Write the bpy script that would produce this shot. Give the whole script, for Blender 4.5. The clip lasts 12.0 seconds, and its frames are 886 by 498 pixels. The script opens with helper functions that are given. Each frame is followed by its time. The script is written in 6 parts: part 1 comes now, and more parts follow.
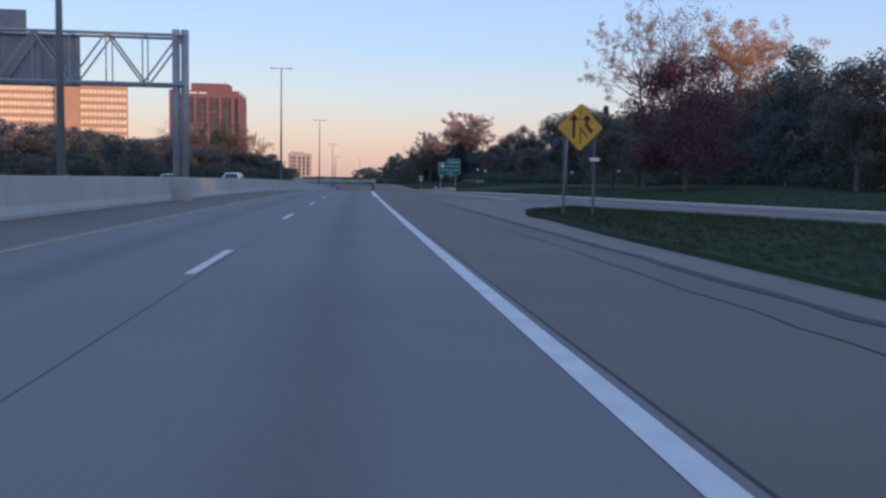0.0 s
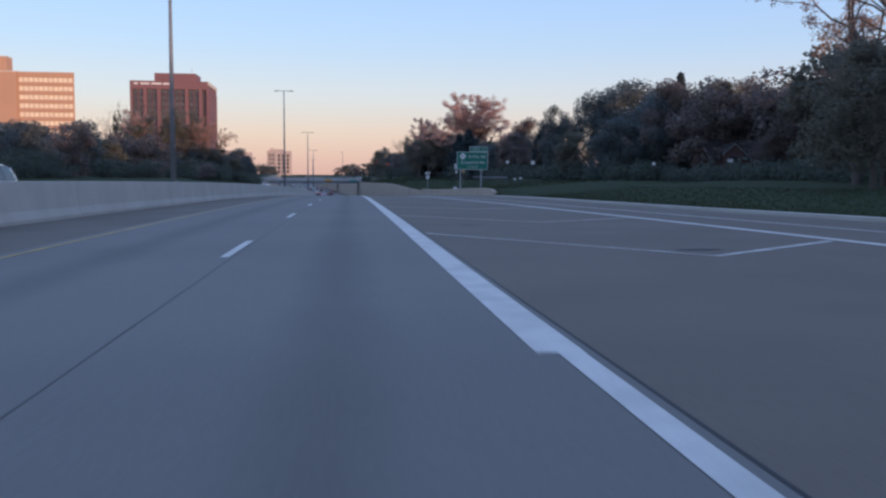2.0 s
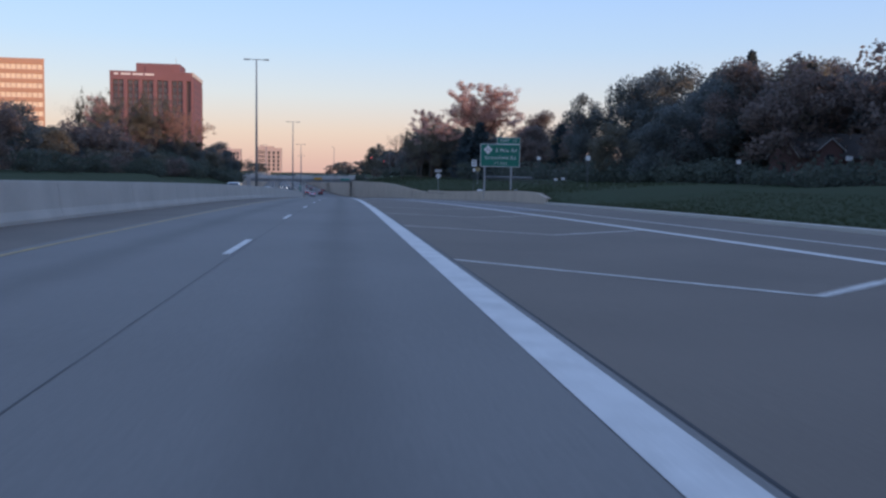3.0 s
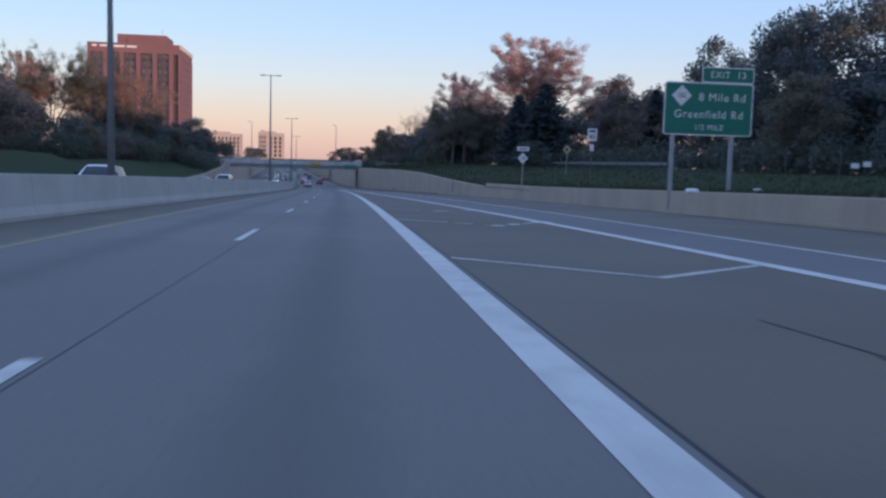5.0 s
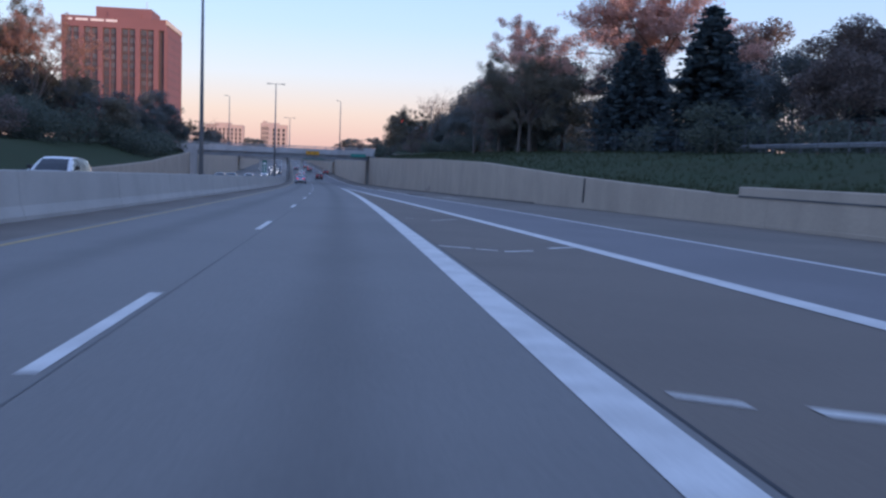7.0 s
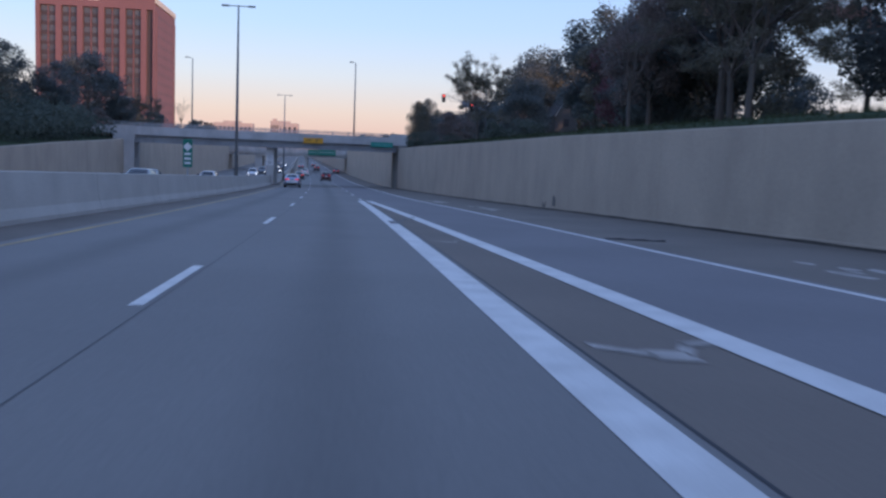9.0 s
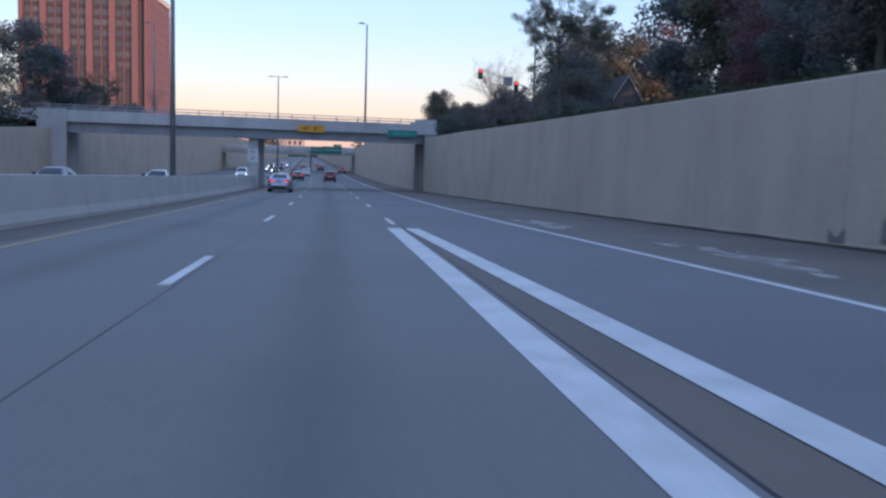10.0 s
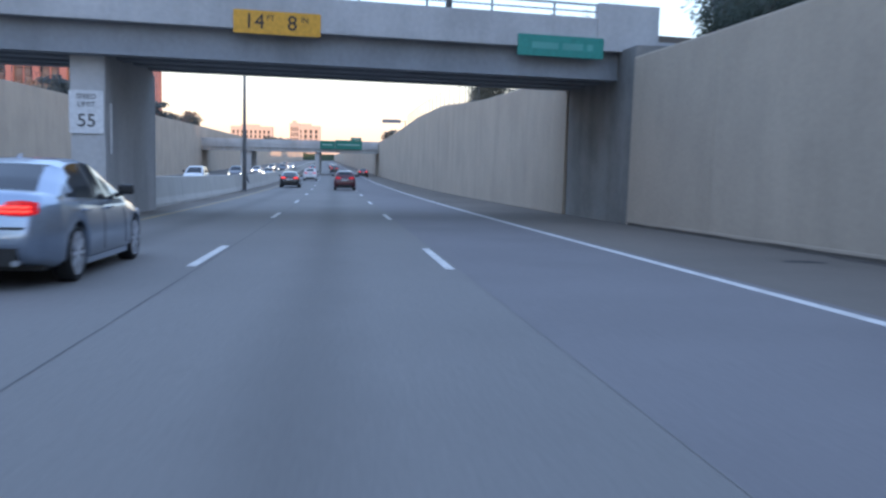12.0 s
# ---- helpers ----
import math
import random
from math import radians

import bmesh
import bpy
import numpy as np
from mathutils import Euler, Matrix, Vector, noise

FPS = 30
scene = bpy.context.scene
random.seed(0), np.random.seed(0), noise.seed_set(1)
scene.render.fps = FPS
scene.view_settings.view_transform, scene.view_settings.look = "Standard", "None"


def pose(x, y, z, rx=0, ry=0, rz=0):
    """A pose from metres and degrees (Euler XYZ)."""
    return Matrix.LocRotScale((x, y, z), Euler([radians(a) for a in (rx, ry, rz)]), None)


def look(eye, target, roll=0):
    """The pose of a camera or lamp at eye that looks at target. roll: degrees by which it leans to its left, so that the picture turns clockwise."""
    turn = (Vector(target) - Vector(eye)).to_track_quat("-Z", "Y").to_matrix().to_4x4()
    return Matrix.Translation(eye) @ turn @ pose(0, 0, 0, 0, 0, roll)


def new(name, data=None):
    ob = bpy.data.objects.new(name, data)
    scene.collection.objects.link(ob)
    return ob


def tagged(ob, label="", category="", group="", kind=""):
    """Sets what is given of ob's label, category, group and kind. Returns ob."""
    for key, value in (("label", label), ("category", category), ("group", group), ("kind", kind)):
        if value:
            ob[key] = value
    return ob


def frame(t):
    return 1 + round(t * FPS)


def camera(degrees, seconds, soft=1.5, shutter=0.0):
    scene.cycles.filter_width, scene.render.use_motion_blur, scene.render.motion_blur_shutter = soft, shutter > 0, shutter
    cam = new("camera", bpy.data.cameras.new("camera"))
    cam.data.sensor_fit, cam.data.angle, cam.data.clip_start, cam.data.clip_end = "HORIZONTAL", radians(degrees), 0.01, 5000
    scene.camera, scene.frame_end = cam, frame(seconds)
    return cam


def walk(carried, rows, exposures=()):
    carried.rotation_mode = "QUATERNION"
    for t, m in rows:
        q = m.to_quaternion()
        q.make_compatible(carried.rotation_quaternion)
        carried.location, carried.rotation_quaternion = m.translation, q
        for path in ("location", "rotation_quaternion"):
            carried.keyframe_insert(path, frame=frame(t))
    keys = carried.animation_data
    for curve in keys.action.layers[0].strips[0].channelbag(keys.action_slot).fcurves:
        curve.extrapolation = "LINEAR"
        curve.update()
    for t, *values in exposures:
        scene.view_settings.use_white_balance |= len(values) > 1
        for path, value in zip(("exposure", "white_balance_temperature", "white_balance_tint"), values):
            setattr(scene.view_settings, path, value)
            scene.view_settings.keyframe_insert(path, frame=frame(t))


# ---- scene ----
# ---- camera ----
cam = camera(53.11, 12.0, soft=2.5, shutter=0.2)
# seconds, x, y, z, yaw, pitch, roll
ROWS = [
    (0.0, 0.163, -11.56, 1.278, -6.17, -4.55, -1.01),
    (0.5, 0.163, 2.62, 1.270, -6.37, -4.46, -0.98),
    (1.0, 0.240, 16.97, 1.250, -6.72, -4.51, -0.75),
    (1.5, 0.386, 31.58, 1.216, -7.08, -4.57, -0.63),
    (2.0, 0.626, 46.43, 1.167, -7.32, -4.75, -0.33),
    (2.5, 0.864, 60.91, 1.105, -7.58, -4.84, -0.54),
    (3.0, 1.187, 76.06, 1.013, -7.86, -4.78, -0.99),
    (3.5, 1.552, 90.76, 0.884, -7.87, -4.91, -1.21),
    (4.0, 1.939, 105.46, 0.718, -7.80, -5.11, -1.34),
    (4.5, 2.348, 120.16, 0.515, -7.68, -5.32, -1.46),
    (5.0, 2.757, 134.87, 0.274, -7.58, -5.51, -1.62),
    (5.5, 3.038, 149.89, -0.007, -7.54, -5.59, -1.91),
    (6.0, 3.285, 164.38, -0.312, -7.53, -5.67, -2.11),
    (6.5, 3.565, 178.71, -0.647, -7.34, -5.79, -2.14),
    (7.0, 3.806, 192.52, -0.990, -7.23, -5.82, -2.26),
    (7.5, 4.013, 207.03, -1.357, -7.06, -5.82, -2.31),
    (8.0, 4.162, 221.53, -1.729, -6.85, -5.83, -2.32),
    (8.5, 4.255, 236.03, -2.107, -6.63, -5.83, -2.30),
    (9.0, 4.283, 250.53, -2.490, -6.41, -5.83, -2.24),
    (9.5, 4.243, 264.95, -2.873, -6.22, -5.84, -2.05),
    (10.0, 4.173, 279.26, -3.253, -5.99, -5.87, -1.75),
    (10.5, 4.007, 293.91, -3.644, -5.74, -5.88, -1.47),
    (11.0, 3.769, 308.70, -4.036, -5.50, -5.79, -1.63),
    (11.5, 3.487, 323.33, -4.405, -5.17, -5.77, -1.51),
    (12.0, 3.149, 337.90, -4.751, -4.89, -5.66, -1.29),
]
EXPOSURES = [(0.0, 0.0, 6400, 10), (4.0, 0.0, 6350, 10), (5.0, 0.04, 6300, 10), (5.5, 0.04, 6350, 12), (6.0, 0.3, 6250, 18), (6.5, 0.2, 6150, 16), (7.0, 0.2, 6100, 15), (9.5, 0.06, 6080, 13), (10.0, 0.36, 6350, 10), (10.5, 0.42, 6550, 10), (11.0, 0.44, 6900, 10), (11.5, 0.44, 7000, 9), (11.7, 0.72, 7000, 8), (12.0, 1.08, 6950, 6)]
walk(cam, [(t, pose(x, y, z, 90 + pitch, roll, yaw)) for t, x, y, z, yaw, pitch, roll in ROWS], EXPOSURES)

# ---- light ----
SUN_AZ, SUN_EL = 142.0, 3.0   # degrees, clockwise from +y; degrees above the horizon
world = bpy.data.worlds.new("dusk_sky")
scene.world = world
world.use_nodes = True
wn, wl = world.node_tree.nodes, world.node_tree.links
sky = wn.new("ShaderNodeTexSky")
sky.sky_type = 'NISHITA'
sky.sun_disc = False
sky.sun_elevation = radians(SUN_EL)
sky.sun_rotation = radians(SUN_AZ)
sky.air_density, sky.dust_density, sky.ozone_density = 1.0, 1.0, 2.0
# twilight away from the sun: peach at the horizon, blue above
coord, split, dusk, both = wn.new("ShaderNodeTexCoord"), wn.new("ShaderNodeSeparateXYZ"), wn.new("ShaderNodeValToRGB"), wn.new("ShaderNodeMix")
wl.new(coord.outputs["Generated"], split.inputs[0])
wl.new(split.outputs[2], dusk.inputs[0])
stops = dusk.color_ramp.elements
stops[0].position, stops[0].color = 0.0, (0.66, 0.42, 0.39, 1)
stops[1].position, stops[1].color = 1.0, (0.27, 0.40, 0.76, 1)
for place, tint in ((0.045, (0.65, 0.51, 0.49, 1)), (0.085, (0.555, 0.565, 0.65, 1)), (0.14, (0.41, 0.53, 0.755, 1)), (0.22, (0.315, 0.475, 0.835, 1)), (0.5, (0.30, 0.45, 0.84, 1))):
    e = stops.new(place)
    e.color = tint
both.data_type, both.blend_type = 'RGBA', 'ADD'
both.inputs[0].default_value = 0.12
wl.new(dusk.outputs[0], both.inputs[6])
wl.new(sky.outputs[0], both.inputs[7])
wl.new(both.outputs[2], wn["Background"].inputs[0])
wn["Background"].inputs[1].default_value = 1.0

sun_data = bpy.data.lights.new("sun", 'SUN')
sun_data.energy, sun_data.angle, sun_data.color = 3.5, radians(0.6), (1.0, 0.61, 0.40)
sun = new("sun", sun_data)
sdir = Vector((math.sin(radians(SUN_AZ)) * math.cos(radians(SUN_EL)), math.cos(radians(SUN_AZ)) * math.cos(radians(SUN_EL)), math.sin(radians(SUN_EL))))
sun.matrix_world = look(sdir * 300, (0, 0, 0))

# ---- plan of the road: heading and grade at stations along y ----
STATIONS = (-20, 60, 120, 180, 240, 300, 360, 420, 500)
HEADING = (0.0011, 0.0198, 0.0261, 0.0197, 0.0033, -0.0188, -0.0307, -0.0397, -0.0468)
GRADE = (0.0005, -0.0046, -0.0151, -0.0247, -0.0264, -0.0268, -0.0208, -0.0100, 0.0009)
grid_y = np.arange(-400, 4001, 4.0)


def integral(values):
    s = np.interp(grid_y, STATIONS, values)
    z = np.concatenate([[0], np.cumsum((s[1:] + s[:-1]) * 2)])
    return z - np.interp(0, grid_y, z)


ROAD_X, ROAD_Z = integral(HEADING), integral(GRADE)


def xr(y):
    return float(np.interp(y, grid_y, ROAD_X))


def zr(y):
    return float(np.interp(y, grid_y, ROAD_Z))


def at(u, y, h=0.0):
    """A place u metres to the right of the lane's middle at station y, h above the road."""
    return Vector((xr(y) + u, y, zr(y) + h))


def lerp_table(*pairs):
    ys, vs = [p[0] for p in pairs], [p[1] for p in pairs]
    return lambda y: float(np.interp(y, ys, vs))


# right edge of the paved surface, the ramp's two lines, the left barrier, the far carriageway's edge
edge_r = lerp_table((-60, 43), (-20, 34), (0, 29.5), (15, 26.5), (27, 24.5), (37, 22), (46, 20.3), (60, 18.4), (84, 15.6), (100, 15.2), (130, 16.0), (160, 16.9), (180, 16.6), (215, 15.4), (240, 14.2), (270, 12.6), (290, 12.0), (320, 10.7), (355, 9.5), (366, 9.2), (400, 9.0), (900, 9.0))
gore_line = lerp_table((20, 14.2), (50, 11.6), (85, 9.6), (145, 7.35), (200, 5.45), (256, 3.42), (302.7, 2.19))
ramp_line = lerp_table((-60, 36), (0, 23.5), (30, 17.6), (55, 14.8), (78, 12.6), (93, 11.6), (150, 10.0), (205, 8.9), (235, 8.0), (258, 6.95), (266, 6.6), (275, 6.38), (281, 6.28), (296, 5.92), (307, 5.6), (318, 5.42), (330, 5.4), (900, 5.3))
barrier_u = lerp_table((-60, -8.8), (60, -8.7), (160, -7.7), (220, -7.1), (340, -6.6), (900, -6.6))
edge_l = lerp_table((-60, -25), (200, -23.5), (300, -23.5), (366, -23.8), (900, -24))
# height of the right wall's top above the road; zero where grass meets the shoulder
wall_h = lerp_table((-60, 0.12), (143, 0.14), (150, 0.9), (160, 1.08), (195, 1.17), (206.95, 1.24), (206.97, 0.90), (224.3, 1.13), (235, 1.5), (246, 1.95), (269, 3.1), (296, 3.9), (321, 4.4), (347, 4.95), (364, 5.15), (372, 5.5), (394, 6.2), (414, 7.3), (435, 7.5), (467, 6.9), (505, 6.4), (900, 6.4))
wall_l = lerp_table((-60, 0.12), (235, 0.2), (262, 0.6), (282, 1.3), (319, 2.7), (334, 3.6), (347, 4.2), (362, 5.0), (380, 6.3), (405, 7.7), (440, 8.2), (500, 8.5), (900, 8.5))
# raised capping along part of the right wall
CAP_A, CAP_B, CAP_H = 206.96, 224.3, 0.34


def wall_top(y):
    return wall_h(y) + (CAP_H if CAP_A <= y <= CAP_B else 0.0)



# ---- materials ----
def material(name, base=(0.5, 0.5, 0.5), rough=0.8, metal=0.0, second=None, scale=1.0, fine=40.0, bump=0.2, amount=0.5, coat=0.0, spec=0.5, island=0.0, grain=0.6):
    m = bpy.data.materials.new(name)
    m.use_nodes = True
    n, l = m.node_tree.nodes, m.node_tree.links
    b = n["Principled BSDF"]
    b.inputs["Roughness"].default_value = rough
    b.inputs["Metallic"].default_value = metal
    b.inputs["Coat Weight"].default_value = coat
    b.inputs["Specular IOR Level"].default_value = spec
    geo = n.new("ShaderNodeNewGeometry")
    big, small = n.new("ShaderNodeTexNoise"), n.new("ShaderNodeTexNoise")
    big.inputs["Scale"].default_value, small.inputs["Scale"].default_value = scale, fine
    big.inputs["Detail"].default_value = 6
    l.new(geo.outputs["Position"], big.inputs["Vector"])
    l.new(geo.outputs["Position"], small.inputs["Vector"])
    second = second or tuple(c * 0.7 for c in base)
    mix = n.new("ShaderNodeMix")
    mix.data_type = 'RGBA'
    mix.inputs[6].default_value, mix.inputs[7].default_value = (*base, 1), (*second, 1)
    ramp = n.new("ShaderNodeMapRange")
    ramp.inputs[1].default_value, ramp.inputs[2].default_value = 0.38, 0.66
    ramp.inputs[4].default_value = amount
    l.new(big.outputs[0], ramp.inputs[0])
    l.new(ramp.outputs[0], mix.inputs[0])
    mul = n.new("ShaderNodeMix")
    mul.data_type, mul.blend_type = 'RGBA', 'MULTIPLY'
    mul.inputs[0].default_value = grain
    l.new(mix.outputs[2], mul.inputs[6])
    tone = n.new("ShaderNodeMapRange")
    tone.inputs[1].default_value, tone.inputs[2].default_value, tone.inputs[3].default_value, tone.inputs[4].default_value = 0.3, 0.7, 0.75, 1.1
    l.new(small.outputs[0], tone.inputs[0])
    l.new(tone.outputs[0], mul.inputs[7])
    out = mul.outputs[2]
    if island:
        hsv = n.new("ShaderNodeHueSaturation")
        rnd = n.new("ShaderNodeMapRange")
        rnd.inputs[3].default_value, rnd.inputs[4].default_value = 1 - island, 1 + island
        l.new(geo.outputs["Random Per Island"], rnd.inputs[0])
        l.new(rnd.outputs[0], hsv.inputs["Value"])
        l.new(out, hsv.inputs["Color"])
        out = hsv.outputs[0]
    l.new(out, b.inputs["Base Color"])
    if bump:
        bp = n.new("ShaderNodeBump")
        bp.inputs["Strength"].default_value, bp.inputs["Distance"].default_value = bump, 0.02
        l.new(small.outputs[0], bp.inputs["Height"])
        l.new(bp.outputs[0], b.inputs["Normal"])
    return m


def leafy(m, share=0.5):
    """Lets part of the light through, as thin leaves do."""
    n, l = m.node_tree.nodes, m.node_tree.links
    b = n["Principled BSDF"]
    src = b.inputs["Base Color"].links[0].from_socket
    tr, mix = n.new("ShaderNodeBsdfTranslucent"), n.new("ShaderNodeMixShader")
    l.new(src, tr.inputs[0])
    mix.inputs[0].default_value = share
    l.new(b.outputs[0], mix.inputs[1])
    l.new(tr.outputs[0], mix.inputs[2])
    l.new(mix.outputs[0], n["Material Output"].inputs[0])
    return m


def emitter(name, color, strength):
    m = bpy.data.materials.new(name)
    m.use_nodes = True
    b = m.node_tree.nodes["Principled BSDF"]
    b.inputs["Base Color"].default_value = (*color, 1)
    b.inputs["Emission Color"].default_value = (*color, 1)
    b.inputs["Emission Strength"].default_value = strength
    b.inputs["Roughness"].default_value = 0.2
    return m


def streaked(m, low=0.8, reach=0.3):
    """Rain streaks and blotches that run down cast concrete."""
    n, l = m.node_tree.nodes, m.node_tree.links
    b = n["Principled BSDF"]
    src = b.inputs["Base Color"].links[0].from_socket
    geo, squash, tex = n.new("ShaderNodeNewGeometry"), n.new("ShaderNodeVectorMath"), n.new("ShaderNodeTexNoise")
    squash.operation = 'MULTIPLY'
    squash.inputs[1].default_value = (1.0, 1.0, reach)
    tex.inputs["Scale"].default_value, tex.inputs["Detail"].default_value, tex.inputs["Roughness"].default_value = 0.55, 9, 0.62
    l.new(geo.outputs["Position"], squash.inputs[0])
    l.new(squash.outputs[0], tex.inputs["Vector"])
    tone, mul = n.new("ShaderNodeMapRange"), n.new("ShaderNodeMix")
    tone.inputs[1].default_value, tone.inputs[2].default_value, tone.inputs[3].default_value, tone.inputs[4].default_value = 0.36, 0.56, low, 1.0
    mul.data_type, mul.blend_type = 'RGBA', 'MULTIPLY'
    mul.inputs[0].default_value = 1.0
    l.new(tex.outputs[0], tone.inputs[0])
    l.new(src, mul.inputs[6])
    l.new(tone.outputs[0], mul.inputs[7])
    l.new(mul.outputs[2], b.inputs["Base Color"])
    return m


def with_stain(m):
    """Darkens the middle of each lane with dripped oil, by the offset stored on the mesh."""
    n, l = m.node_tree.nodes, m.node_tree.links
    b = n["Principled BSDF"]
    src = b.inputs["Base Color"].links[0].from_socket
    u = n.new("ShaderNodeAttribute")
    u.attribute_name = "u"
    wrap = n.new("ShaderNodeMath")
    wrap.operation = 'PINGPONG'
    wrap.inputs[1].default_value = 1.83
    l.new(u.outputs["Fac"], wrap.inputs[0])
    wob = n.new("ShaderNodeTexNoise")
    wob.inputs["Scale"].default_value = 0.5
    geo = n.new("ShaderNodeNewGeometry")
    l.new(geo.outputs["Position"], wob.inputs["Vector"])
    add = n.new("ShaderNodeMath")
    add.operation = 'MULTIPLY_ADD'
    add.inputs[1].default_value = 0.5
    l.new(wob.outputs[0], add.inputs[0])
    l.new(wrap.outputs[0], add.inputs[2])
    fac = n.new("ShaderNodeMapRange")
    fac.interpolation_type = 'SMOOTHSTEP'
    fac.inputs[1].default_value, fac.inputs[2].default_value, fac.inputs[3].default_value, fac.inputs[4].default_value = 0.2, 0.95, 0.76, 1.0
    l.new(add.outputs[0], fac.inputs[0])
    mul = n.new("ShaderNodeMix")
    mul.data_type, mul.blend_type = 'RGBA', 'MULTIPLY'
    mul.inputs[0].default_value = 1.0
    l.new(src, mul.inputs[6])
    l.new(fac.outputs[0], mul.inputs[7])
    l.new(mul.outputs[2], b.inputs["Base Color"])
    return m


M_CONCRETE_ROAD = material("road_concrete", (0.182, 0.171, 0.159), 0.8, second=(0.138, 0.129, 0.120), scale=0.15, fine=30, bump=0.15)
with_stain(M_CONCRETE_ROAD)
M_ASPHALT = material("gore_asphalt", (0.166, 0.136, 0.110), 0.86, second=(0.122, 0.099, 0.081), scale=0.3, fine=35, bump=0.3)
M_SHOULDER = material("shoulder_concrete", (0.165, 0.138, 0.112), 0.88, second=(0.10, 0.085, 0.07), scale=0.25, fine=20, bump=0.3)
M_WHITE = material("white_paint", (0.655, 0.632, 0.598), 0.65, second=(0.43, 0.41, 0.385), scale=2.2, fine=45, bump=0.1, amount=0.55)
M_WORN = material("worn_white_paint", (0.64, 0.62, 0.58), 0.7, second=(0.36, 0.33, 0.30), scale=2.5, fine=40, bump=0.1, amount=0.55)
M_YELLOW = material("worn_yellow_paint", (0.45, 0.31, 0.10), 0.7, second=(0.25, 0.2, 0.13), scale=1.5, fine=40, bump=0.1, amount=0.8)
M_TAR = material("tar_sealant", (0.025, 0.025, 0.028), 0.7, scale=2, fine=30)
M_WALL = material("wall_concrete", (0.47, 0.382, 0.295), 0.9, second=(0.375, 0.305, 0.238), scale=0.35, fine=9, bump=0.04, grain=0.28)
M_BARRIER = material("barrier_concrete", (0.49, 0.465, 0.42), 0.9, second=(0.39, 0.365, 0.33), scale=0.6, fine=18, bump=0.08, grain=0.3)
M_BRIDGE = material("bridge_concrete", (0.52, 0.51, 0.50), 0.9, second=(0.40, 0.39, 0.38), scale=0.4, fine=7, bump=0.05, grain=0.28)
# Bluer than the parapet, and darkened to hold the shade below the overhang.
M_GIRDER = material("shaded_girder_tone", (0.30, 0.315, 0.335), 0.75, second=(0.22, 0.228, 0.24), scale=0.5, fine=7, bump=0.05, grain=0.3)
# Darker than the wall; the shadow under the deck is put into the colour.
M_ABUTMENT = material("shaded_abutment_concrete", (0.29, 0.275, 0.255), 0.92, second=(0.19, 0.18, 0.165), scale=0.5, fine=7, bump=0.06, grain=0.35, amount=0.8)
M_GRASS = material("grass", (0.047, 0.064, 0.036), 0.95, spec=0.05, second=(0.052, 0.058, 0.034), scale=0.35, fine=12, bump=0.6)
M_STEEL = material("galvanised_steel", (0.36, 0.375, 0.39), 0.55, 0.3, scale=1.5, fine=30, bump=0.05)
M_BRICK = material("red_brick", (0.205, 0.106, 0.116), 0.9, second=(0.17, 0.09, 0.098), scale=0.08, fine=3, bump=0.1)
M_OLD_BRICK = material("dark_house_brick", (0.13, 0.075, 0.07), 0.9, second=(0.10, 0.06, 0.056), scale=0.3, fine=9, bump=0.1)
M_BRICK2 = material("tan_brick", (0.50, 0.30, 0.20), 0.9, second=(0.44, 0.27, 0.18), scale=0.08, fine=3, bump=0.1)
M_CONCRETE_BAND = material("pale_concrete_band", (0.62, 0.56, 0.48), 0.85, scale=0.1, fine=3, bump=0.1)
M_GLASS_DARK = material("dark_window_glass", (0.03, 0.035, 0.045), 0.12, second=(0.05, 0.05, 0.06), scale=0.3, fine=2, bump=0.0, spec=0.6)
M_GUTTER = material("worn_gutter_concrete", (0.19, 0.168, 0.143), 0.85, second=(0.14, 0.122, 0.105), scale=0.5, fine=18, bump=0.3)
M_JOINT = material("joint_filler", (0.07, 0.07, 0.07), 0.8, second=(0.12, 0.118, 0.115), scale=0.6, fine=30, amount=1.0)
M_CRACK = material("faint_joint", (0.145, 0.14, 0.133), 0.85, second=(0.19, 0.182, 0.172), scale=0.25, fine=30, amount=1.0)
M_RAMP = material("ramp_asphalt", (0.172, 0.16, 0.16), 0.82, second=(0.13, 0.12, 0.12), scale=0.3, fine=30, bump=0.2)
M_BLADE = material("grass_blade", (0.055, 0.073, 0.04), 0.9, spec=0.05, second=(0.062, 0.066, 0.036), scale=0.5, fine=20, bump=0, amount=0.8, island=0.15)
M_STAIN = material("wall_scuff", (0.13, 0.12, 0.11), 0.95, second=(0.22, 0.2, 0.17), scale=4, fine=20, amount=1.0)
M_BARK = material("bark", (0.13, 0.11, 0.095), 0.95, second=(0.09, 0.076, 0.066), scale=2, fine=12, bump=0.5)
# Leaf colours are lifted, the greens also blued, to carry a veil of haze.
M_LEAF_GREEN = material("leaf_dark_green", (0.160, 0.185, 0.182), 0.75, second=(0.182, 0.186, 0.168), scale=0.25, fine=3, bump=0, island=0.25, spec=0.08)
M_LEAF_OLIVE = material("leaf_olive", (0.23, 0.21, 0.16), 0.75, second=(0.185, 0.19, 0.155), scale=0.25, fine=3, bump=0, island=0.27, spec=0.08)
M_LEAF_RUST = material("leaf_rust", (0.47, 0.28, 0.21), 0.7, second=(0.36, 0.23, 0.18), scale=0.3, fine=3, bump=0, island=0.24, spec=0.12)
M_LEAF_AMBER = material("leaf_amber", (0.68, 0.39, 0.23), 0.7, second=(0.55, 0.30, 0.17), scale=0.3, fine=3, bump=0, island=0.22, spec=0.12)
M_LEAF_PINK = material("leaf_pink_rust", (0.72, 0.46, 0.38), 0.7, second=(0.57, 0.36, 0.29), scale=0.3, fine=3, bump=0, island=0.21, spec=0.12)
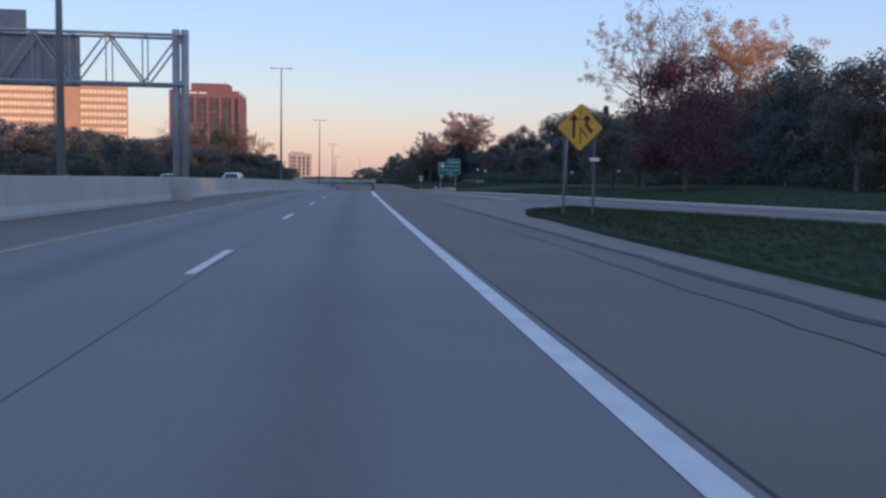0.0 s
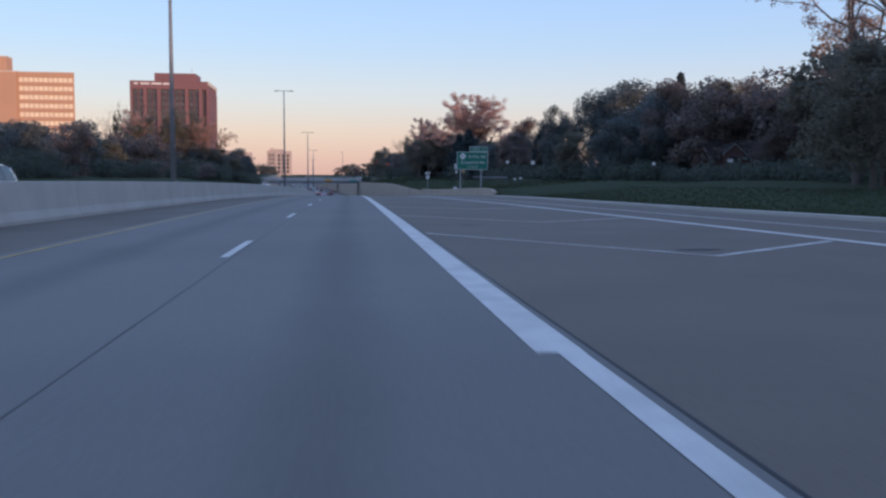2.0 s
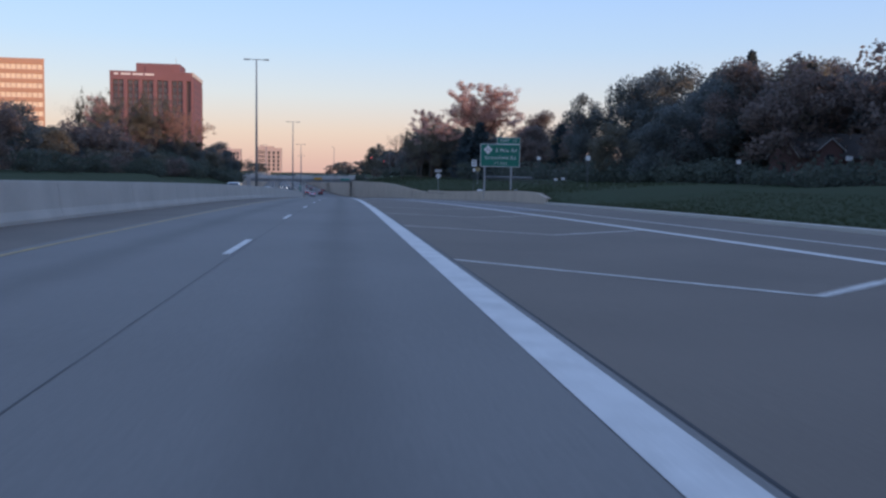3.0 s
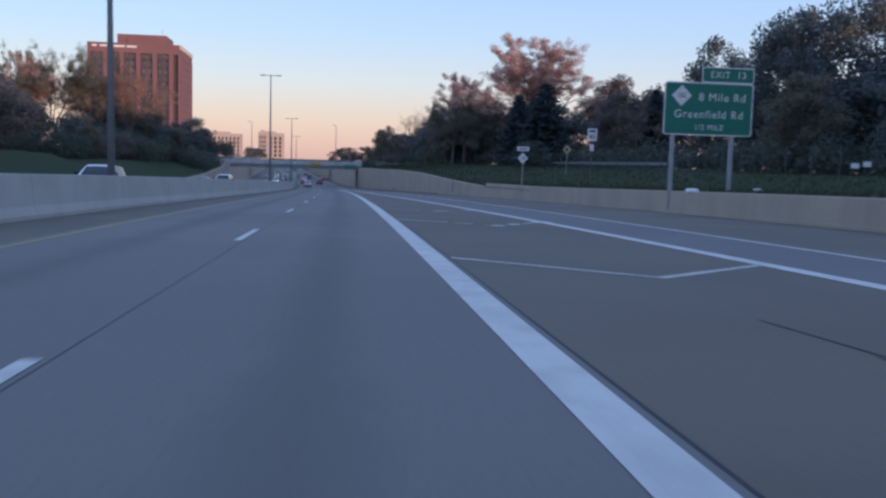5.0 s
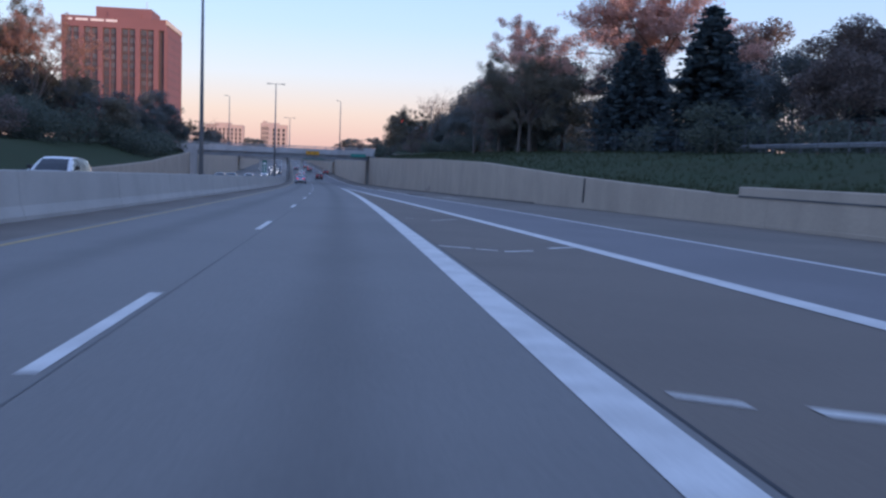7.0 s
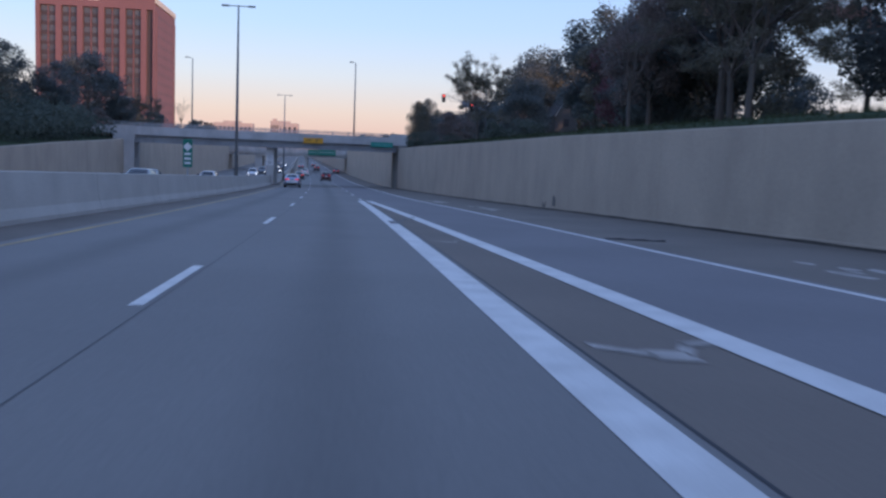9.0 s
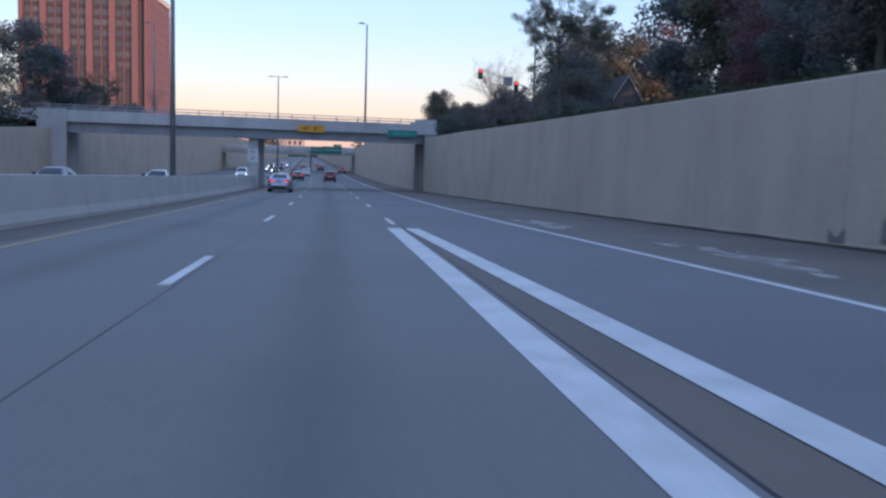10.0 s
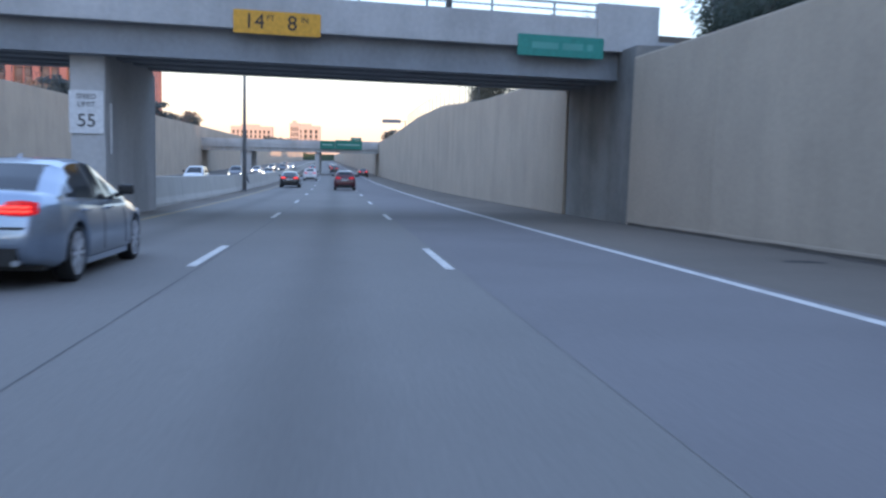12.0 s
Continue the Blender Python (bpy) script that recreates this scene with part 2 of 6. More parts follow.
M_LEAF_RED = material("leaf_dark_red", (0.20, 0.10, 0.115), 0.75, second=(0.16, 0.10, 0.105), scale=0.3, fine=3, bump=0, island=0.27, spec=0.08)
M_LEAF_BROWN = material("leaf_brown", (0.25, 0.20, 0.18), 0.75, second=(0.195, 0.175, 0.155), scale=0.3, fine=3, bump=0, island=0.27, spec=0.08)
M_NEEDLE = material("spruce_needles", (0.085, 0.115, 0.125), 0.7, second=(0.07, 0.09, 0.095), scale=0.4, fine=4, bump=0, island=0.2, spec=0.08)
M_LEAF_SHRUB = material("shrub_leaf", (0.125, 0.15, 0.125), 0.75, second=(0.14, 0.148, 0.11), scale=0.25, fine=3, bump=0, island=0.2, spec=0.05)
for m in (M_LEAF_AMBER, M_LEAF_SHRUB, M_LEAF_GREEN, M_LEAF_OLIVE, M_LEAF_RUST, M_LEAF_PINK, M_LEAF_RED, M_LEAF_BROWN, M_NEEDLE):
    leafy(m)
M_SIGN_GREEN = material("sign_green", (0.0, 0.16, 0.115), 0.45, second=(0.0, 0.14, 0.10), scale=0.6, fine=8, bump=0)
M_SIGN_TEAL = material("faded_sign_green", (0.03, 0.27, 0.22), 0.5, second=(0.02, 0.22, 0.18), scale=0.6, fine=8, bump=0)
M_TEAL_LETTER = material("faded_green_lettering", (0.10, 0.36, 0.31), 0.6, bump=0)
M_SIGN_YELLOW = material("sign_yellow", (0.75, 0.36, 0.03), 0.45, second=(0.65, 0.32, 0.03), scale=0.8, fine=8, bump=0)
M_SIGN_WHITE = material("sign_white", (0.72, 0.72, 0.72), 0.5, second=(0.62, 0.62, 0.62), scale=0.8, fine=8, bump=0)
M_OLD_WHITE = material("weathered_white_trim", (0.46, 0.46, 0.45), 0.7, second=(0.36, 0.36, 0.35), scale=0.8, fine=8, bump=0.05)
M_SIGN_BLACK = material("sign_black", (0.015, 0.015, 0.017), 0.5, bump=0)
M_SIGN_BACK = material("sign_back_aluminium", (0.27, 0.275, 0.30), 0.55, 0.3, scale=0.5, fine=6, bump=0.05)
# Darkened steel; the lamp posts' backlit look is partly in the colour.
M_LAMP = material("darkened_lamp_steel", (0.245, 0.25, 0.258), 0.65, 0.3, scale=1.5, fine=30, bump=0.05)
# Duller yellow; the shade on the warning sign is put into the colour.
M_DIM_YELLOW = material("dimmed_sign_yellow", (0.50, 0.37, 0.18), 0.55, second=(0.42, 0.32, 0.17), scale=0.8, fine=8, bump=0)
M_SILVER = material("silver_car_paint", (0.32, 0.39, 0.49), 0.28, 0.85, second=(0.31, 0.38, 0.48), scale=1, fine=80, bump=0, coat=0.8)
M_CAR_BLACK = material("black_car_paint", (0.018, 0.019, 0.022), 0.25, 0.2, second=(0.022, 0.022, 0.024), bump=0, coat=0.8)
M_CAR_RED = material("red_car_paint", (0.075, 0.010, 0.016), 0.3, 0.2, second=(0.065, 0.010, 0.014), bump=0, coat=0.8)
M_CAR_WHITE = material("white_car_paint", (0.70, 0.70, 0.70), 0.3, second=(0.66, 0.66, 0.66), bump=0, coat=0.8)
M_CAR_GREY = material("grey_car_paint", (0.12, 0.125, 0.135), 0.3, 0.4, second=(0.11, 0.115, 0.12), bump=0, coat=0.8)
M_POST = material("dull_dark_post_steel", (0.13, 0.135, 0.14), 0.7, 0.2, scale=1.5, fine=30, bump=0.05)
M_TYRE = material("tyre_rubber", (0.012, 0.012, 0.013), 0.85, scale=6, fine=60, bump=0.2)
M_RIM = material("alloy_rim", (0.66, 0.67, 0.70), 0.4, 0.5, second=(0.55, 0.55, 0.57), scale=5, fine=30, bump=0)
M_TRIM = material("black_trim", (0.012, 0.012, 0.013), 0.5, scale=4, fine=40, bump=0)
M_TAIL = emitter("tail_light", (0.85, 0.05, 0.04), 1.1)
M_TAIL_LENS = emitter("tail_lens", (0.55, 0.012, 0.02), 0.28)
M_TAIL_DIM = emitter("tail_light_dim", (0.45, 0.01, 0.02), 0.25)
M_FENCE = material("weathered_fence_wire", (0.10, 0.105, 0.11), 0.7, 0.3, bump=0)
M_HEAD = emitter("head_light", (1.0, 0.95, 0.88), 5.0)
M_SIGNAL_RED = emitter("signal_red", (1.0, 0.06, 0.04), 2.5)
M_BUILDING_FAR = material("far_building_wall", (0.46, 0.38, 0.35), 0.9, second=(0.41, 0.34, 0.31), scale=0.1, fine=2, bump=0)
M_TOWER_GLASS = material("tower_window_glass", (0.10, 0.095, 0.11), 0.2, second=(0.05, 0.05, 0.065), scale=0.12, fine=2, bump=0, spec=0.7, amount=1.0)
# Cream base stands in for the low sun caught by the panes.
M_SUNLIT_GLASS = material("sun_tinted_window_glass", (0.86, 0.72, 0.52), 0.35, 0.0, second=(0.62, 0.48, 0.34), scale=0.25, fine=1.2, bump=0, spec=0.8)
# Dark copy of the brick; shade of the deep bays is in its colour.
M_BRICK_DARK = material("shaded_recess_panel", (0.062, 0.048, 0.056), 0.6, second=(0.045, 0.036, 0.042), scale=0.1, fine=3, bump=0)
M_CAR_GLASS = material("car_glass", (0.02, 0.025, 0.03), 0.1, second=(0.025, 0.03, 0.035), bump=0, spec=0.45)
M_ROOF = material("roof_shingle", (0.07, 0.065, 0.065), 0.9, second=(0.05, 0.047, 0.047), scale=1.0, fine=12, bump=0.3)
M_SIDING = material("dark_siding", (0.10, 0.09, 0.085), 0.85, second=(0.075, 0.07, 0.066), scale=0.5, fine=6, bump=0.1)
M_SIGN_PALE = material("faded_lettering", (0.30, 0.45, 0.40), 0.6, bump=0)

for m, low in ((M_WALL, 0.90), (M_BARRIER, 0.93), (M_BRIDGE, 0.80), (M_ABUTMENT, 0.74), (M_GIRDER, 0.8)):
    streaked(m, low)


# ---- building helpers ----
def finish(name, bm, mat, parent=None, label="", smooth=False):
    me = bpy.data.meshes.new(name)
    bm.to_mesh(me)
    bm.free()
    for m in (mat if isinstance(mat, (list, tuple)) else [mat]):
        me.materials.append(m)
    if smooth:
        me.polygons.foreach_set("use_smooth", [True] * len(me.polygons))
    ob = new(name, me)
    if parent:
        ob.parent = parent
    if label:
        ob["label"] = label
    return ob


def part(name, bm, mat, parent, label="", smooth=False):
    return finish(name, bm, mat, parent, label, smooth)


def thing(name, place, label, category, group="", kind="", turn=0.0):
    e = new(name)
    e.empty_display_size = 0.3
    e.matrix_world = Matrix.Translation(place) @ Matrix.Rotation(turn, 4, 'Z')
    return tagged(e, label, category, group, kind)


def box(bm, x0, x1, y0, y1, z0, z1, bevel=0.0):
    r = bmesh.ops.create_cube(bm, size=1)
    bmesh.ops.scale(bm, vec=(x1 - x0, y1 - y0, z1 - z0), verts=r["verts"])
    bmesh.ops.translate(bm, vec=((x0 + x1) / 2, (y0 + y1) / 2, (z0 + z1) / 2), verts=r["verts"])
    if bevel:
        es = list({e for v in r["verts"] for e in v.link_edges})
        bmesh.ops.bevel(bm, geom=es, offset=bevel, segments=2, affect='EDGES', profile=0.6)
    return bm


def boxed(*a, **k):
    return box(bmesh.new(), *a, **k)


def rod(bm, p, q, r0, r1=None, n=8, caps=True):
    """A tapered rod from p to q."""
    p, q = Vector(p), Vector(q)
    r1 = r0 if r1 is None else r1
    d = (q - p).normalized()
    a = d.orthogonal().normalized()
    b = d.cross(a)
    rings = []
    for c, r in ((p, r0), (q, r1)):
        rings.append([bm.verts.new(c + (a * math.cos(2 * math.pi * i / n) + b * math.sin(2 * math.pi * i / n)) * r) for i in range(n)])
    for i in range(n):
        bm.faces.new((rings[0][i], rings[0][(i + 1) % n], rings[1][(i + 1) % n], rings[1][i]))
    if caps:
        bm.faces.new(rings[0][::-1])
        bm.faces.new(rings[1])
    return bm


def rodded(*a, **k):
    return rod(bmesh.new(), *a, **k)


def stations(y0, y1, step):
    n = max(1, int(round((y1 - y0) / step)))
    return [y0 + (y1 - y0) * i / n for i in range(n + 1)]


def strip(bm, ua, ub, y0, y1, h=0.0, step=6.0):
    """A flat ribbon along the road between the offsets ua and ub."""
    fa = ua if callable(ua) else (lambda y: ua)
    fb = ub if callable(ub) else (lambda y: ub)
    last = None
    layer = bm.verts.layers.float.get("u") or bm.verts.layers.float.new("u")
    for y in stations(y0, y1, step):
        pair = (bm.verts.new(at(fa(y), y, h)), bm.verts.new(at(fb(y), y, h)))
        pair[0][layer], pair[1][layer] = fa(y), fb(y)
        if last:
            bm.faces.new((last[0], last[1], pair[1], pair[0]))
        last = pair
    return bm


def sweep(bm, profile, y0, y1, step=6.0):
    """A closed profile, a function of y that gives (u, h) pairs, drawn along the road, with end caps."""
    last = first = None
    for y in stations(y0, y1, step):
        ring = [bm.verts.new(at(u, y, h)) for u, h in profile(y)]
        if last:
            for i in range(len(ring)):
                j = (i + 1) % len(ring)
                bm.faces.new((last[i], last[j], ring[j], ring[i]))
        else:
            first = ring
        last = ring
    bm.faces.new(first)
    bm.faces.new(last[::-1])
    bmesh.ops.recalc_face_normals(bm, faces=bm.faces[:])
    return bm


# ---- ground: one sheet with the cut for the road ----
def ground_right(d, y):
    z0 = zr(y) + wall_top(y) - 0.06
    up = 0.9 if y < 100 else max(0.2, 0.9 - (y - 100) * 0.008)
    k = min(1.0, max(0.0, d / (26.0 if y < 150 else 14.0)))
    lip = min(1.0, max(0.0, d / 2.0))
    z0 += float(np.interp(y, (240, 275, 350, 364), (0, 0.42, 0.42, 0))) * lip * lip * (3 - 2 * lip)
    return z0 + (max(up, z0) - z0) * (3 * k * k - 2 * k ** 3)


def ground_left(d, y):
    z0 = zr(y) + wall_l(y) - 0.06
    k = min(1.0, max(0.0, d / 12.0))
    up = max(0.4 if y < 250 else -0.6, z0)
    return z0 + (up - z0) * (3 * k * k - 2 * k ** 3)


bm = bmesh.new()
rows_y = [-380, -250, -150, -100] + stations(-60, 660, 6) + [720, 800, 880, 960, 1060, 1180, 1300, 1320, 1800, 2600, 3900]
dl = (2500, 900, 400, 200, 110, 60, 35, 22, 14, 10, 7, 4, 2, 0.0)
last = None
for y in rows_y:
    yy = min(y, 1300)
    sink = 0.45 if y <= 1300 else 0.0
    ring = []
    for d in dl:
        ring.append(bm.verts.new((xr(y) + edge_l(yy) - 0.2 - d, y, ground_left(d, yy) + (0.25 * math.sin(y * 0.11 + d) if d > 20 else 0))))
    ring.append(bm.verts.new((xr(y) + edge_l(yy) - 0.15, y, zr(y) - sink if y < 1310 else 0)))
    ring.append(bm.verts.new((xr(y) + edge_r(yy) + 0.15, y, zr(y) - sink if y < 1310 else 0)))
    for d in dl[::-1]:
        ring.append(bm.verts.new((xr(y) + edge_r(yy) + 0.2 + d, y, ground_right(d, yy) + (0.25 * math.sin(y * 0.13 + d) if d > 20 else 0))))
    if last:
        for i in range(len(ring) - 1):
            bm.faces.new((last[i], last[i + 1], ring[i + 1], ring[i]))
    last = ring
ground = finish("ground", bm, M_GRASS, smooth=True)
tagged(ground, "mown dark green grass verges beside the freeway cut", "ground", kind="structure")

# ---- road surfaces ----
Y0, Y1 = -60.0, 1300.0


def setting(name, bm, mat, label, category="road"):
    return tagged(finish(name, bm, mat), label, category, kind="structure")


setting("road", strip(bmesh.new(), -5.55, 1.955, Y0, Y1), M_CONCRETE_ROAD, "grey concrete freeway lanes with a dark oil stain")
setting("pavement_left", strip(bmesh.new(), lambda y: barrier_u(y) - 0.3, -5.55, Y0, Y1, -0.004), M_SHOULDER, "brown-grey paved inner shoulder beside the barrier", "shoulder")
setting("pavement_right", strip(bmesh.new(), 1.955, lambda y: max(edge_r(y) + 0.15, 6), Y0, Y1, -0.004), M_ASPHALT, "brownish worn asphalt of the gore and ramp", "road")
setting("road_far", strip(bmesh.new(), lambda y: edge_l(y) - 0.15, lambda y: barrier_u(y) - 0.3, Y0, Y1, -0.006), M_CONCRETE_ROAD, "grey concrete lanes of the opposite carriageway")


def marking(name, bm, mat, label):
    return tagged(finish(name, bm, mat), label, "road marking", kind="structure")


marking("edge_line", strip(bmesh.new(), 1.66, 1.86, Y0, 52.7, 0.005, 4), M_WHITE, "solid white edge line on the concrete lane")
marking("gore_line", strip(bmesh.new(), 1.50, 1.87, 52.7, 302.7, 0.005, 4), M_WHITE, "wide solid white gore line beside the lane")
marking("gore_line", strip(bmesh.new(), lambda y: gore_line(y) - 0.21, lambda y: gore_line(y) + 0.16, 50.3, 302.7, 0.005, 4), M_WHITE, "wide solid white gore line of the merging ramp")
marking("ramp_edge_line", strip(bmesh.new(), lambda y: ramp_line(y) - 0.085, lambda y: ramp_line(y) + 0.085, Y0, Y1, 0.004, 4), M_WHITE, "thin solid white outer edge line")
marking("median_edge_line", strip(bmesh.new(), -5.32, -5.2, Y0, Y1, 0.005, 4), M_YELLOW, "worn yellow inner edge line")
for n in range(-4, 56):
    y = 15.24 * n
    tagged(finish("lane_dash", strip(bmesh.new(), -1.9, -1.76, y, y + 3.81, 0.005, 1.9), M_WHITE), "white painted lane dash", "road marking", "lane dashes", "structure")
    if y > 303:
        tagged(finish("lane_dash", strip(bmesh.new(), 1.76, 1.9, y, y + 3.81, 0.005, 1.9), M_WHITE), "white painted lane dash", "road marking", "lane dashes", "structure")
marking("joint_seal", strip(bmesh.new(), -1.709, -1.691, Y0, Y1, 0.003), M_JOINT, "thin dark sealed joint between concrete lanes")
marking("joint_seal", strip(bmesh.new(), 1.94, 1.97, Y0, 303, 0.003), M_TAR, "thin dark sealed joint at the lane's edge")
marking("joint_seal", strip(bmesh.new(), 1.945, 1.955, 303, Y1, 0.003), M_CRACK, "thin faint sealed joint between concrete lanes")
marking("gutter_strip", strip(bmesh.new(), 5.2, lambda y: float(np.interp(y, (-60, 8, 19, 23, 30, 47.5), (6.7, 7.0, 6.9, 8.5, 12.5, 9.6))), Y0, 47.5, 0.001, 2.5), M_GUTTER, "paler worn concrete beside the grass island")

# worn chevrons in the gore
def stroke(bm, a, b, width, h=0.004):
    """A painted stroke between two (u, y) places."""
    a, b = Vector(a), Vector(b)
    d = (b - a).normalized()
    w = Vector((0, width / 2))
    vs = [bm.verts.new(at(p.x, p.y, h)) for p in (a - w, b - w, b + w, a + w)]
    bm.faces.new(vs)


rng = random.Random(5)
for y, slope in ((67.2, 1.5), (78.0, 1.3), (90.5, 1.28), (102.3, 1.25), (114.0, 1.2), (125.7, 1.15), (137.5, 1.1), (149.2, 1.05), (233.3, 0.6), (245.2, 0.6)):
    right = gore_line(y) - 0.22
    apex_u = 1.98 + (right - 1.98) * 0.52
    apex = (apex_u, y - (apex_u - 1.98) * slope)
    end = (right, apex[1] + (right - apex_u) * (0.85 if y < 150 else 1.3))
    bm = bmesh.new()
    for a, b in (((1.98, y), apex), (apex, end)):
        gaps = 0.0 if y < 150 else 0.3
        a, b = Vector(a), Vector(b)
        n = max(1, int((b - a).length / 0.7))
        for i in range(n):
            if rng.random() > gaps:
                stroke(bm, a.lerp(b, i / n), a.lerp(b, (i + (0.8 if gaps else 1.0)) / n), rng.uniform(0.16, 0.24))
    if len(bm.faces):
        tagged(finish("chevron_marking", bm, M_WORN), "worn white chevron stroke painted across the gore", "road marking", "gore chevrons", "structure")
    else:
        bm.free()

# the most worn ones: only some dashes of each stroke are left
WORN_DASHES = (
    ((1.95, 163.47, 3.4, 161.9, 0.2), (3.6, 161.65, 4.1, 161.1, 0.2), (4.32, 160.4, 4.6, 160.15, 0.12), (4.52, 160.3, 4.92, 160.35, 0.6), (5.22, 161.3, 5.6, 161.4, 0.62), (5.85, 162.2, 6.15, 162.25, 0.4), (6.3, 163.1, 7.0, 163.4, 0.8)),
    ((1.95, 175.15, 2.16, 174.75, 0.2), (2.2, 174.68, 3.56, 173.45, 0.2), (4.05, 172.75, 4.75, 173.2, 0.5), (5.55, 174.4, 6.5, 175.1, 0.42)),
    ((1.98, 186.8, 2.32, 186.4, 0.2), (2.66, 185.92, 2.82, 185.8, 0.18), (3.03, 185.58, 3.94, 184.6, 0.22), (4.0, 184.6, 4.5, 185.5, 0.35), (5.0, 186.1, 5.6, 186.8, 0.25)),
    ((2.1, 197.65, 2.5, 197.4, 0.12), (2.85, 197.25, 3.4, 196.95, 0.2), (4.05, 197.5, 5.2, 199.0, 0.2)),
    ((1.98, 209.66, 2.57, 209.2, 0.18), (2.63, 209.14, 3.0, 208.76, 0.16), (3.1, 208.62, 3.72, 208.98, 0.2), (4.2, 209.76, 4.85, 210.2, 0.22)),
    ((2.25, 221.9, 2.5, 221.6, 0.12), (2.95, 220.4, 3.98, 222.0, 0.18)),
)
for dashes in WORN_DASHES:
    bm = bmesh.new()
    for u0, y0, u1, y1, w in dashes:
        n = max(1, round((u1 - u0) / 0.25))
        a, b = Vector((u0, y0)), Vector((u1, y1))
        for i in range(n):
            stroke(bm, a.lerp(b, i / n), a.lerp(b, (i + 1) / n), w * rng.uniform(0.8, 1.15))
    tagged(finish("chevron_marking", bm, M_WORN), "worn white chevron stroke painted across the gore", "road marking", "gore chevrons", "structure")

M_DUST = material("road_dust", (0.40, 0.365, 0.33), 0.95, second=(0.24, 0.215, 0.19), scale=3, fine=40, amount=0.9)
for y, width in ((257.35, 0.27), (269.5, 0.14)):
    right = gore_line(y) - 0.2
    mid = 1.98 + (right - 1.98) * 0.6
    bm = bmesh.new()
    for a, b, w in (((2.08, y), (mid - 0.2, y - 0.36), 0.8), ((mid - 0.25, y - 0.36), (mid + 0.1, y - 0.4), 1.5), ((mid + 0.06, y - 0.3), (right - 0.25, y + 0.08), 1.3), ((right - 0.3, y + 0.1), (right, y + 0.2), 0.8)):
        stroke(bm, a, b, w * width)
    tagged(finish("chevron_marking", bm, M_DUST), "worn white chevron stroke painted across the gore", "road marking", "gore chevrons", "structure")

# worn joint that crosses the gore lines
marking("joint_patch", strip(bmesh.new(), 1.64, 1.90, 276.3, 278.1, 0.008, 0.5), M_RAMP, "grey worn patch across the gore line")
bm = bmesh.new()
for k in range(6):
    stroke(bm, (1.95 + k * 0.14, 277.7 + k * 0.62), (2.1 + k * 0.14, 278.3 + k * 0.62), 0.5, 0.006)
marking("joint_patch", bm, M_JOINT, "dark worn joint between the gore lines")

# dark patches and cracks in the paving
def patch(u, y, w, d, seed):
    r = random.Random(seed)
    bm = bmesh.new()
    vs = [bm.verts.new(at(u + math.cos(a) * w * r.uniform(0.7, 1.1), y + math.sin(a) * d * r.uniform(0.6, 1.2), 0.004)) for a in [2 * math.pi * i / 14 for i in range(14)]]
    bm.faces.new(vs)
    marking("asphalt_patch", bm, M_TAR, "small dark cold-patch in worn paving")


for i, (u, y, w, d) in enumerate(((3.6, 70.9, 0.32, 0.22), (3.6, 76.6, 0.3, 0.2), (8.2, 352.5, 0.42, 0.3), (6.6, 62, 0.5, 0.2), (9.5, 52, 0.8, 0.3), (12.4, 196, 0.5, 0.3), (11.0, 186, 0.7, 0.3), (8.8, 288, 0.6, 0.4))):
    patch(u, y, w, d, i)


def crack(points, width, name="pavement_crack"):
    bm = bmesh.new()
    r = random.Random(len(points) * 7 + int(points[0][1]))
    last = None
    for (ua, ya), (ub, yb) in zip(points, points[1:]):
        n = max(2, int(abs(yb - ya) / 0.8 + abs(ub - ua) / 0.8))
        for i in range(n + 1):
            k = i / n
            u, y = ua + (ub - ua) * k + r.uniform(-0.06, 0.06), ya + (yb - ya) * k
            pair = (bm.verts.new(at(u - width * r.uniform(0.2, 0.6), y, 0.003)), bm.verts.new(at(u + width * r.uniform(0.2, 0.6), y + 0.02, 0.003)))
            if last:
                bm.faces.new((last[0], last[1], pair[1], pair[0]))
            last = pair
    marking(name, bm, M_TAR, "dark ragged crack sealed with tar")


crack([(5.25, -60), (5.08, 15), (5.0, 36), (5.2, 43.5), (5.1, 47.5), (4.2, 48.3)], 0.25)
crack([(4.25, -60), (4.26, 12), (4.3, 20), (4.2, 43.2)], 0.03)
crack([(9.8, 26), (9.0, 31), (8.3, 41.5)], 0.14)
crack([(6.6, 49.2), (8.3, 49.0)], 0.1)
crack([(4.3, 100), (4.35, 141), (4.16, 142.8)], 0.03)
crack([(9.4, 340), (9.3, 362)], 0.14)

# shred of tyre lying on the shoulder
bm = bmesh.new()
last = None
for i in range(9):
    u, y = 6.7 + 0.165 * i, 271.85 - 0.06 * i + 0.04 * math.sin(i * 1.9)
    ring = [bm.verts.new(at(u, y + d, h)) for d, h in ((-0.09, 0.004), (-0.07, 0.025 + 0.012 * (i % 3)), (0.07, 0.03), (0.09, 0.004))]
    if last:
        for a in range(3):
            bm.faces.new((last[a], last[a + 1], ring[a + 1], ring[a]))
    last = ring
tagged(finish("tyre_shred", bm, M_TAR), "black strip of torn tyre lying on the shoulder", "debris")

M_WALL_FOOT = material("dark_wall_foot", (0.062, 0.053, 0.045), 0.95, second=(0.11, 0.092, 0.075), scale=0.7, fine=14, bump=0.4, amount=1.0)
# rumble grooves beside the edge line
bm = bmesh.new()
for i in range(18):
    stroke(bm, (2.14, 22.6 + i * 0.3), (2.34, 22.6 + i * 0.3), 0.06, 0.002)
tagged(finish("rumble_strip", bm, M_SHOULDER), "worn transverse rumble grooves beside the edge line", "road marking", kind="stuff")

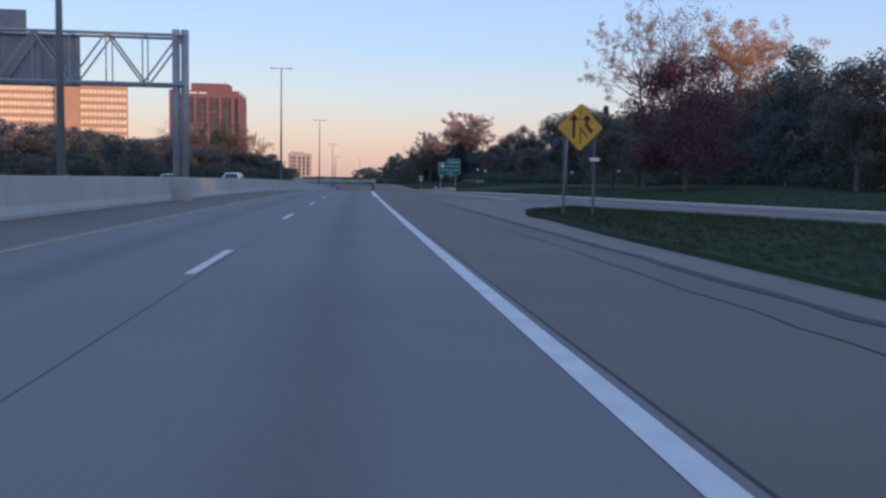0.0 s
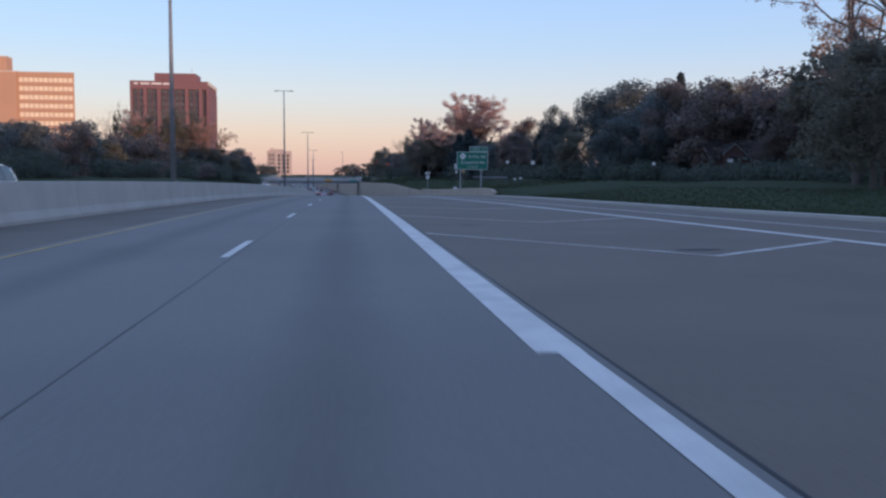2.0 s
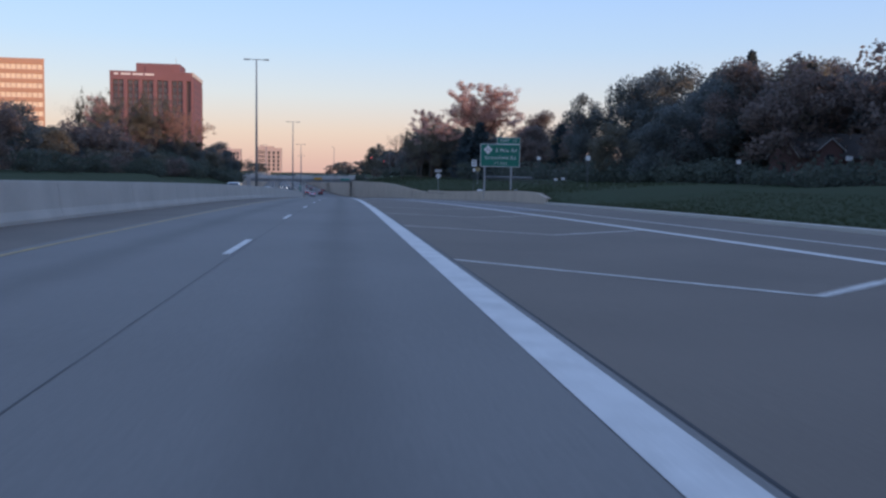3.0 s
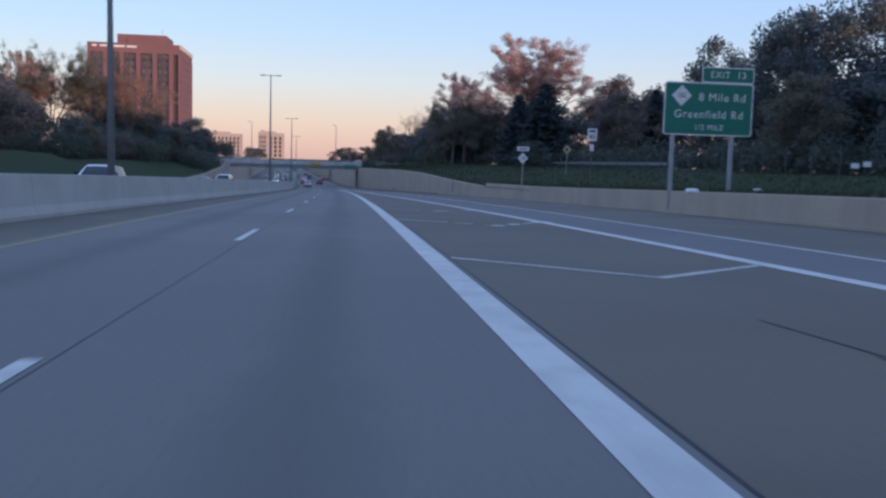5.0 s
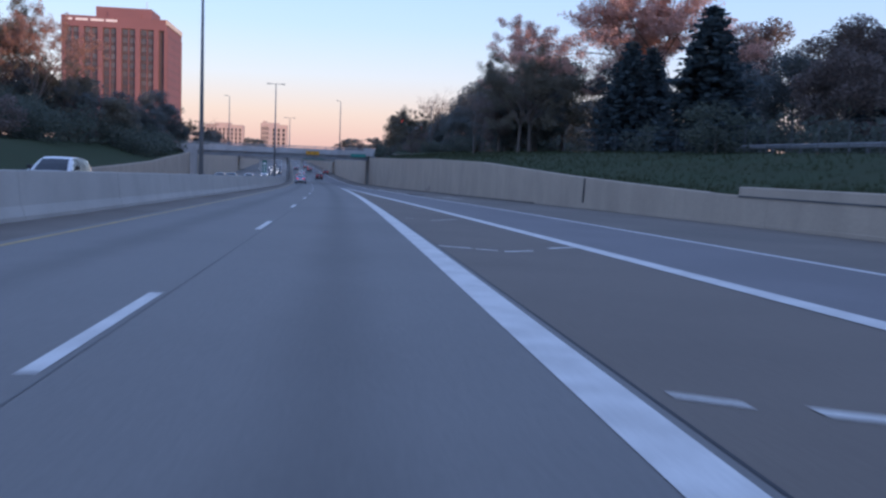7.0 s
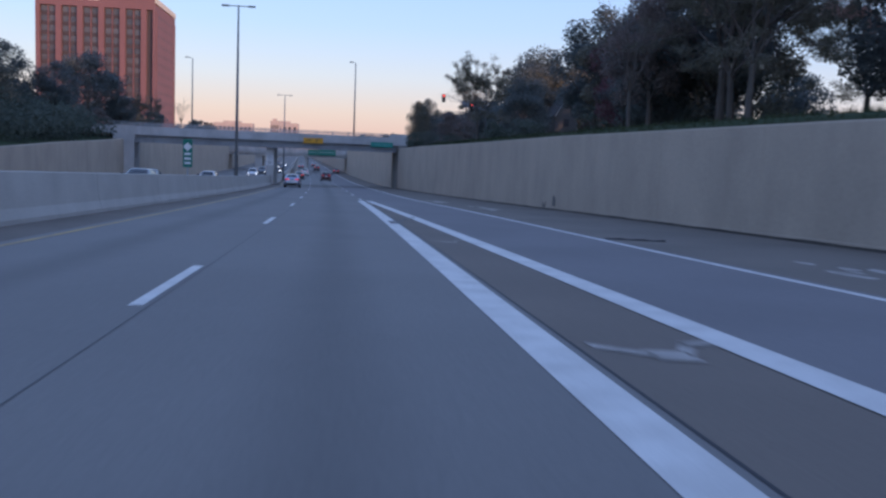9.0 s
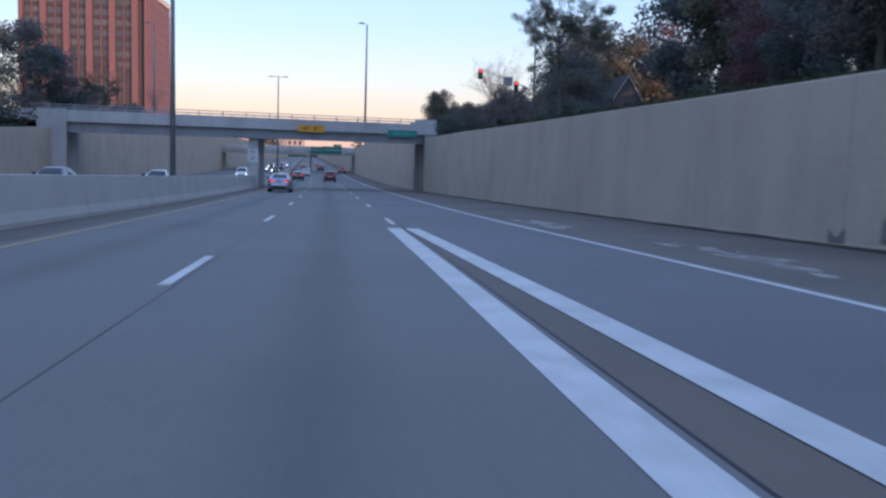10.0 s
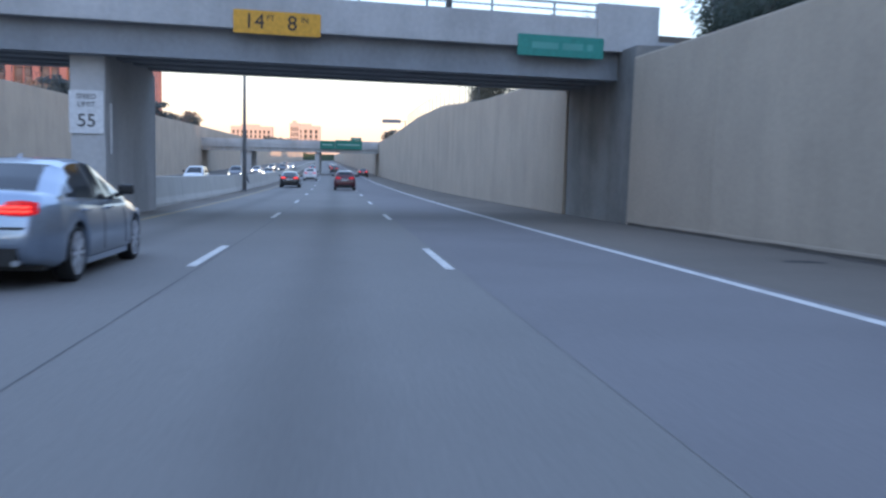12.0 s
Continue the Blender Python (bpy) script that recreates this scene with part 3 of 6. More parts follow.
# light gravel and dust along the outer shoulder
def spill(u, y, w, d, seed):
    r = random.Random(seed)
    bm = bmesh.new()
    for _ in range(26):
        cu, cy, s = u + r.gauss(0, w), y + r.gauss(0, d), r.uniform(0.06, 0.3)
        n = 7
        bm.faces.new([bm.verts.new(at(cu + math.cos(2 * math.pi * i / n) * s * r.uniform(0.5, 1.1), cy + math.sin(2 * math.pi * i / n) * s * 3 * r.uniform(0.5, 1.1), 0.003)) for i in range(n)])
    tagged(finish("dust_spill", bm, M_DUST), "pale dust and gravel on the shoulder", "dust", kind="stuff")


spill(6.8, 306.5, 0.2, 1.6, 1)
spill(7.8, 296.0, 0.3, 2.0, 2)
spill(9.0, 262.0, 0.3, 2.5, 3)

# paved outer shoulder, browner than the lane, from where the wall begins
setting("shoulder_right", strip(bmesh.new(), lambda y: ramp_line(y) + 0.25, lambda y: edge_r(y) - 0.01, 150, Y1, 0.002), M_SHOULDER, "brownish dirty outer shoulder below the wall", "shoulder")
setting("ramp_lane", strip(bmesh.new(), lambda y: gore_line(y) + 0.1 if y < 302.6 else 1.956, lambda y: ramp_line(y) + 0.25, 120, Y1, 0.001), M_RAMP, "grey asphalt lane that joins from the ramp")
setting("gutter_right", sweep(bmesh.new(), lambda y: [(edge_r(y) - 0.02, -0.05), (edge_r(y) - 0.02, 0.13), (edge_r(y) + 0.2, 0.15), (edge_r(y) + 0.2, -0.05)], Y0, 146, 4), M_BARRIER, "low pale concrete kerb at the grass edge", "kerb")

marking("wall_foot_strip", strip(bmesh.new(), lambda y: edge_r(y) - 0.14 - 0.02 * math.sin(y * 0.9) * math.sin(y * 0.23), lambda y: edge_r(y) - 0.02, 236, 420, 0.004, 1.5), M_WALL_FOOT, "dark strip on the paving along the foot of the wall")

# grass island between lane and ramp
def island_u(y):
    left = float(np.interp(y, (-60, 8, 14, 17, 19.5, 23, 25.2), (5.9, 6.2, 6.45, 6.6, 6.4, 7.0, 9.3)))
    right = float(np.interp(y, (-60, -20, 0, 12.6, 18.6, 22.6, 25.2), (33, 24.5, 19.5, 16, 14, 12, 9.5)))
    return left, right


bm = bmesh.new()
last = None
for y in stations(-60, 25.1, 1.5):
    a, b = island_u(y)
    ring = [bm.verts.new(at(u, y, h)) for u, h in ((a, -0.05), (a + 0.03, 0.10), (a + (b - a) * 0.2, 0.17), (a + (b - a) * 0.5, 0.2), (a + (b - a) * 0.8, 0.17), (b - 0.03, 0.10), (b, -0.05))]
    if last:
        for i in range(6):
            bm.faces.new((last[i], last[i + 1], ring[i + 1], ring[i]))
    last = ring
bm.faces.new(last)
setting("grass_island", bm, M_GRASS, "dark green grass island between lane and ramp", "verge")


# blades of grass near the road edge
def tufts(name, spots, seed, label, size=(0.06, 0.16)):
    r = random.Random(seed)
    vs, fs = [], []
    for p in spots:
        for _ in range(3):
            a, hgt, w = r.uniform(0, 6.28), r.uniform(*size), 0.02
            q = Vector(p) + Vector((r.uniform(-0.1, 0.1), r.uniform(-0.1, 0.1), -0.01))
            d = Vector((math.cos(a), math.sin(a), 0))
            i = len(vs)
            vs += [q - d * w, q + d * w, q + Vector((r.uniform(-0.06, 0.06), r.uniform(-0.06, 0.06), hgt))]
            fs.append((i, i + 1, i + 2))
    me = bpy.data.meshes.new(name)
    me.from_pydata([tuple(v) for v in vs], [], fs)
    me.materials.append(M_BLADE)
    tagged(new(name, me), label, "grass", kind="stuff")


r = random.Random(3)
spots = []
for _ in range(9000):
    y = r.uniform(-8, 25)
    a, b = island_u(y)
    k = r.random()
    spots.append(at(a + 0.05 + (b - a - 0.1) * k, y, 0.10 + 0.1 * math.sin(math.pi * k) ** 0.5 - 0.02))
tufts("grass_blades", spots, 4, "short grass blades on the island")
spots = []
for _ in range(16000):
    y = r.uniform(22, 150)
    d = r.random() ** 1.6 * 16
    spots.append((xr(y) + edge_r(y) + 0.25 + d, y, ground_right(d, y)))
tufts("grass_blades", spots, 5, "short grass blades on the verge")
spots = []
for _ in range(12000):
    y = r.uniform(150, 350)
    d = 0.5 + r.random() ** 1.6 * 14
    spots.append((xr(y) + edge_r(y) + 0.25 + d, y, ground_right(d, y)))
tufts("grass_blades", spots, 6, "grass growing above the retaining wall", (0.08, 0.3))

# ---- barrier and walls, cast in sections ----
def barrier_profile(y):
    b = barrier_u(y)
    return [(b - 0.06, -0.1), (b - 0.06, 0.10), (b - 0.15, 0.34), (b - 0.24, 1.15), (b - 0.26, 1.17), (b - 0.44, 1.17), (b - 0.46, 1.15), (b - 0.54, 0.34), (b - 0.7, 0.08), (b - 0.7, -0.1)]


def sections(name, label, category, profile, y0, y1, length, mat, piece, step=4.0):
    top = tagged(new(name), label, category, kind="structure")
    y = y0
    while y < y1 - 0.1:
        finish(piece, sweep(bmesh.new(), profile, y, min(y + length, y1) - 0.02, step), mat, top)
        y += length
    return top


sections("barrier", "long grey concrete median barrier cast in sections", "barrier", barrier_profile, Y0, Y1, 9.14, M_BARRIER, "barrier_section", 4.6)


def wall_profile(y):
    e, h = edge_r(y), wall_h(y)
    return [(e - 0.01, -0.3), (e - 0.008, 0.12), (e, 0.14), (e + 0.05, h - 0.05), (e + 0.07, h), (e + 0.45, h), (e + 0.45, -0.4)]


def wall_profile_left(y):
    e, h = edge_l(y), wall_l(y)
    return [(e + 0.03, -0.3), (e + 0.03, 0.12), (e, 0.16), (e - 0.05, h - 0.05), (e - 0.07, h), (e - 0.45, h), (e - 0.45, -0.4)]


sections("wall_right", "tan concrete retaining wall rising along the cut", "wall", wall_profile, 146, 365.2, 7.62, M_WALL, "wall_panel", 3.9)
sections("wall_right", "tan concrete retaining wall beyond the overpass", "wall", wall_profile, 373.0, Y1, 7.62, M_WALL, "wall_panel", 3.9)
sections("wall_left", "tan concrete retaining wall of the far carriageway", "wall", wall_profile_left, 236, Y1, 7.62, M_WALL, "wall_panel", 3.9)
# raised capping where the wall steps up beside the ramp
setting("wall_cap", sweep(bmesh.new(), lambda y: [(edge_r(y) + 0.04, wall_h(y) - 0.02), (edge_r(y) + 0.06, wall_h(y) + CAP_H - 0.03), (edge_r(y) + 0.09, wall_h(y) + CAP_H), (edge_r(y) + 0.42, wall_h(y) + CAP_H), (edge_r(y) + 0.42, wall_h(y) - 0.02)], CAP_A + 0.02, CAP_B, 4), M_WALL, "raised concrete capping on the retaining wall", "wall")
# Dark strip drawn in place of the shadow gap beneath the capping.
setting("wall_cap_shadow", sweep(bmesh.new(), lambda y: [(edge_r(y) + 0.02, wall_h(y) - 0.05), (edge_r(y) + 0.025, wall_h(y) + 0.005), (edge_r(y) + 0.036, wall_h(y) + 0.01), (edge_r(y) + 0.038, wall_h(y) - 0.05)], CAP_A + 0.05, CAP_B, 4), M_JOINT, "dark strip for the shadow line below the wall's capping", "wall joint")
setting("wall_joint", sweep(bmesh.new(), lambda y: [(edge_r(y) - 0.035, 0.35), (edge_r(y) + 0.03, wall_h(y) - 0.05), (edge_r(y) + 0.1, wall_h(y) - 0.05), (edge_r(y) + 0.1, 0.35)], 242.0, 242.22, 1), M_TAR, "black open joint running down the wall", "wall joint")
setting("wall_stain", sweep(bmesh.new(), lambda y: [(edge_r(y) - 0.036, 0.22), (edge_r(y) - 0.008, 0.5 + 0.3 * math.sin((y - 296.5) * 5)), (edge_r(y) + 0.06, 0.5), (edge_r(y) + 0.06, 0.2)], 296.55, 297.0, 0.15), M_STAIN, "dark scuff stain low on the wall", "stain")
setting("wall_stain", sweep(bmesh.new(), lambda y: [(edge_r(y) - 0.02, 0.1), (edge_r(y) - 0.012, 0.34 + 0.12 * math.sin(y * 9.0)), (edge_r(y) + 0.06, 0.3), (edge_r(y) + 0.06, 0.08)], 298.3, 298.9, 0.12), M_GUTTER, "brown smear of dirt low on the wall", "stain")
# dark uneven band up the foot of the wall
setting("wall_foot_band", sweep(bmesh.new(), lambda y: [(edge_r(y) - 0.022, -0.02), (edge_r(y) - 0.018, 0.07 + 0.014 * math.sin(y * 1.7) * math.sin(y * 0.41)), (edge_r(y) + 0.01, 0.06), (edge_r(y) + 0.01, -0.02)], 252, 365, 0.9), M_WALL_FOOT, "dark low band along the foot of the wall", "stain")

# ---- overpass ----
SKEW = 0.20


def bridge_y(x, back=0.0):
    return 364.4 + SKEW * x + back


def skew_box(bm, x0, x1, b0, b1, z0, z1):
    vs = [bm.verts.new((x, bridge_y(x, b), z)) for z in (z0, z1) for x, b in ((x0, b0), (x1, b0), (x1, b1), (x0, b1))]
    for f in ((3, 2, 1, 0), (4, 5, 6, 7), (0, 1, 5, 4), (1, 2, 6, 5), (2, 3, 7, 6), (3, 0, 4, 7)):
        bm.faces.new([vs[i] for i in f])
    return bm


XL, XR, DEEP = -21.3, 11.6, 7.0
bridge = thing("overpass", (-5, 369, -7), "grey concrete road overpass with a slim pier", "bridge", kind="structure")


def bpart(name, bm, mat=None, label="", parent=None):
    bmesh.ops.translate(bm, vec=(5, -369, 7), verts=bm.verts[:])
    return part(name, bm, mat or M_BRIDGE, parent or bridge, label)


bpart("deck", skew_box(bmesh.new(), XL - 14, XR + 14, -0.06, DEEP + 0.06, -1.03, -0.70))
bpart("fascia_lip", skew_box(bmesh.new(), XL, XR + 0.1, -0.1, 0.2, -1.09, -0.96))
for k in range(4):
    # the girders grow shallower towards the far side, shaped to fit the camera's view
    low = -1.98 + k * 0.045
    bpart("girder", skew_box(bmesh.new(), XL, XR, 0.34 + k * 1.95, 0.84 + k * 1.95, low + 0.08, -1.034), M_GIRDER)
    bpart("girder_flange", skew_box(bmesh.new(), XL, XR, 0.26 + k * 1.95, 0.92 + k * 1.95, low, low + 0.076), M_GIRDER)
for b in (0.0, DEEP - 0.3):
    bpart("parapet", skew_box(bmesh.new(), XL - 14, XR - 1.1, b, b + 0.3, -0.697, -0.06))
    bpart("pilaster", skew_box(bmesh.new(), XR - 1.1, XR + 1.05, b - 0.05, b + 0.4, -0.697, 0.42))
    rail = bpart("railing", skew_box(bmesh.new(), XL - 2, XR - 1.1, b + 0.11, b + 0.17, 0.33, 0.40), M_STEEL, "thin pale steel hand railing")
    bpart("rail_bar", skew_box(bmesh.new(), XL - 2, XR - 1.1, b + 0.12, b + 0.16, 0.12, 0.17), M_STEEL, parent=rail)
    x = XR - 2.6
    while x > XL - 2:
        bpart("rail_post", skew_box(bmesh.new(), x, x + 0.07, b + 0.11, b + 0.19, -0.062, 0.34), M_STEEL, parent=rail)
        x -= 2.06
bpart("pier", skew_box(bmesh.new(), -5.25, -4.35, 0.8, 6.9, -7.2, -1.984))
bpart("conduit", rodded((-4.3, bridge_y(-4.3, 1.2), -4.75), (-4.3, bridge_y(-4.3, 1.2), -3.3), 0.03, 0.03, 8), M_SIGN_WHITE, "thin white conduit")
bpart("bearing_strip", skew_box(bmesh.new(), -5.2, -4.4, 0.9, 6.8, -1.983, -1.80))
for x in (XL + 4, XL + 11.5, 2.6):
    bpart("diaphragm", skew_box(bmesh.new(), x, x + 0.25, 0.86, DEEP - 0.5, -1.75, -1.036))
setting("abutment", sweep(bmesh.new(), lambda y: [(edge_r(y) + 0.11, -0.4), (edge_r(y) + 0.11, -1.04 - zr(y)), (edge_r(y) + 1.3, -1.04 - zr(y)), (edge_r(y) + 1.3, -0.4)], 365.22, 372.96, 2.0), M_ABUTMENT, "concrete bridge abutment darkened for the shade under the deck", "abutment")
setting("abutment", skew_box(bmesh.new(), XL - 1.2, XL, 0.06, DEEP - 0.1, -8.5, -1.984), M_BRIDGE, "grey concrete bridge abutment of the far side", "abutment")
for x0, x1 in ((XR + 1.2, XR + 60), (XL - 60, XL - 1.2)):
    setting("cross_road", skew_box(bmesh.new(), x0, x1, 0.5, DEEP - 0.5, -1.3, -0.40), M_ASPHALT, "asphalt approach of the crossing street")
setting("abutment_wing", skew_box(bmesh.new(), XL - 1.4, XL + 0.9, -0.3, 0.05, -8.5, 0.0), M_BRIDGE, "concrete wing pillar at the bridge end", "abutment")

# second overpass farther on
far_bridge = thing("overpass", (-6, 512, -7.5), "distant grey concrete overpass over the freeway", "bridge", kind="structure")
for name, b in (("deck", (-32, 24, -5, 5, 4.6, 5.2)), ("parapet", (-32, 24, -5.1, -4.8, 5.2, 6.1)), ("parapet", (-32, 24, 4.8, 5.1, 5.2, 6.1)), ("girder", (-24, 12, -4.6, -4.1, 3.9, 4.6)), ("girder", (-24, 12, 4.1, 4.6, 3.9, 4.6)), ("pier", (-0.6, 0.2, -4, 4, -0.5, 3.9)), ("pier", (-14.5, -12.5, -4, 4, -0.5, 3.9))):
    part(name, boxed(*b), M_BRIDGE, far_bridge)

# ---- buildings ----
def shared(name, me, parent, place):
    ob = new(name, me)
    ob.parent = parent
    ob.location = place
    return ob


def mesh_of(name, bm, mat):
    me = bpy.data.meshes.new(name)
    bm.to_mesh(me)
    bm.free()
    me.materials.append(mat)
    return me


def brick_tower():
    x0, x1, y0, y1, top = -129.0, -79.0, 658.0, 705.0, 61.5
    t = thing("office_tower", ((x0 + x1) / 2, y0, -1), "red brick office tower with recessed narrow windows", "building")
    w, d, h = x1 - x0, y1 - y0, top + 1
    part("wall", boxed(-w / 2 + 0.6, w / 2 - 0.6, 1.5, d, 0, h), M_BRICK_DARK, t, "recessed core with the bays' shade in its colour")
    part("parapet", boxed(-w / 2, w / 2, 0, d + 0.1, h - 4.5, h + 0.8), M_BRICK, t)
    part("penthouse", boxed(-w / 2 + 14, w / 2 - 9, 10, 34, h + 0.8, h + 7), M_BRICK, t)
    part("penthouse", boxed(-w / 2 + 20, w / 2 - 14, 9.0, 9.9, h + 0.8, h + 4.5), M_BRICK, t)
    part("mast", rodded((w / 2 - 12, 14, h + 7), (w / 2 - 12, 14, h + 11), 0.15), M_STEEL, t)
    # piers across the front, with five bays between them and a dark slot at the corner
    bay = 8.95
    part("pier", boxed(-w / 2, -w / 2 + 1.7, 0, 2, 0, h - 4.5), M_BRICK, t)
    part("pier", boxed(w / 2 - 0.9, w / 2, 0, 2, 0, h - 4.5), M_BRICK, t)
    pane = mesh_of("window", boxed(-1.25, 1.25, -0.12, 0.0, 0, 2.4), M_TOWER_GLASS)
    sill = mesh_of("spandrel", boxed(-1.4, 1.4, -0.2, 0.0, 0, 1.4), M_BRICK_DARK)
    n = 14
    fh = (h - 4.5) / n
    for k in range(5):
        xb = -w / 2 + 1.7 + k * bay
        part("pier", boxed(xb + bay - 2.4, xb + bay, 0, 2, 0, h - 4.5), M_BRICK, t)
        part("mullion", boxed(xb + (bay - 2.4) / 2 - 0.22, xb + (bay - 2.4) / 2 + 0.22, 0.9, 1.6, 0, h - 4.5), M_BRICK, t)
        for j in range(n):
            for s in (0.25, 0.75):
                shared("window", pane, t, (xb + (bay - 2.4) * s, 1.5, j * fh + 1.5))
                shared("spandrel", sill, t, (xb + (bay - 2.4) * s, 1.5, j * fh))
    # plain brick flank between two slim corner ribs
    part("flank", boxed(w / 2 - 0.6, w / 2, 2.002, d, 0, h - 4.5), M_BRICK, t)
    part("cornice", boxed(w / 2 + 0.002, w / 2 + 0.4, 0.1, d, h - 1.5, h + 0.9), M_CONCRETE_BAND, t, "pale stone band along the flank's top")
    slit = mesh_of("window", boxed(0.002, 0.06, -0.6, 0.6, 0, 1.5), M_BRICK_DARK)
    for j in range(n):
        for y in (9.0, 15.0, 21.0, 27.0, 33.0, 39.0):
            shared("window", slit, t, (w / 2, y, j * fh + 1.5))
    for y in (3.0, d - 2.2):
        part("corner_rib", boxed(w / 2 + 0.002, w / 2 + 0.35, y, y + 1.6, 0, h - 4.6), M_BRICK, t)
    for i, (a, b) in enumerate(((1.0, 3.6), (5.2, 11.0), (12.2, 18.6), (19.6, 25.0))):
        part("lettering_bar", boxed(-w / 2 + 1.6 + a, -w / 2 + 1.6 + b, -0.12, -0.004, h - 1.6, h - 0.5), M_SIGN_WHITE, t, "pale unreadable lettering bar")


brick_tower()


def slanted(bm):
    """Leans the depth of a block to the left, to fit the camera's view, which shows no flank."""
    for v in bm.verts:
        v.co.x -= 0.33 * v.co.y
    return bm


def banded_block(x0, x1, y0, y1, top, floors, label, fh=None):
    t = thing("office_block", ((x0 + x1) / 2, y0, -1), label, "building")
    w, d, h = x1 - x0, y1 - y0, top + 1
    part("wall", slanted(boxed(-w / 2, w / 2, 0, d, 0, h)), M_BRICK2, t)
    fh = h / floors
    pane_w = 2.1
    n = int((w - 1.2) / pane_w)
    pane = mesh_of("window", boxed(-pane_w / 2 + 0.12, pane_w / 2 - 0.12, -0.06, 0.0, 0, fh * 0.52), M_SUNLIT_GLASS)
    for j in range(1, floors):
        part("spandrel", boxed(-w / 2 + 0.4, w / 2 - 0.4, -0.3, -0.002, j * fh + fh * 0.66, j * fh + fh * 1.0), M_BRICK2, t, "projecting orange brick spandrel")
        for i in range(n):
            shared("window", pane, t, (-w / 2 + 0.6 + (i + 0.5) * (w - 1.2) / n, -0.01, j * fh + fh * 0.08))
    part("parapet", slanted(boxed(-w / 2 - 0.1, w / 2 + 0.1, -0.3, d + 0.1, h + 0.002, h + 1.0)), M_BRICK2, t)
    return t


banded_block(-141, -116, 480, 510, 46.5, 12, "tan brick office wing with window bands coloured as sunlit")
banded_block(-184, -153, 481, 515, 47.5, 12, "tan brick office block with window bands coloured as sunlit")
t = thing("office_block", (-147, 479, -1), "plain tan brick stair tower between two office wings", "building")
part("wall", boxed(-6, 6, 0, 9, 0, 48.2), M_BRICK2, t)
part("coping", boxed(-6.1, 6.1, -0.1, 9.1, 48.202, 48.8), M_CONCRETE_BAND, t)
t = thing("office_block", (-168, 500, 47), "pale brick rooftop plant house on the office block", "building")
part("wall", boxed(-16, 18.5, -8, 0, 1.1, 8.4), M_BRICK2, t)
part("coping", boxed(-16.1, 18.6, -8.1, 0.1, 8.402, 9.0), M_CONCRETE_BAND, t)


def far_block(x0, x1, y0, y1, top, cols, label):
    t = thing("office_block", ((x0 + x1) / 2, y0, -1), label, "building")
    w, h = x1 - x0, top + 1
    part("wall", boxed(-w / 2, w / 2, 0, y1 - y0, 0, h), M_BUILDING_FAR, t)
    part("roof_house", boxed(-w / 4, w / 5, 2, 12, h, h + 3), M_BUILDING_FAR, t)
    for i in range(cols):
        x = -w / 2 + w * (i + 0.7) / (cols + 0.4)
        for j in range(5):
            part("window", boxed(x - w * 0.22 / cols, x + w * 0.22 / cols, -0.15, -0.002, h * (0.1 + 0.16 * j), h * (0.1 + 0.16 * j) + h * 0.12), M_GLASS_DARK, t)


far_block(-201, -140, 1700, 1730, 41, 9, "distant pinkish low office block on the skyline")
far_block(-111, -68, 1700, 1730, 44, 5, "distant pinkish office block with dark window columns")
far_block(-96, -84, 1500, 1520, 40, 4, "distant hazy tower on the skyline")

# ---- lamp posts ----
def lamp_head(bm, x, z):
    box(bm, x - 0.28, x + 0.28, -0.13, 0.13, z - 0.06, z + 0.06, 0.03)


def median_lamp(y, u):
    t = thing("street_lamp", at(u, y, 0.0), "tall grey steel median lamp post with two arms", "street lamp", "median lamp posts")
    base = bmesh.new()
    box(base, -0.22, 0.22, -0.22, 0.22, 0, 0.12, 0.02)
    part("base", base, M_LAMP, t)
    bm = bmesh.new()
    rod(bm, (0.10, 0, 1.2), (0.34, 0, 0.55), 0.13, 0.04, 8)
    part("foot_bracket", bm, M_LAMP, t)
    part("pole", rodded((0, 0, 0.12), (0, 0, 14.3), 0.15, 0.06, 10), M_LAMP, t, smooth=True)
    part("arm", rodded((-0.95, 0, 14.25), (0.95, 0, 14.25), 0.035), M_LAMP, t)
    for s in (-1, 1):
        bm = bmesh.new()
        lamp_head(bm, s * 1.0, 14.25)
        part("lamp_head", bm, M_LAMP, t)


for y, u in ((19.5, -9.5), (95.3, -9.1), (170.6, -8.7), (248.4, -8.2), (322, -7.3), (403, -6.4)):
    median_lamp(y, u - 0.02)


def side_lamp(place, height, reach, label, steel=M_LAMP):
    t = thing("street_lamp", place, label, "street lamp", "roadside lamp posts")
    part("pole", rodded((0, 0, 0), (0, 0, height), 0.11, 0.06, 10), steel, t, smooth=True)
    part("arm", rodded((0, 0, height - 0.05), (-reach, 0, height + 0.15), 0.035), steel, t)
    bm = bmesh.new()
    box(bm, -reach - 0.5, -reach, -0.12, 0.12, height + 0.08, height + 0.2, 0.03)
    part("lamp_head", bm, steel, t)
    return t


side_lamp((22.3, 77, ground_right(2.6, 77) - 0.1), 8.1, 0.9, "pale grey steel lamp post on the grass verge", M_STEEL)
side_lamp((5.6, 365.7, -0.9), 10.0, 0.3, "slim dark lamp post fixed to the bridge parapet")
side_lamp((-16.5, 377, -1.0), 10.8, 0.5, "slim grey lamp post beyond the bridge")

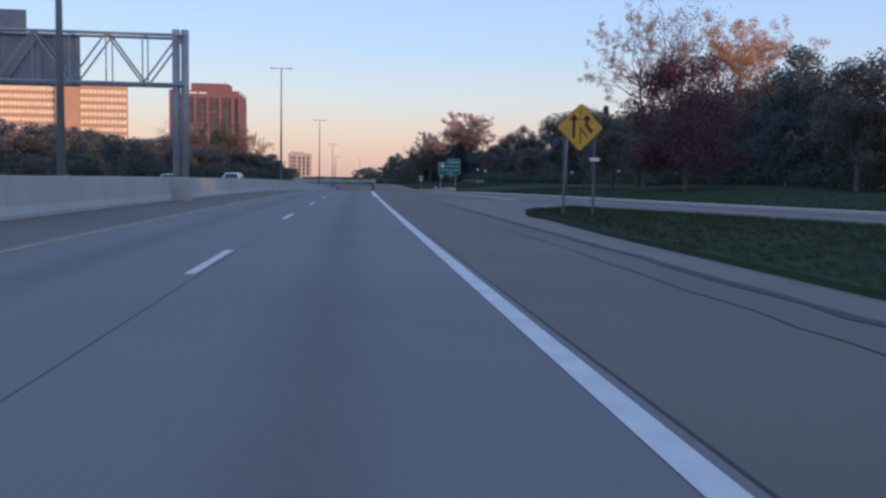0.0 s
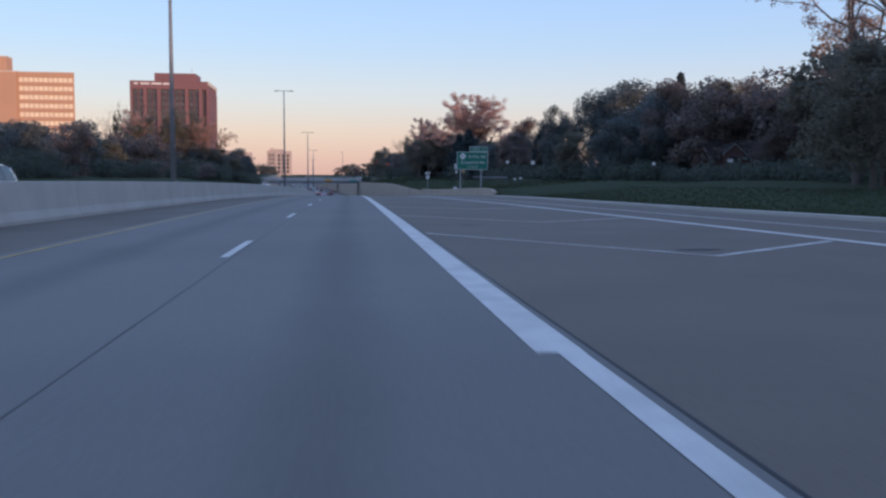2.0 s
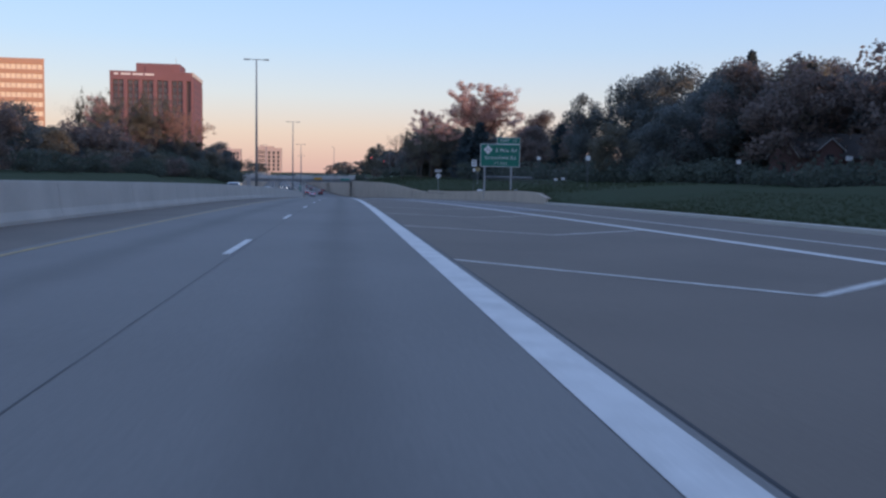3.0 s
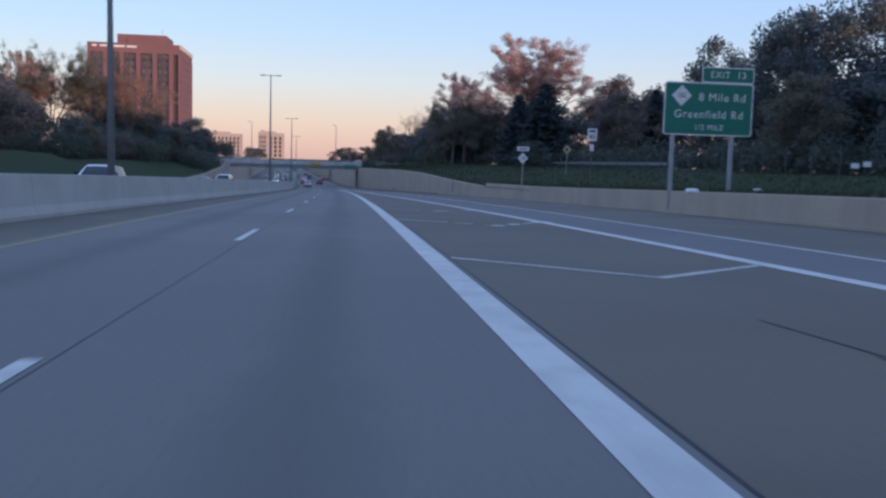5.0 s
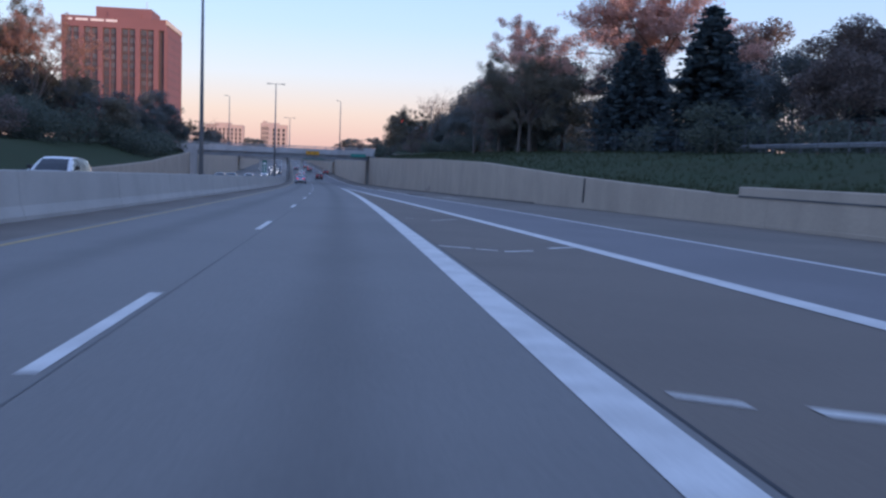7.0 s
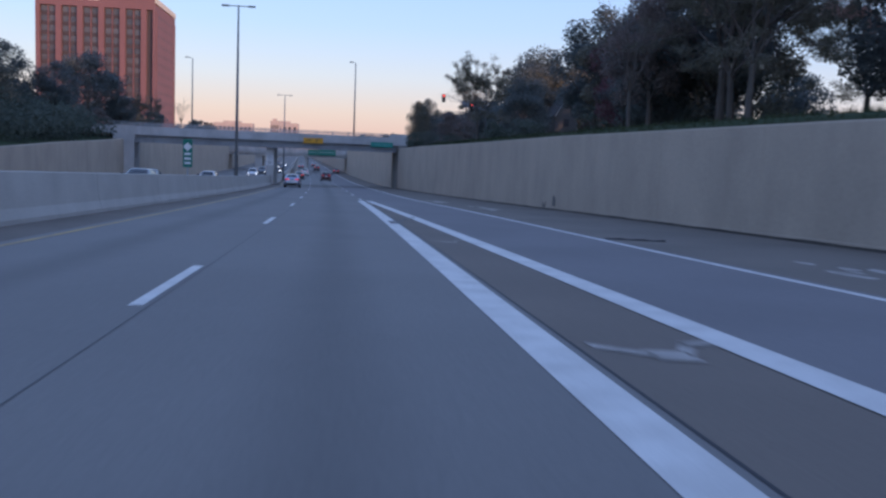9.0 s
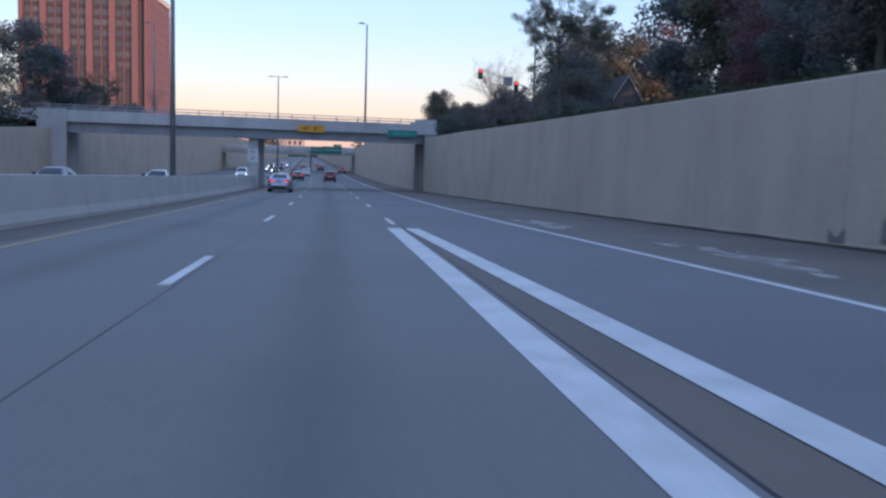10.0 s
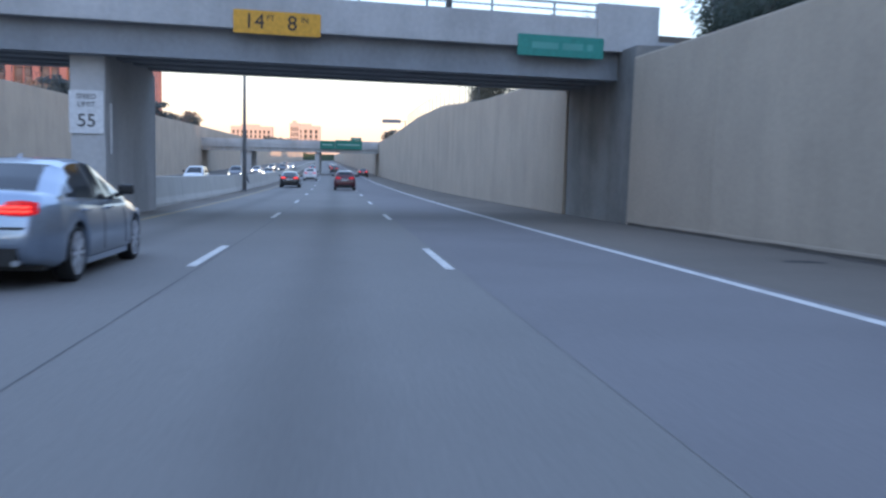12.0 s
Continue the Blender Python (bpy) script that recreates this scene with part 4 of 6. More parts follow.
# ---- sign gantry over the far carriageway ----
GY = 35.0
g = thing("sign_gantry", (-8.22, GY, 0.0), "grey steel truss gantry carrying a sign seen from behind", "sign gantry")
bm = bmesh.new()
box(bm, -0.95, 0.4, -0.9, 0.9, -0.1, 1.1, 0.04)
part("footing", bm, M_BARRIER, g, "concrete footing in the barrier")
for side in (0, 1):
    x_leg = -0.0 if side == 0 else -17.5
    for dx in (-0.24, 0.2):
        part("leg", rodded((x_leg + dx, 0, 1.0 if side == 0 else -0.2), (x_leg + dx, 0, 8.5), 0.19, 0.19, 12), M_STEEL, g, smooth=True)
    z = 1.4
    k = 0
    while z < 5.4:
        part("brace", rodded((x_leg + (-0.26 if k % 2 else 0.32), 0, z), (x_leg + (0.32 if k % 2 else -0.26), 0, z + 1.3), 0.05), M_STEEL, g)
        part("brace", rodded((x_leg - 0.26, 0, z), (x_leg + 0.32, 0, z), 0.045), M_STEEL, g)
        z += 1.3
        k += 1
for dy in (-0.6, 0.6):
    for z in (5.72, 8.15):
        part("chord", rodded((0.3, dy, z), (-17.8, dy, z), 0.075), M_STEEL, g)
    for k in range(10):
        xa, xb = -1.75 * k, -1.75 * (k + 1)
        up = k % 2 == 0
        part("diagonal", rodded((xa, dy, 5.72 if not up else 8.15), (xb, dy, 8.15 if not up else 5.72), 0.05), M_STEEL, g)
        part("strut", rodded((xb, dy, 5.72), (xb, dy, 8.15), 0.035), M_STEEL, g)
for k in range(11):
    for z in (5.72, 8.15):
        part("cross_tie", rodded((-1.75 * k, -0.6, z), (-1.75 * k, 0.6, z), 0.035), M_STEEL, g)
panel = part("sign_panel", boxed(-15.5, -5.15, 0.72, 0.78, 5.6, 8.1), M_SIGN_BACK, g, "dark aluminium back of a guide sign")
for k in range(6):
    part("stiffener", boxed(-15.2 + k * 2.0, -15.1 + k * 2.0, 0.68, 0.715, 5.6, 8.1), M_STEEL, panel)

tab = part("exit_tab", boxed(-11.6, -7.7, 0.72, 0.78, 8.22, 9.35), M_SIGN_BACK, g, "grey back of the small upper panel")

# ---- signs ----
def lettering(text, size, mat, parent, place, turn=(90, 0, 0), name="lettering"):
    cu = bpy.data.curves.new("letters", 'FONT')
    cu.space_character = 1.15 if len(text) > 6 else 1.0
    cu.body, cu.size, cu.align_x, cu.align_y, cu.extrude = text, size, 'CENTER', 'CENTER', 0.004
    tmp = bpy.data.objects.new("letters", cu)
    me = bpy.data.meshes.new_from_object(tmp)
    bpy.data.objects.remove(tmp)
    me.materials.append(mat)
    ob = new(name, me)
    ob.parent = parent
    ob.matrix_local = pose(*place, *turn)
    return ob


def plate(bm, w, h, y0=-0.02, y1=0.0, r=0.06, cx=0.0, cz=0.0, turn=0.0):
    """A thin upright plate with rounded corners in the x-z plane."""
    ring = []
    for sx, sz, a0 in ((1, 1, 0), (-1, 1, 90), (-1, -1, 180), (1, -1, 270)):
        for i in range(4):
            a = radians(a0 + 30 * i)
            ring.append((sx * (w / 2 - r) + r * math.cos(a), sz * (h / 2 - r) + r * math.sin(a)))
    c, s = math.cos(radians(turn)), math.sin(radians(turn))
    ring = [(cx + x * c - z * s, cz + x * s + z * c) for x, z in ring]
    f = [bm.verts.new((x, y0, z)) for x, z in ring]
    b = [bm.verts.new((x, y1, z)) for x, z in ring]
    bm.faces.new(f[::-1])
    bm.faces.new(b)
    n = len(ring)
    for i in range(n):
        bm.faces.new((f[i], f[(i + 1) % n], b[(i + 1) % n], b[i]))
    bmesh.ops.recalc_face_normals(bm, faces=bm.faces[:])
    return bm


def flat(bm, pts, y):
    bm.faces.new([bm.verts.new((x, y, z)) for x, z in pts])
    return bm


# merge warning diamond on two posts
base = at(7.65, 17.2, 0.15)
K_MERGE = 0.715
t = thing("merge_sign", base, "yellow diamond merge warning sign on two posts", "road sign")
diamond = part("sign_panel", plate(bmesh.new(), 1.53, 1.53, r=0.08, cz=3.6, turn=45), M_SIGN_YELLOW, t)
part("border", plate(bmesh.new(), 1.56, 1.56, -0.012, 0.008, r=0.09, cz=3.6, turn=45), M_SIGN_BLACK, diamond)
bm = bmesh.new()
flat(bm, [(-0.37, 3.1), (-0.24, 3.1), (-0.24, 3.95), (-0.37, 3.95)], -0.026)
flat(bm, [(-0.52, 3.93), (-0.09, 3.93), (-0.305, 4.22)], -0.026)
flat(bm, [(0.50, 3.30), (0.62, 3.44), (0.36, 3.72), (0.36, 3.95), (0.23, 3.95), (0.23, 3.66)], -0.026)
flat(bm, [(0.09, 3.93), (0.50, 3.93), (0.295, 4.22)], -0.026)
flat(bm, [(-0.02, 2.85), (0.03, 2.85), (0.03, 3.6), (-0.02, 3.75)], -0.026)
flat(bm, [(0.05, 3.45), (0.32, 3.16), (0.34, 3.22), (0.06, 3.56)], -0.026)
for k in range(3):
    flat(bm, [(-0.03, 3.95 + k * 0.16), (0.03, 3.95 + k * 0.16), (0.03, 4.03 + k * 0.16), (-0.03, 4.03 + k * 0.16)], -0.026)
part("arrow_symbol", bm, M_SIGN_BLACK, diamond, "black merging arrows")
for x in (-0.67, 0.72):
    part("post", boxed(x - 0.05, x + 0.05, 0.0, 0.09, -0.25, 3.45 if x < 0 else 3.3), M_POST, t)
part("plaque", plate(bmesh.new(), 0.46, 0.17, -0.03, -0.01, 0.03, cx=0.72, cz=2.15), M_SIGN_WHITE, t)
for child in t.children_recursive:
    if child.parent == t:
        child.scale = (K_MERGE, 1, K_MERGE) if "post" not in child.name else (K_MERGE, 1, 0.80)
        child.location.z = 0.33 if "post" not in child.name else 0.0

# exit guide sign
base = at(18.47, 178.0, 0.0)
base.z = -0.4
t = thing("exit_sign", base, "large green exit guide sign on two posts", "road sign")
p = part("sign_panel", plate(bmesh.new(), 4.7, 2.65, r=0.15, cz=3.78), M_SIGN_WHITE, t, "white rim of the green panel")
part("panel_face", plate(bmesh.new(), 4.58, 2.53, -0.026, -0.021, r=0.12, cz=3.78), M_SIGN_GREEN, p)
q = part("exit_tab", plate(bmesh.new(), 2.76, 0.78, r=0.1, cx=0.96, cz=5.5), M_SIGN_WHITE, t, "white rim of the exit tab")
part("tab_face", plate(bmesh.new(), 2.66, 0.68, -0.026, -0.021, r=0.08, cx=0.96, cz=5.5), M_SIGN_GREEN, q)
lettering("EXIT  13", 0.46, M_SIGN_WHITE, q, (0.96, -0.032, 5.5))
part("route_marker", plate(bmesh.new(), 0.74, 0.74, -0.034, -0.028, r=0.03, cx=-1.45, cz=4.42, turn=45), M_SIGN_WHITE, p)
lettering("102", 0.32, M_SIGN_BLACK, p, (-1.45, -0.04, 4.42))
lettering("8 Mile Rd", 0.56, M_SIGN_WHITE, p, (0.70, -0.032, 4.36))
lettering("Greenfield Rd", 0.56, M_SIGN_WHITE, p, (0.02, -0.032, 3.5))
lettering("1/2 MILE", 0.38, M_SIGN_WHITE, p, (0.05, -0.032, 2.85))
for x in (-1.8, 1.35):
    part("post", boxed(x - 0.09, x + 0.09, 0.002, 0.16, -1.3, 4.9), M_STEEL, t)

# route marker, warning diamond and advisory signs on the verge
base = at(14.05, 202.3, 1.28)
t = thing("route_sign", base, "white diamond route marker with a direction plate", "road sign")
p = part("sign_panel", plate(bmesh.new(), 0.59, 0.59, r=0.03, cz=2.07, turn=45), M_SIGN_WHITE, t)
lettering("10", 0.36, M_SIGN_BLACK, p, (0, -0.026, 2.07))
q = part("direction_plate", plate(bmesh.new(), 0.93, 0.33, r=0.03, cz=2.80), M_SIGN_WHITE, t)
part("lettering_bar", boxed(-0.33, 0.33, -0.026, -0.0205, 2.72, 2.88), M_STEEL, q)
part("post", boxed(-0.03, 0.03, 0.002, 0.05, -0.3, 2.95), M_STEEL, t)

base = Vector((27.7, 225, ground_right(8.0, 225)))
lift = 2.05 - base.z
t = thing("warning_sign", base, "small yellow diamond warning sign on a post", "road sign")
p = part("sign_panel", plate(bmesh.new(), 0.66, 0.66, r=0.05, cz=lift, turn=45), M_DIM_YELLOW, t)
bm = flat(bmesh.new(), [(x, z + lift) for x, z in ((-0.1, -0.22), (0.02, -0.22), (0.02, 0.03), (0.16, 0.03), (-0.02, 0.26), (-0.2, 0.03), (-0.1, 0.03))], -0.026)
part("arrow_symbol", bm, M_SIGN_BLACK, p)
part("post", boxed(-0.03, 0.03, 0.002, 0.05, -0.3, lift + 0.3), M_STEEL, t)

base = Vector((22.75, 200.2, ground_right(3.0, 200.2)))
lift = 2.74 - base.z
t = thing("speed_sign", base, "white speed sign above a small plate", "road sign")
p = part("sign_panel", plate(bmesh.new(), 0.72, 0.95, r=0.04, cz=lift), M_SIGN_WHITE, t)
lettering("40", 0.5, M_SIGN_BLACK, p, (0, -0.026, lift - 0.14))
part("lettering_bar", boxed(-0.25, 0.25, -0.026, -0.0205, lift + 0.2, lift + 0.34), M_SIGN_BLACK, p)
part("plaque", plate(bmesh.new(), 0.3, 0.5, r=0.03, cz=lift - 0.96), M_SIGN_WHITE, t)
part("post", boxed(-0.03, 0.03, 0.002, 0.05, -0.3, lift + 0.4), M_POST, t)

# tall green route panel on the barrier
base = at(-7.5, 298, 1.17)
t = thing("route_sign", base, "narrow upright green route panel on the barrier", "road sign")
p = part("sign_panel", plate(bmesh.new(), 0.48, 1.46, r=0.05, cz=1.12), M_SIGN_GREEN, t)
part("route_marker", plate(bmesh.new(), 0.32, 0.32, -0.028, -0.0205, r=0.02, cz=1.45, turn=45), M_SIGN_WHITE, p)
for z in (1.02, 0.78, 0.55):
    part("lettering_bar", boxed(-0.16, 0.16, -0.026, -0.0205, z, z + 0.12), M_SIGN_WHITE, p)
part("post", boxed(-0.04, 0.04, 0.002, 0.06, -0.02, 1.7), M_STEEL, t)

# plates on the overpass
t = thing("clearance_sign", (0.52, bridge_y(0.52, -0.1), -1.23), "yellow clearance plate fixed to the bridge face", "road sign")
t.rotation_euler = (0, 0, math.atan(SKEW))
p = part("sign_panel", plate(bmesh.new(), 2.5, 0.66, r=0.04, cz=0.34), M_SIGN_YELLOW, t)
lettering("14", 0.6, M_SIGN_BLACK, p, (-0.66, -0.026, 0.34))
lettering("FT", 0.22, M_SIGN_BLACK, p, (-0.2, -0.026, 0.46))
lettering("8", 0.6, M_SIGN_BLACK, p, (0.42, -0.026, 0.34))
lettering("IN", 0.22, M_SIGN_BLACK, p, (0.78, -0.026, 0.46))
t = thing("street_name_sign", (9.25, bridge_y(9.25, -0.1), -1.38), "green street name plate fixed to the bridge face", "road sign")
t.rotation_euler = (0, 0, math.atan(SKEW))
p = part("sign_panel", plate(bmesh.new(), 2.95, 0.66, r=0.04, cz=0.34), M_SIGN_TEAL, t)
for a, b in ((-1.0, -0.1), (0.05, 0.75), (0.9, 1.1)):
    part("lettering_bar", boxed(a, b, -0.026, -0.0205, 0.24, 0.44), M_TEAL_LETTER, p)
t = thing("speed_sign", (-4.83, bridge_y(-4.83, 0.77), -4.2), "white speed limit plate on the bridge pier", "road sign")
t.rotation_euler = (0, 0, math.atan(SKEW))
p = part("sign_panel", plate(bmesh.new(), 0.92, 1.22, r=0.05, cz=0.62), M_SIGN_WHITE, t)
lettering("SPEED", 0.2, M_SIGN_BLACK, p, (0, -0.026, 1.05))
lettering("LIMIT", 0.2, M_SIGN_BLACK, p, (0, -0.026, 0.83))
lettering("55", 0.52, M_SIGN_BLACK, p, (0, -0.026, 0.36))

# guide signs on the second overpass
t = thing("guide_sign", (-1.7, 506.7, -3.0), "green overhead guide signs on the far bridge", "road sign")
for x0, x1, z0, z1 in ((-3.9, -1.2, 0, 1.6), (-1.1, 3.9, 0, 1.75), (1.8, 3.8, 1.76, 2.3)):
    p = part("sign_panel", boxed(x0, x1, 0, 0.05, z0, z1), M_SIGN_GREEN, t)
    part("lettering_bar", boxed(x0 + 0.4, x1 - 0.4, -0.01, -0.002, (z0 + z1) / 2 - 0.1, (z0 + z1) / 2 + 0.12), M_SIGN_PALE, p)
part("bracket", boxed(-3.8, 3.8, 0.051, 0.2, 0.3, 0.5), M_STEEL, t)

# small white plates on posts at the wood's edge
for x, y, w, z in ((27.0, 160, 0.45, 2.85), (30.4, 193.4, 0.5, 3.45), (46.2, 167.5, 0.5, 2.95), (53.1, 158, 0.75, 3.3)):
    g = 0.4
    t = thing("small_sign", (x, y, g), "small white plate on a thin post under the trees", "sign", "white plates under the trees")
    part("sign_panel", boxed(-w / 2, w / 2, -0.02, 0.0, z - g - 0.2, z - g + 0.25), M_SIGN_WHITE, t)
    part("post", boxed(-0.03, 0.03, 0.002, 0.05, -0.4, z - g + 0.2), M_POST, t)

# two white yard signs and windblown litter on the verge
for x, y in ((27.6, 174), (28.6, 174.6)):
    z = ground_right(x - xr(y) - edge_r(y), y)
    t = thing("yard_sign", (x, y, z), "small white yard sign on the grass", "sign", "white yard signs")
    part("sign_panel", boxed(-0.2, 0.2, -0.015, 0.015, 0.75, 1.0), M_SIGN_WHITE, t)
    for dx in (-0.12, 0.12):
        part("leg", rodded((dx, 0, -0.1), (dx, 0, 0.76), 0.012, 0.012, 6), M_POST, t)
for k, (x, y, size) in enumerate(((18.4, 171.2, 0.24), (23.2, 174.8, 0.17))):
    rr = random.Random(70 + k)
    bm = bmesh.new()
    bmesh.ops.create_icosphere(bm, subdivisions=3, radius=1.0)
    for v in bm.verts:
        f = 1 + 0.22 * math.sin(v.co.x * 7 + k) * math.sin(v.co.y * 6 + 2 * k) + rr.uniform(-0.09, 0.09)
        v.co = Vector((v.co.x * f * size * 1.3, v.co.y * f * size * 0.8, max(-0.02, (v.co.z * f + 0.55) * size * 0.55)))
    z = ground_right(x - xr(y) - edge_r(y), y)
    bag = finish("plastic_bag", bm, M_SIGN_WHITE)
    bag.location = (x, y, z)
    tagged(bag, "crumpled white plastic bag lying on the grass", "litter", "litter on the verge")

t = thing("small_sign", (xr(455) + edge_r(455) + 0.4, 455, zr(455) + wall_h(455)), "dark back of a small sign above the wall", "sign")
part("sign_panel", boxed(-3.0, -0.6, -0.02, 0.02, 0.62, 1.1), M_SIGN_BACK, t)
part("post", boxed(-0.05, 0.05, 0.021, 0.1, -0.2, 1.0), M_POST, t)
part("arm", boxed(-2.8, 0.05, 0.021, 0.08, 0.8, 0.88), M_POST, t)

# ---- traffic signal beyond the bridge ----
t = thing("traffic_signal", (24.6, 378.5, -0.9), "grey mast arm with two traffic signals showing red", "traffic light")
part("pole", rodded((0, 0, 0), (0, 0, 10.8), 0.15, 0.09, 10), M_POST, t, smooth=True)
part("arm", rodded((0, 0, 5.5), (-6.45, -1.4, 7.5), 0.07, 0.04), M_STEEL, t)
for x, y, z in ((-6.35, -1.45, 6.35), (-2.15, -0.55, 5.25)):
    bm = bmesh.new()
    box(bm, x - 0.24, x + 0.24, y - 0.28, y - 0.02, z, z + 1.1, 0.03)
    head = part("signal_head", bm, M_TRIM, t)
    for k, m in enumerate((M_TRIM, M_TRIM, M_SIGNAL_RED)):
        part("lens", rodded((x, y - 0.30, z + 0.2 + 0.35 * k), (x, y - 0.27, z + 0.2 + 0.35 * k), 0.12, 0.12, 12), m, head)
    part("hanger", rodded((x, y - 0.02, z + 0.5), (x, y + 0.1, z + 1.0), 0.03), M_STEEL, head)
part("street_plate", boxed(-3.65, -2.6, -0.85, -0.82, 5.8, 6.8), M_SIGN_BACK, t)


# ---- chain-link fences above the wall ----
def fence(u_of, y0, y1, height, z_of, label):
    t = thing("fence", (0, 0, 0), label, "fence")
    pts = [Vector((xr(y) + u_of(y), y, z_of(y))) for y in stations(y0, y1, 3.0)]
    post = mesh_of("post", rodded((0, 0, -0.2), (0, 0, height), 0.025, 0.025, 6), M_POST)
    vs, fs = [], []
    for a, b in zip(pts, pts[1:]):
        shared("post", post, t, a)
        for k in range(12):
            for da, db in ((k / 12, (k + 3) / 12), ((k + 3) / 12, k / 12)):
                p, q = a.lerp(b, da) + Vector((0, 0, 0.05)), a.lerp(b, db) + Vector((0, 0, height - 0.05))
                i = len(vs)
                e = (b - a).normalized() * 0.004
                vs += [p - e, p + e, q + e, q - e]
                fs.append((i, i + 1, i + 2, i + 3))
    shared("post", post, t, pts[-1])
    me = bpy.data.meshes.new("chain_mesh")
    me.from_pydata([tuple(v) for v in vs], [], fs)
    me.materials.append(M_FENCE)
    shared("chain_mesh", me, t, (0, 0, 0))
    for z in (height, 0.08):
        bm = bmesh.new()
        last = None
        for p in pts:
            ring = [bm.verts.new(p + Vector((dx, 0, z + dz))) for dx, dz in ((-0.018, -0.012), (0.018, -0.012), (0.018, 0.012), (-0.018, 0.012))]
            if last:
                for i in range(4):
                    bm.faces.new((last[i], last[(i + 1) % 4], ring[(i + 1) % 4], ring[i]))
            last = ring
        part("rail", bm, M_FENCE, t)


fence(lambda y: 27.0, 180, 300, 1.8, lambda y: ground_right(27.0 - edge_r(y), y), "grey chain-link fence on the grass slope")
fence(lambda y: edge_r(y) + 2.2, 344, 361, 1.7, lambda y: ground_right(2.0, y), "grey chain-link fence on top of the retaining wall")
fence(lambda y: edge_r(y) + 0.3, 396, 450, 1.3, lambda y: zr(y) + wall_h(y), "dark fence along the top of the farther wall")
fence(lambda y: edge_l(y) - 1.0, 380, 440, 1.5, lambda y: ground_left(0.8, y), "grey fence along the far wall's top")

# guard rail of the service road under the trees
def guard_rail(u, y0, y1, label):
    t = thing("guard_rail", (0, 0, 0), label, "guard rail")
    ground_at = lambda y: ground_right(u - edge_r(y), y)
    prof = ((0.0, 0.44), (-0.05, 0.50), (-0.05, 0.56), (0.0, 0.60), (-0.05, 0.64), (-0.05, 0.70), (0.0, 0.76))
    for a in np.arange(y0, y1 - 0.1, 7.6):
        bm = bmesh.new()
        last = None
        for y in stations(a, min(a + 7.62, y1), 3.81):
            ring = [bm.verts.new((xr(y) + u + dx, y, ground_at(y) + h)) for dx, h in prof]
            if last:
                for i in range(len(ring) - 1):
                    bm.faces.new((last[i], last[i + 1], ring[i + 1], ring[i]))
            last = ring
        part("beam", bm, M_LAMP, t)
    post = mesh_of("post", boxed(0.0, 0.14, -0.07, 0.07, -0.3, 0.72), M_POST)
    for y in np.arange(y0 + 0.9, y1, 1.9):
        shared("post", post, t, (xr(y) + u + 0.005, y, ground_at(y)))


guard_rail(31.0, 216, 268, "dull steel guard rail under the trees")

# steep white-trimmed gable of a house among the trees
def gabled_house(t, width, depth, eaves, apex, wall_mat, shift=None):
    """One gabled block of the house t; shift places it there."""
    before = set(t.children)
    w = width / 2
    bm = bmesh.new()
    front = [bm.verts.new(p) for p in ((-w, 0, -0.5), (w, 0, -0.5), (w, 0, eaves), (0, 0, apex), (-w, 0, eaves))]
    rear = [bm.verts.new((v.co.x, depth, v.co.z)) for v in front]
    bm.faces.new(front)
    bm.faces.new(rear[::-1])
    for i in (0, 1, 4):
        j = (i + 1) % 5
        bm.faces.new((front[i], rear[i], rear[j], front[j]))
    bmesh.ops.recalc_face_normals(bm, faces=bm.faces[:])
    part("wall", bm, wall_mat, t)
    for s in (-1, 1):
        d = Vector((s * w, 0, eaves - apex)).normalized()
        n = Vector((-d.z * s, 0, abs(d.x)))
        a, b = Vector((0, 0, apex)) + n * 0.004, Vector((s * w, 0, eaves)) + d * 0.35 + n * 0.004
        for name, y0, y1, lift, mat, words in (("roof", -0.3, depth + 0.3, 0.14, M_ROOF, "dark shingled roof slope"), ("bargeboard", -0.36, -0.304, 0.02, M_OLD_WHITE, "white painted bargeboard")):
            bm = bmesh.new()
            low = -0.09 if name == "bargeboard" else 0.0
            vs = [bm.verts.new(p + Vector((0, y, 0)) + n * h) for y in (y0, y1) for p, h in ((a, low), (b, low), (b, lift), (a, lift))]
            for f in ((0, 1, 2, 3), (7, 6, 5, 4), (0, 4, 5, 1), (1, 5, 6, 2), (2, 6, 7, 3), (3, 7, 4, 0)):
                bm.faces.new([vs[i] for i in f])
            bmesh.ops.recalc_face_normals(bm, faces=bm.faces[:])
            part(name, bm, mat, t, words)
    win = part("window", boxed(-0.5, 0.5, -0.06, 0.05, eaves - 1.9, eaves - 0.6), M_ROOF, t, "dark window frame")
    part("pane", boxed(-0.42, 0.42, -0.07, -0.062, eaves - 1.82, eaves - 0.68), M_GLASS_DARK, win)
    if shift:
        for ob in set(t.children) - before:
            ob.matrix_local = shift


t = thing("house", (41.25, 397.1, -0.9), "dark-sided house with a steep white-trimmed gable", "house")
gabled_house(t, 3.8, 8.0, 6.4, 9.5, M_SIDING)
t = thing("house", (62.6, 177.0, 0.4), "low red brick house with a small white-trimmed gable", "house")
gabled_house(t, 3.4, 5.0, 4.5, 5.9, M_OLD_BRICK)
gabled_house(t, 8.0, 15.0, 3.6, 6.6, M_OLD_BRICK, pose(-3.0, 5.2, 0, 0, 0, -90))

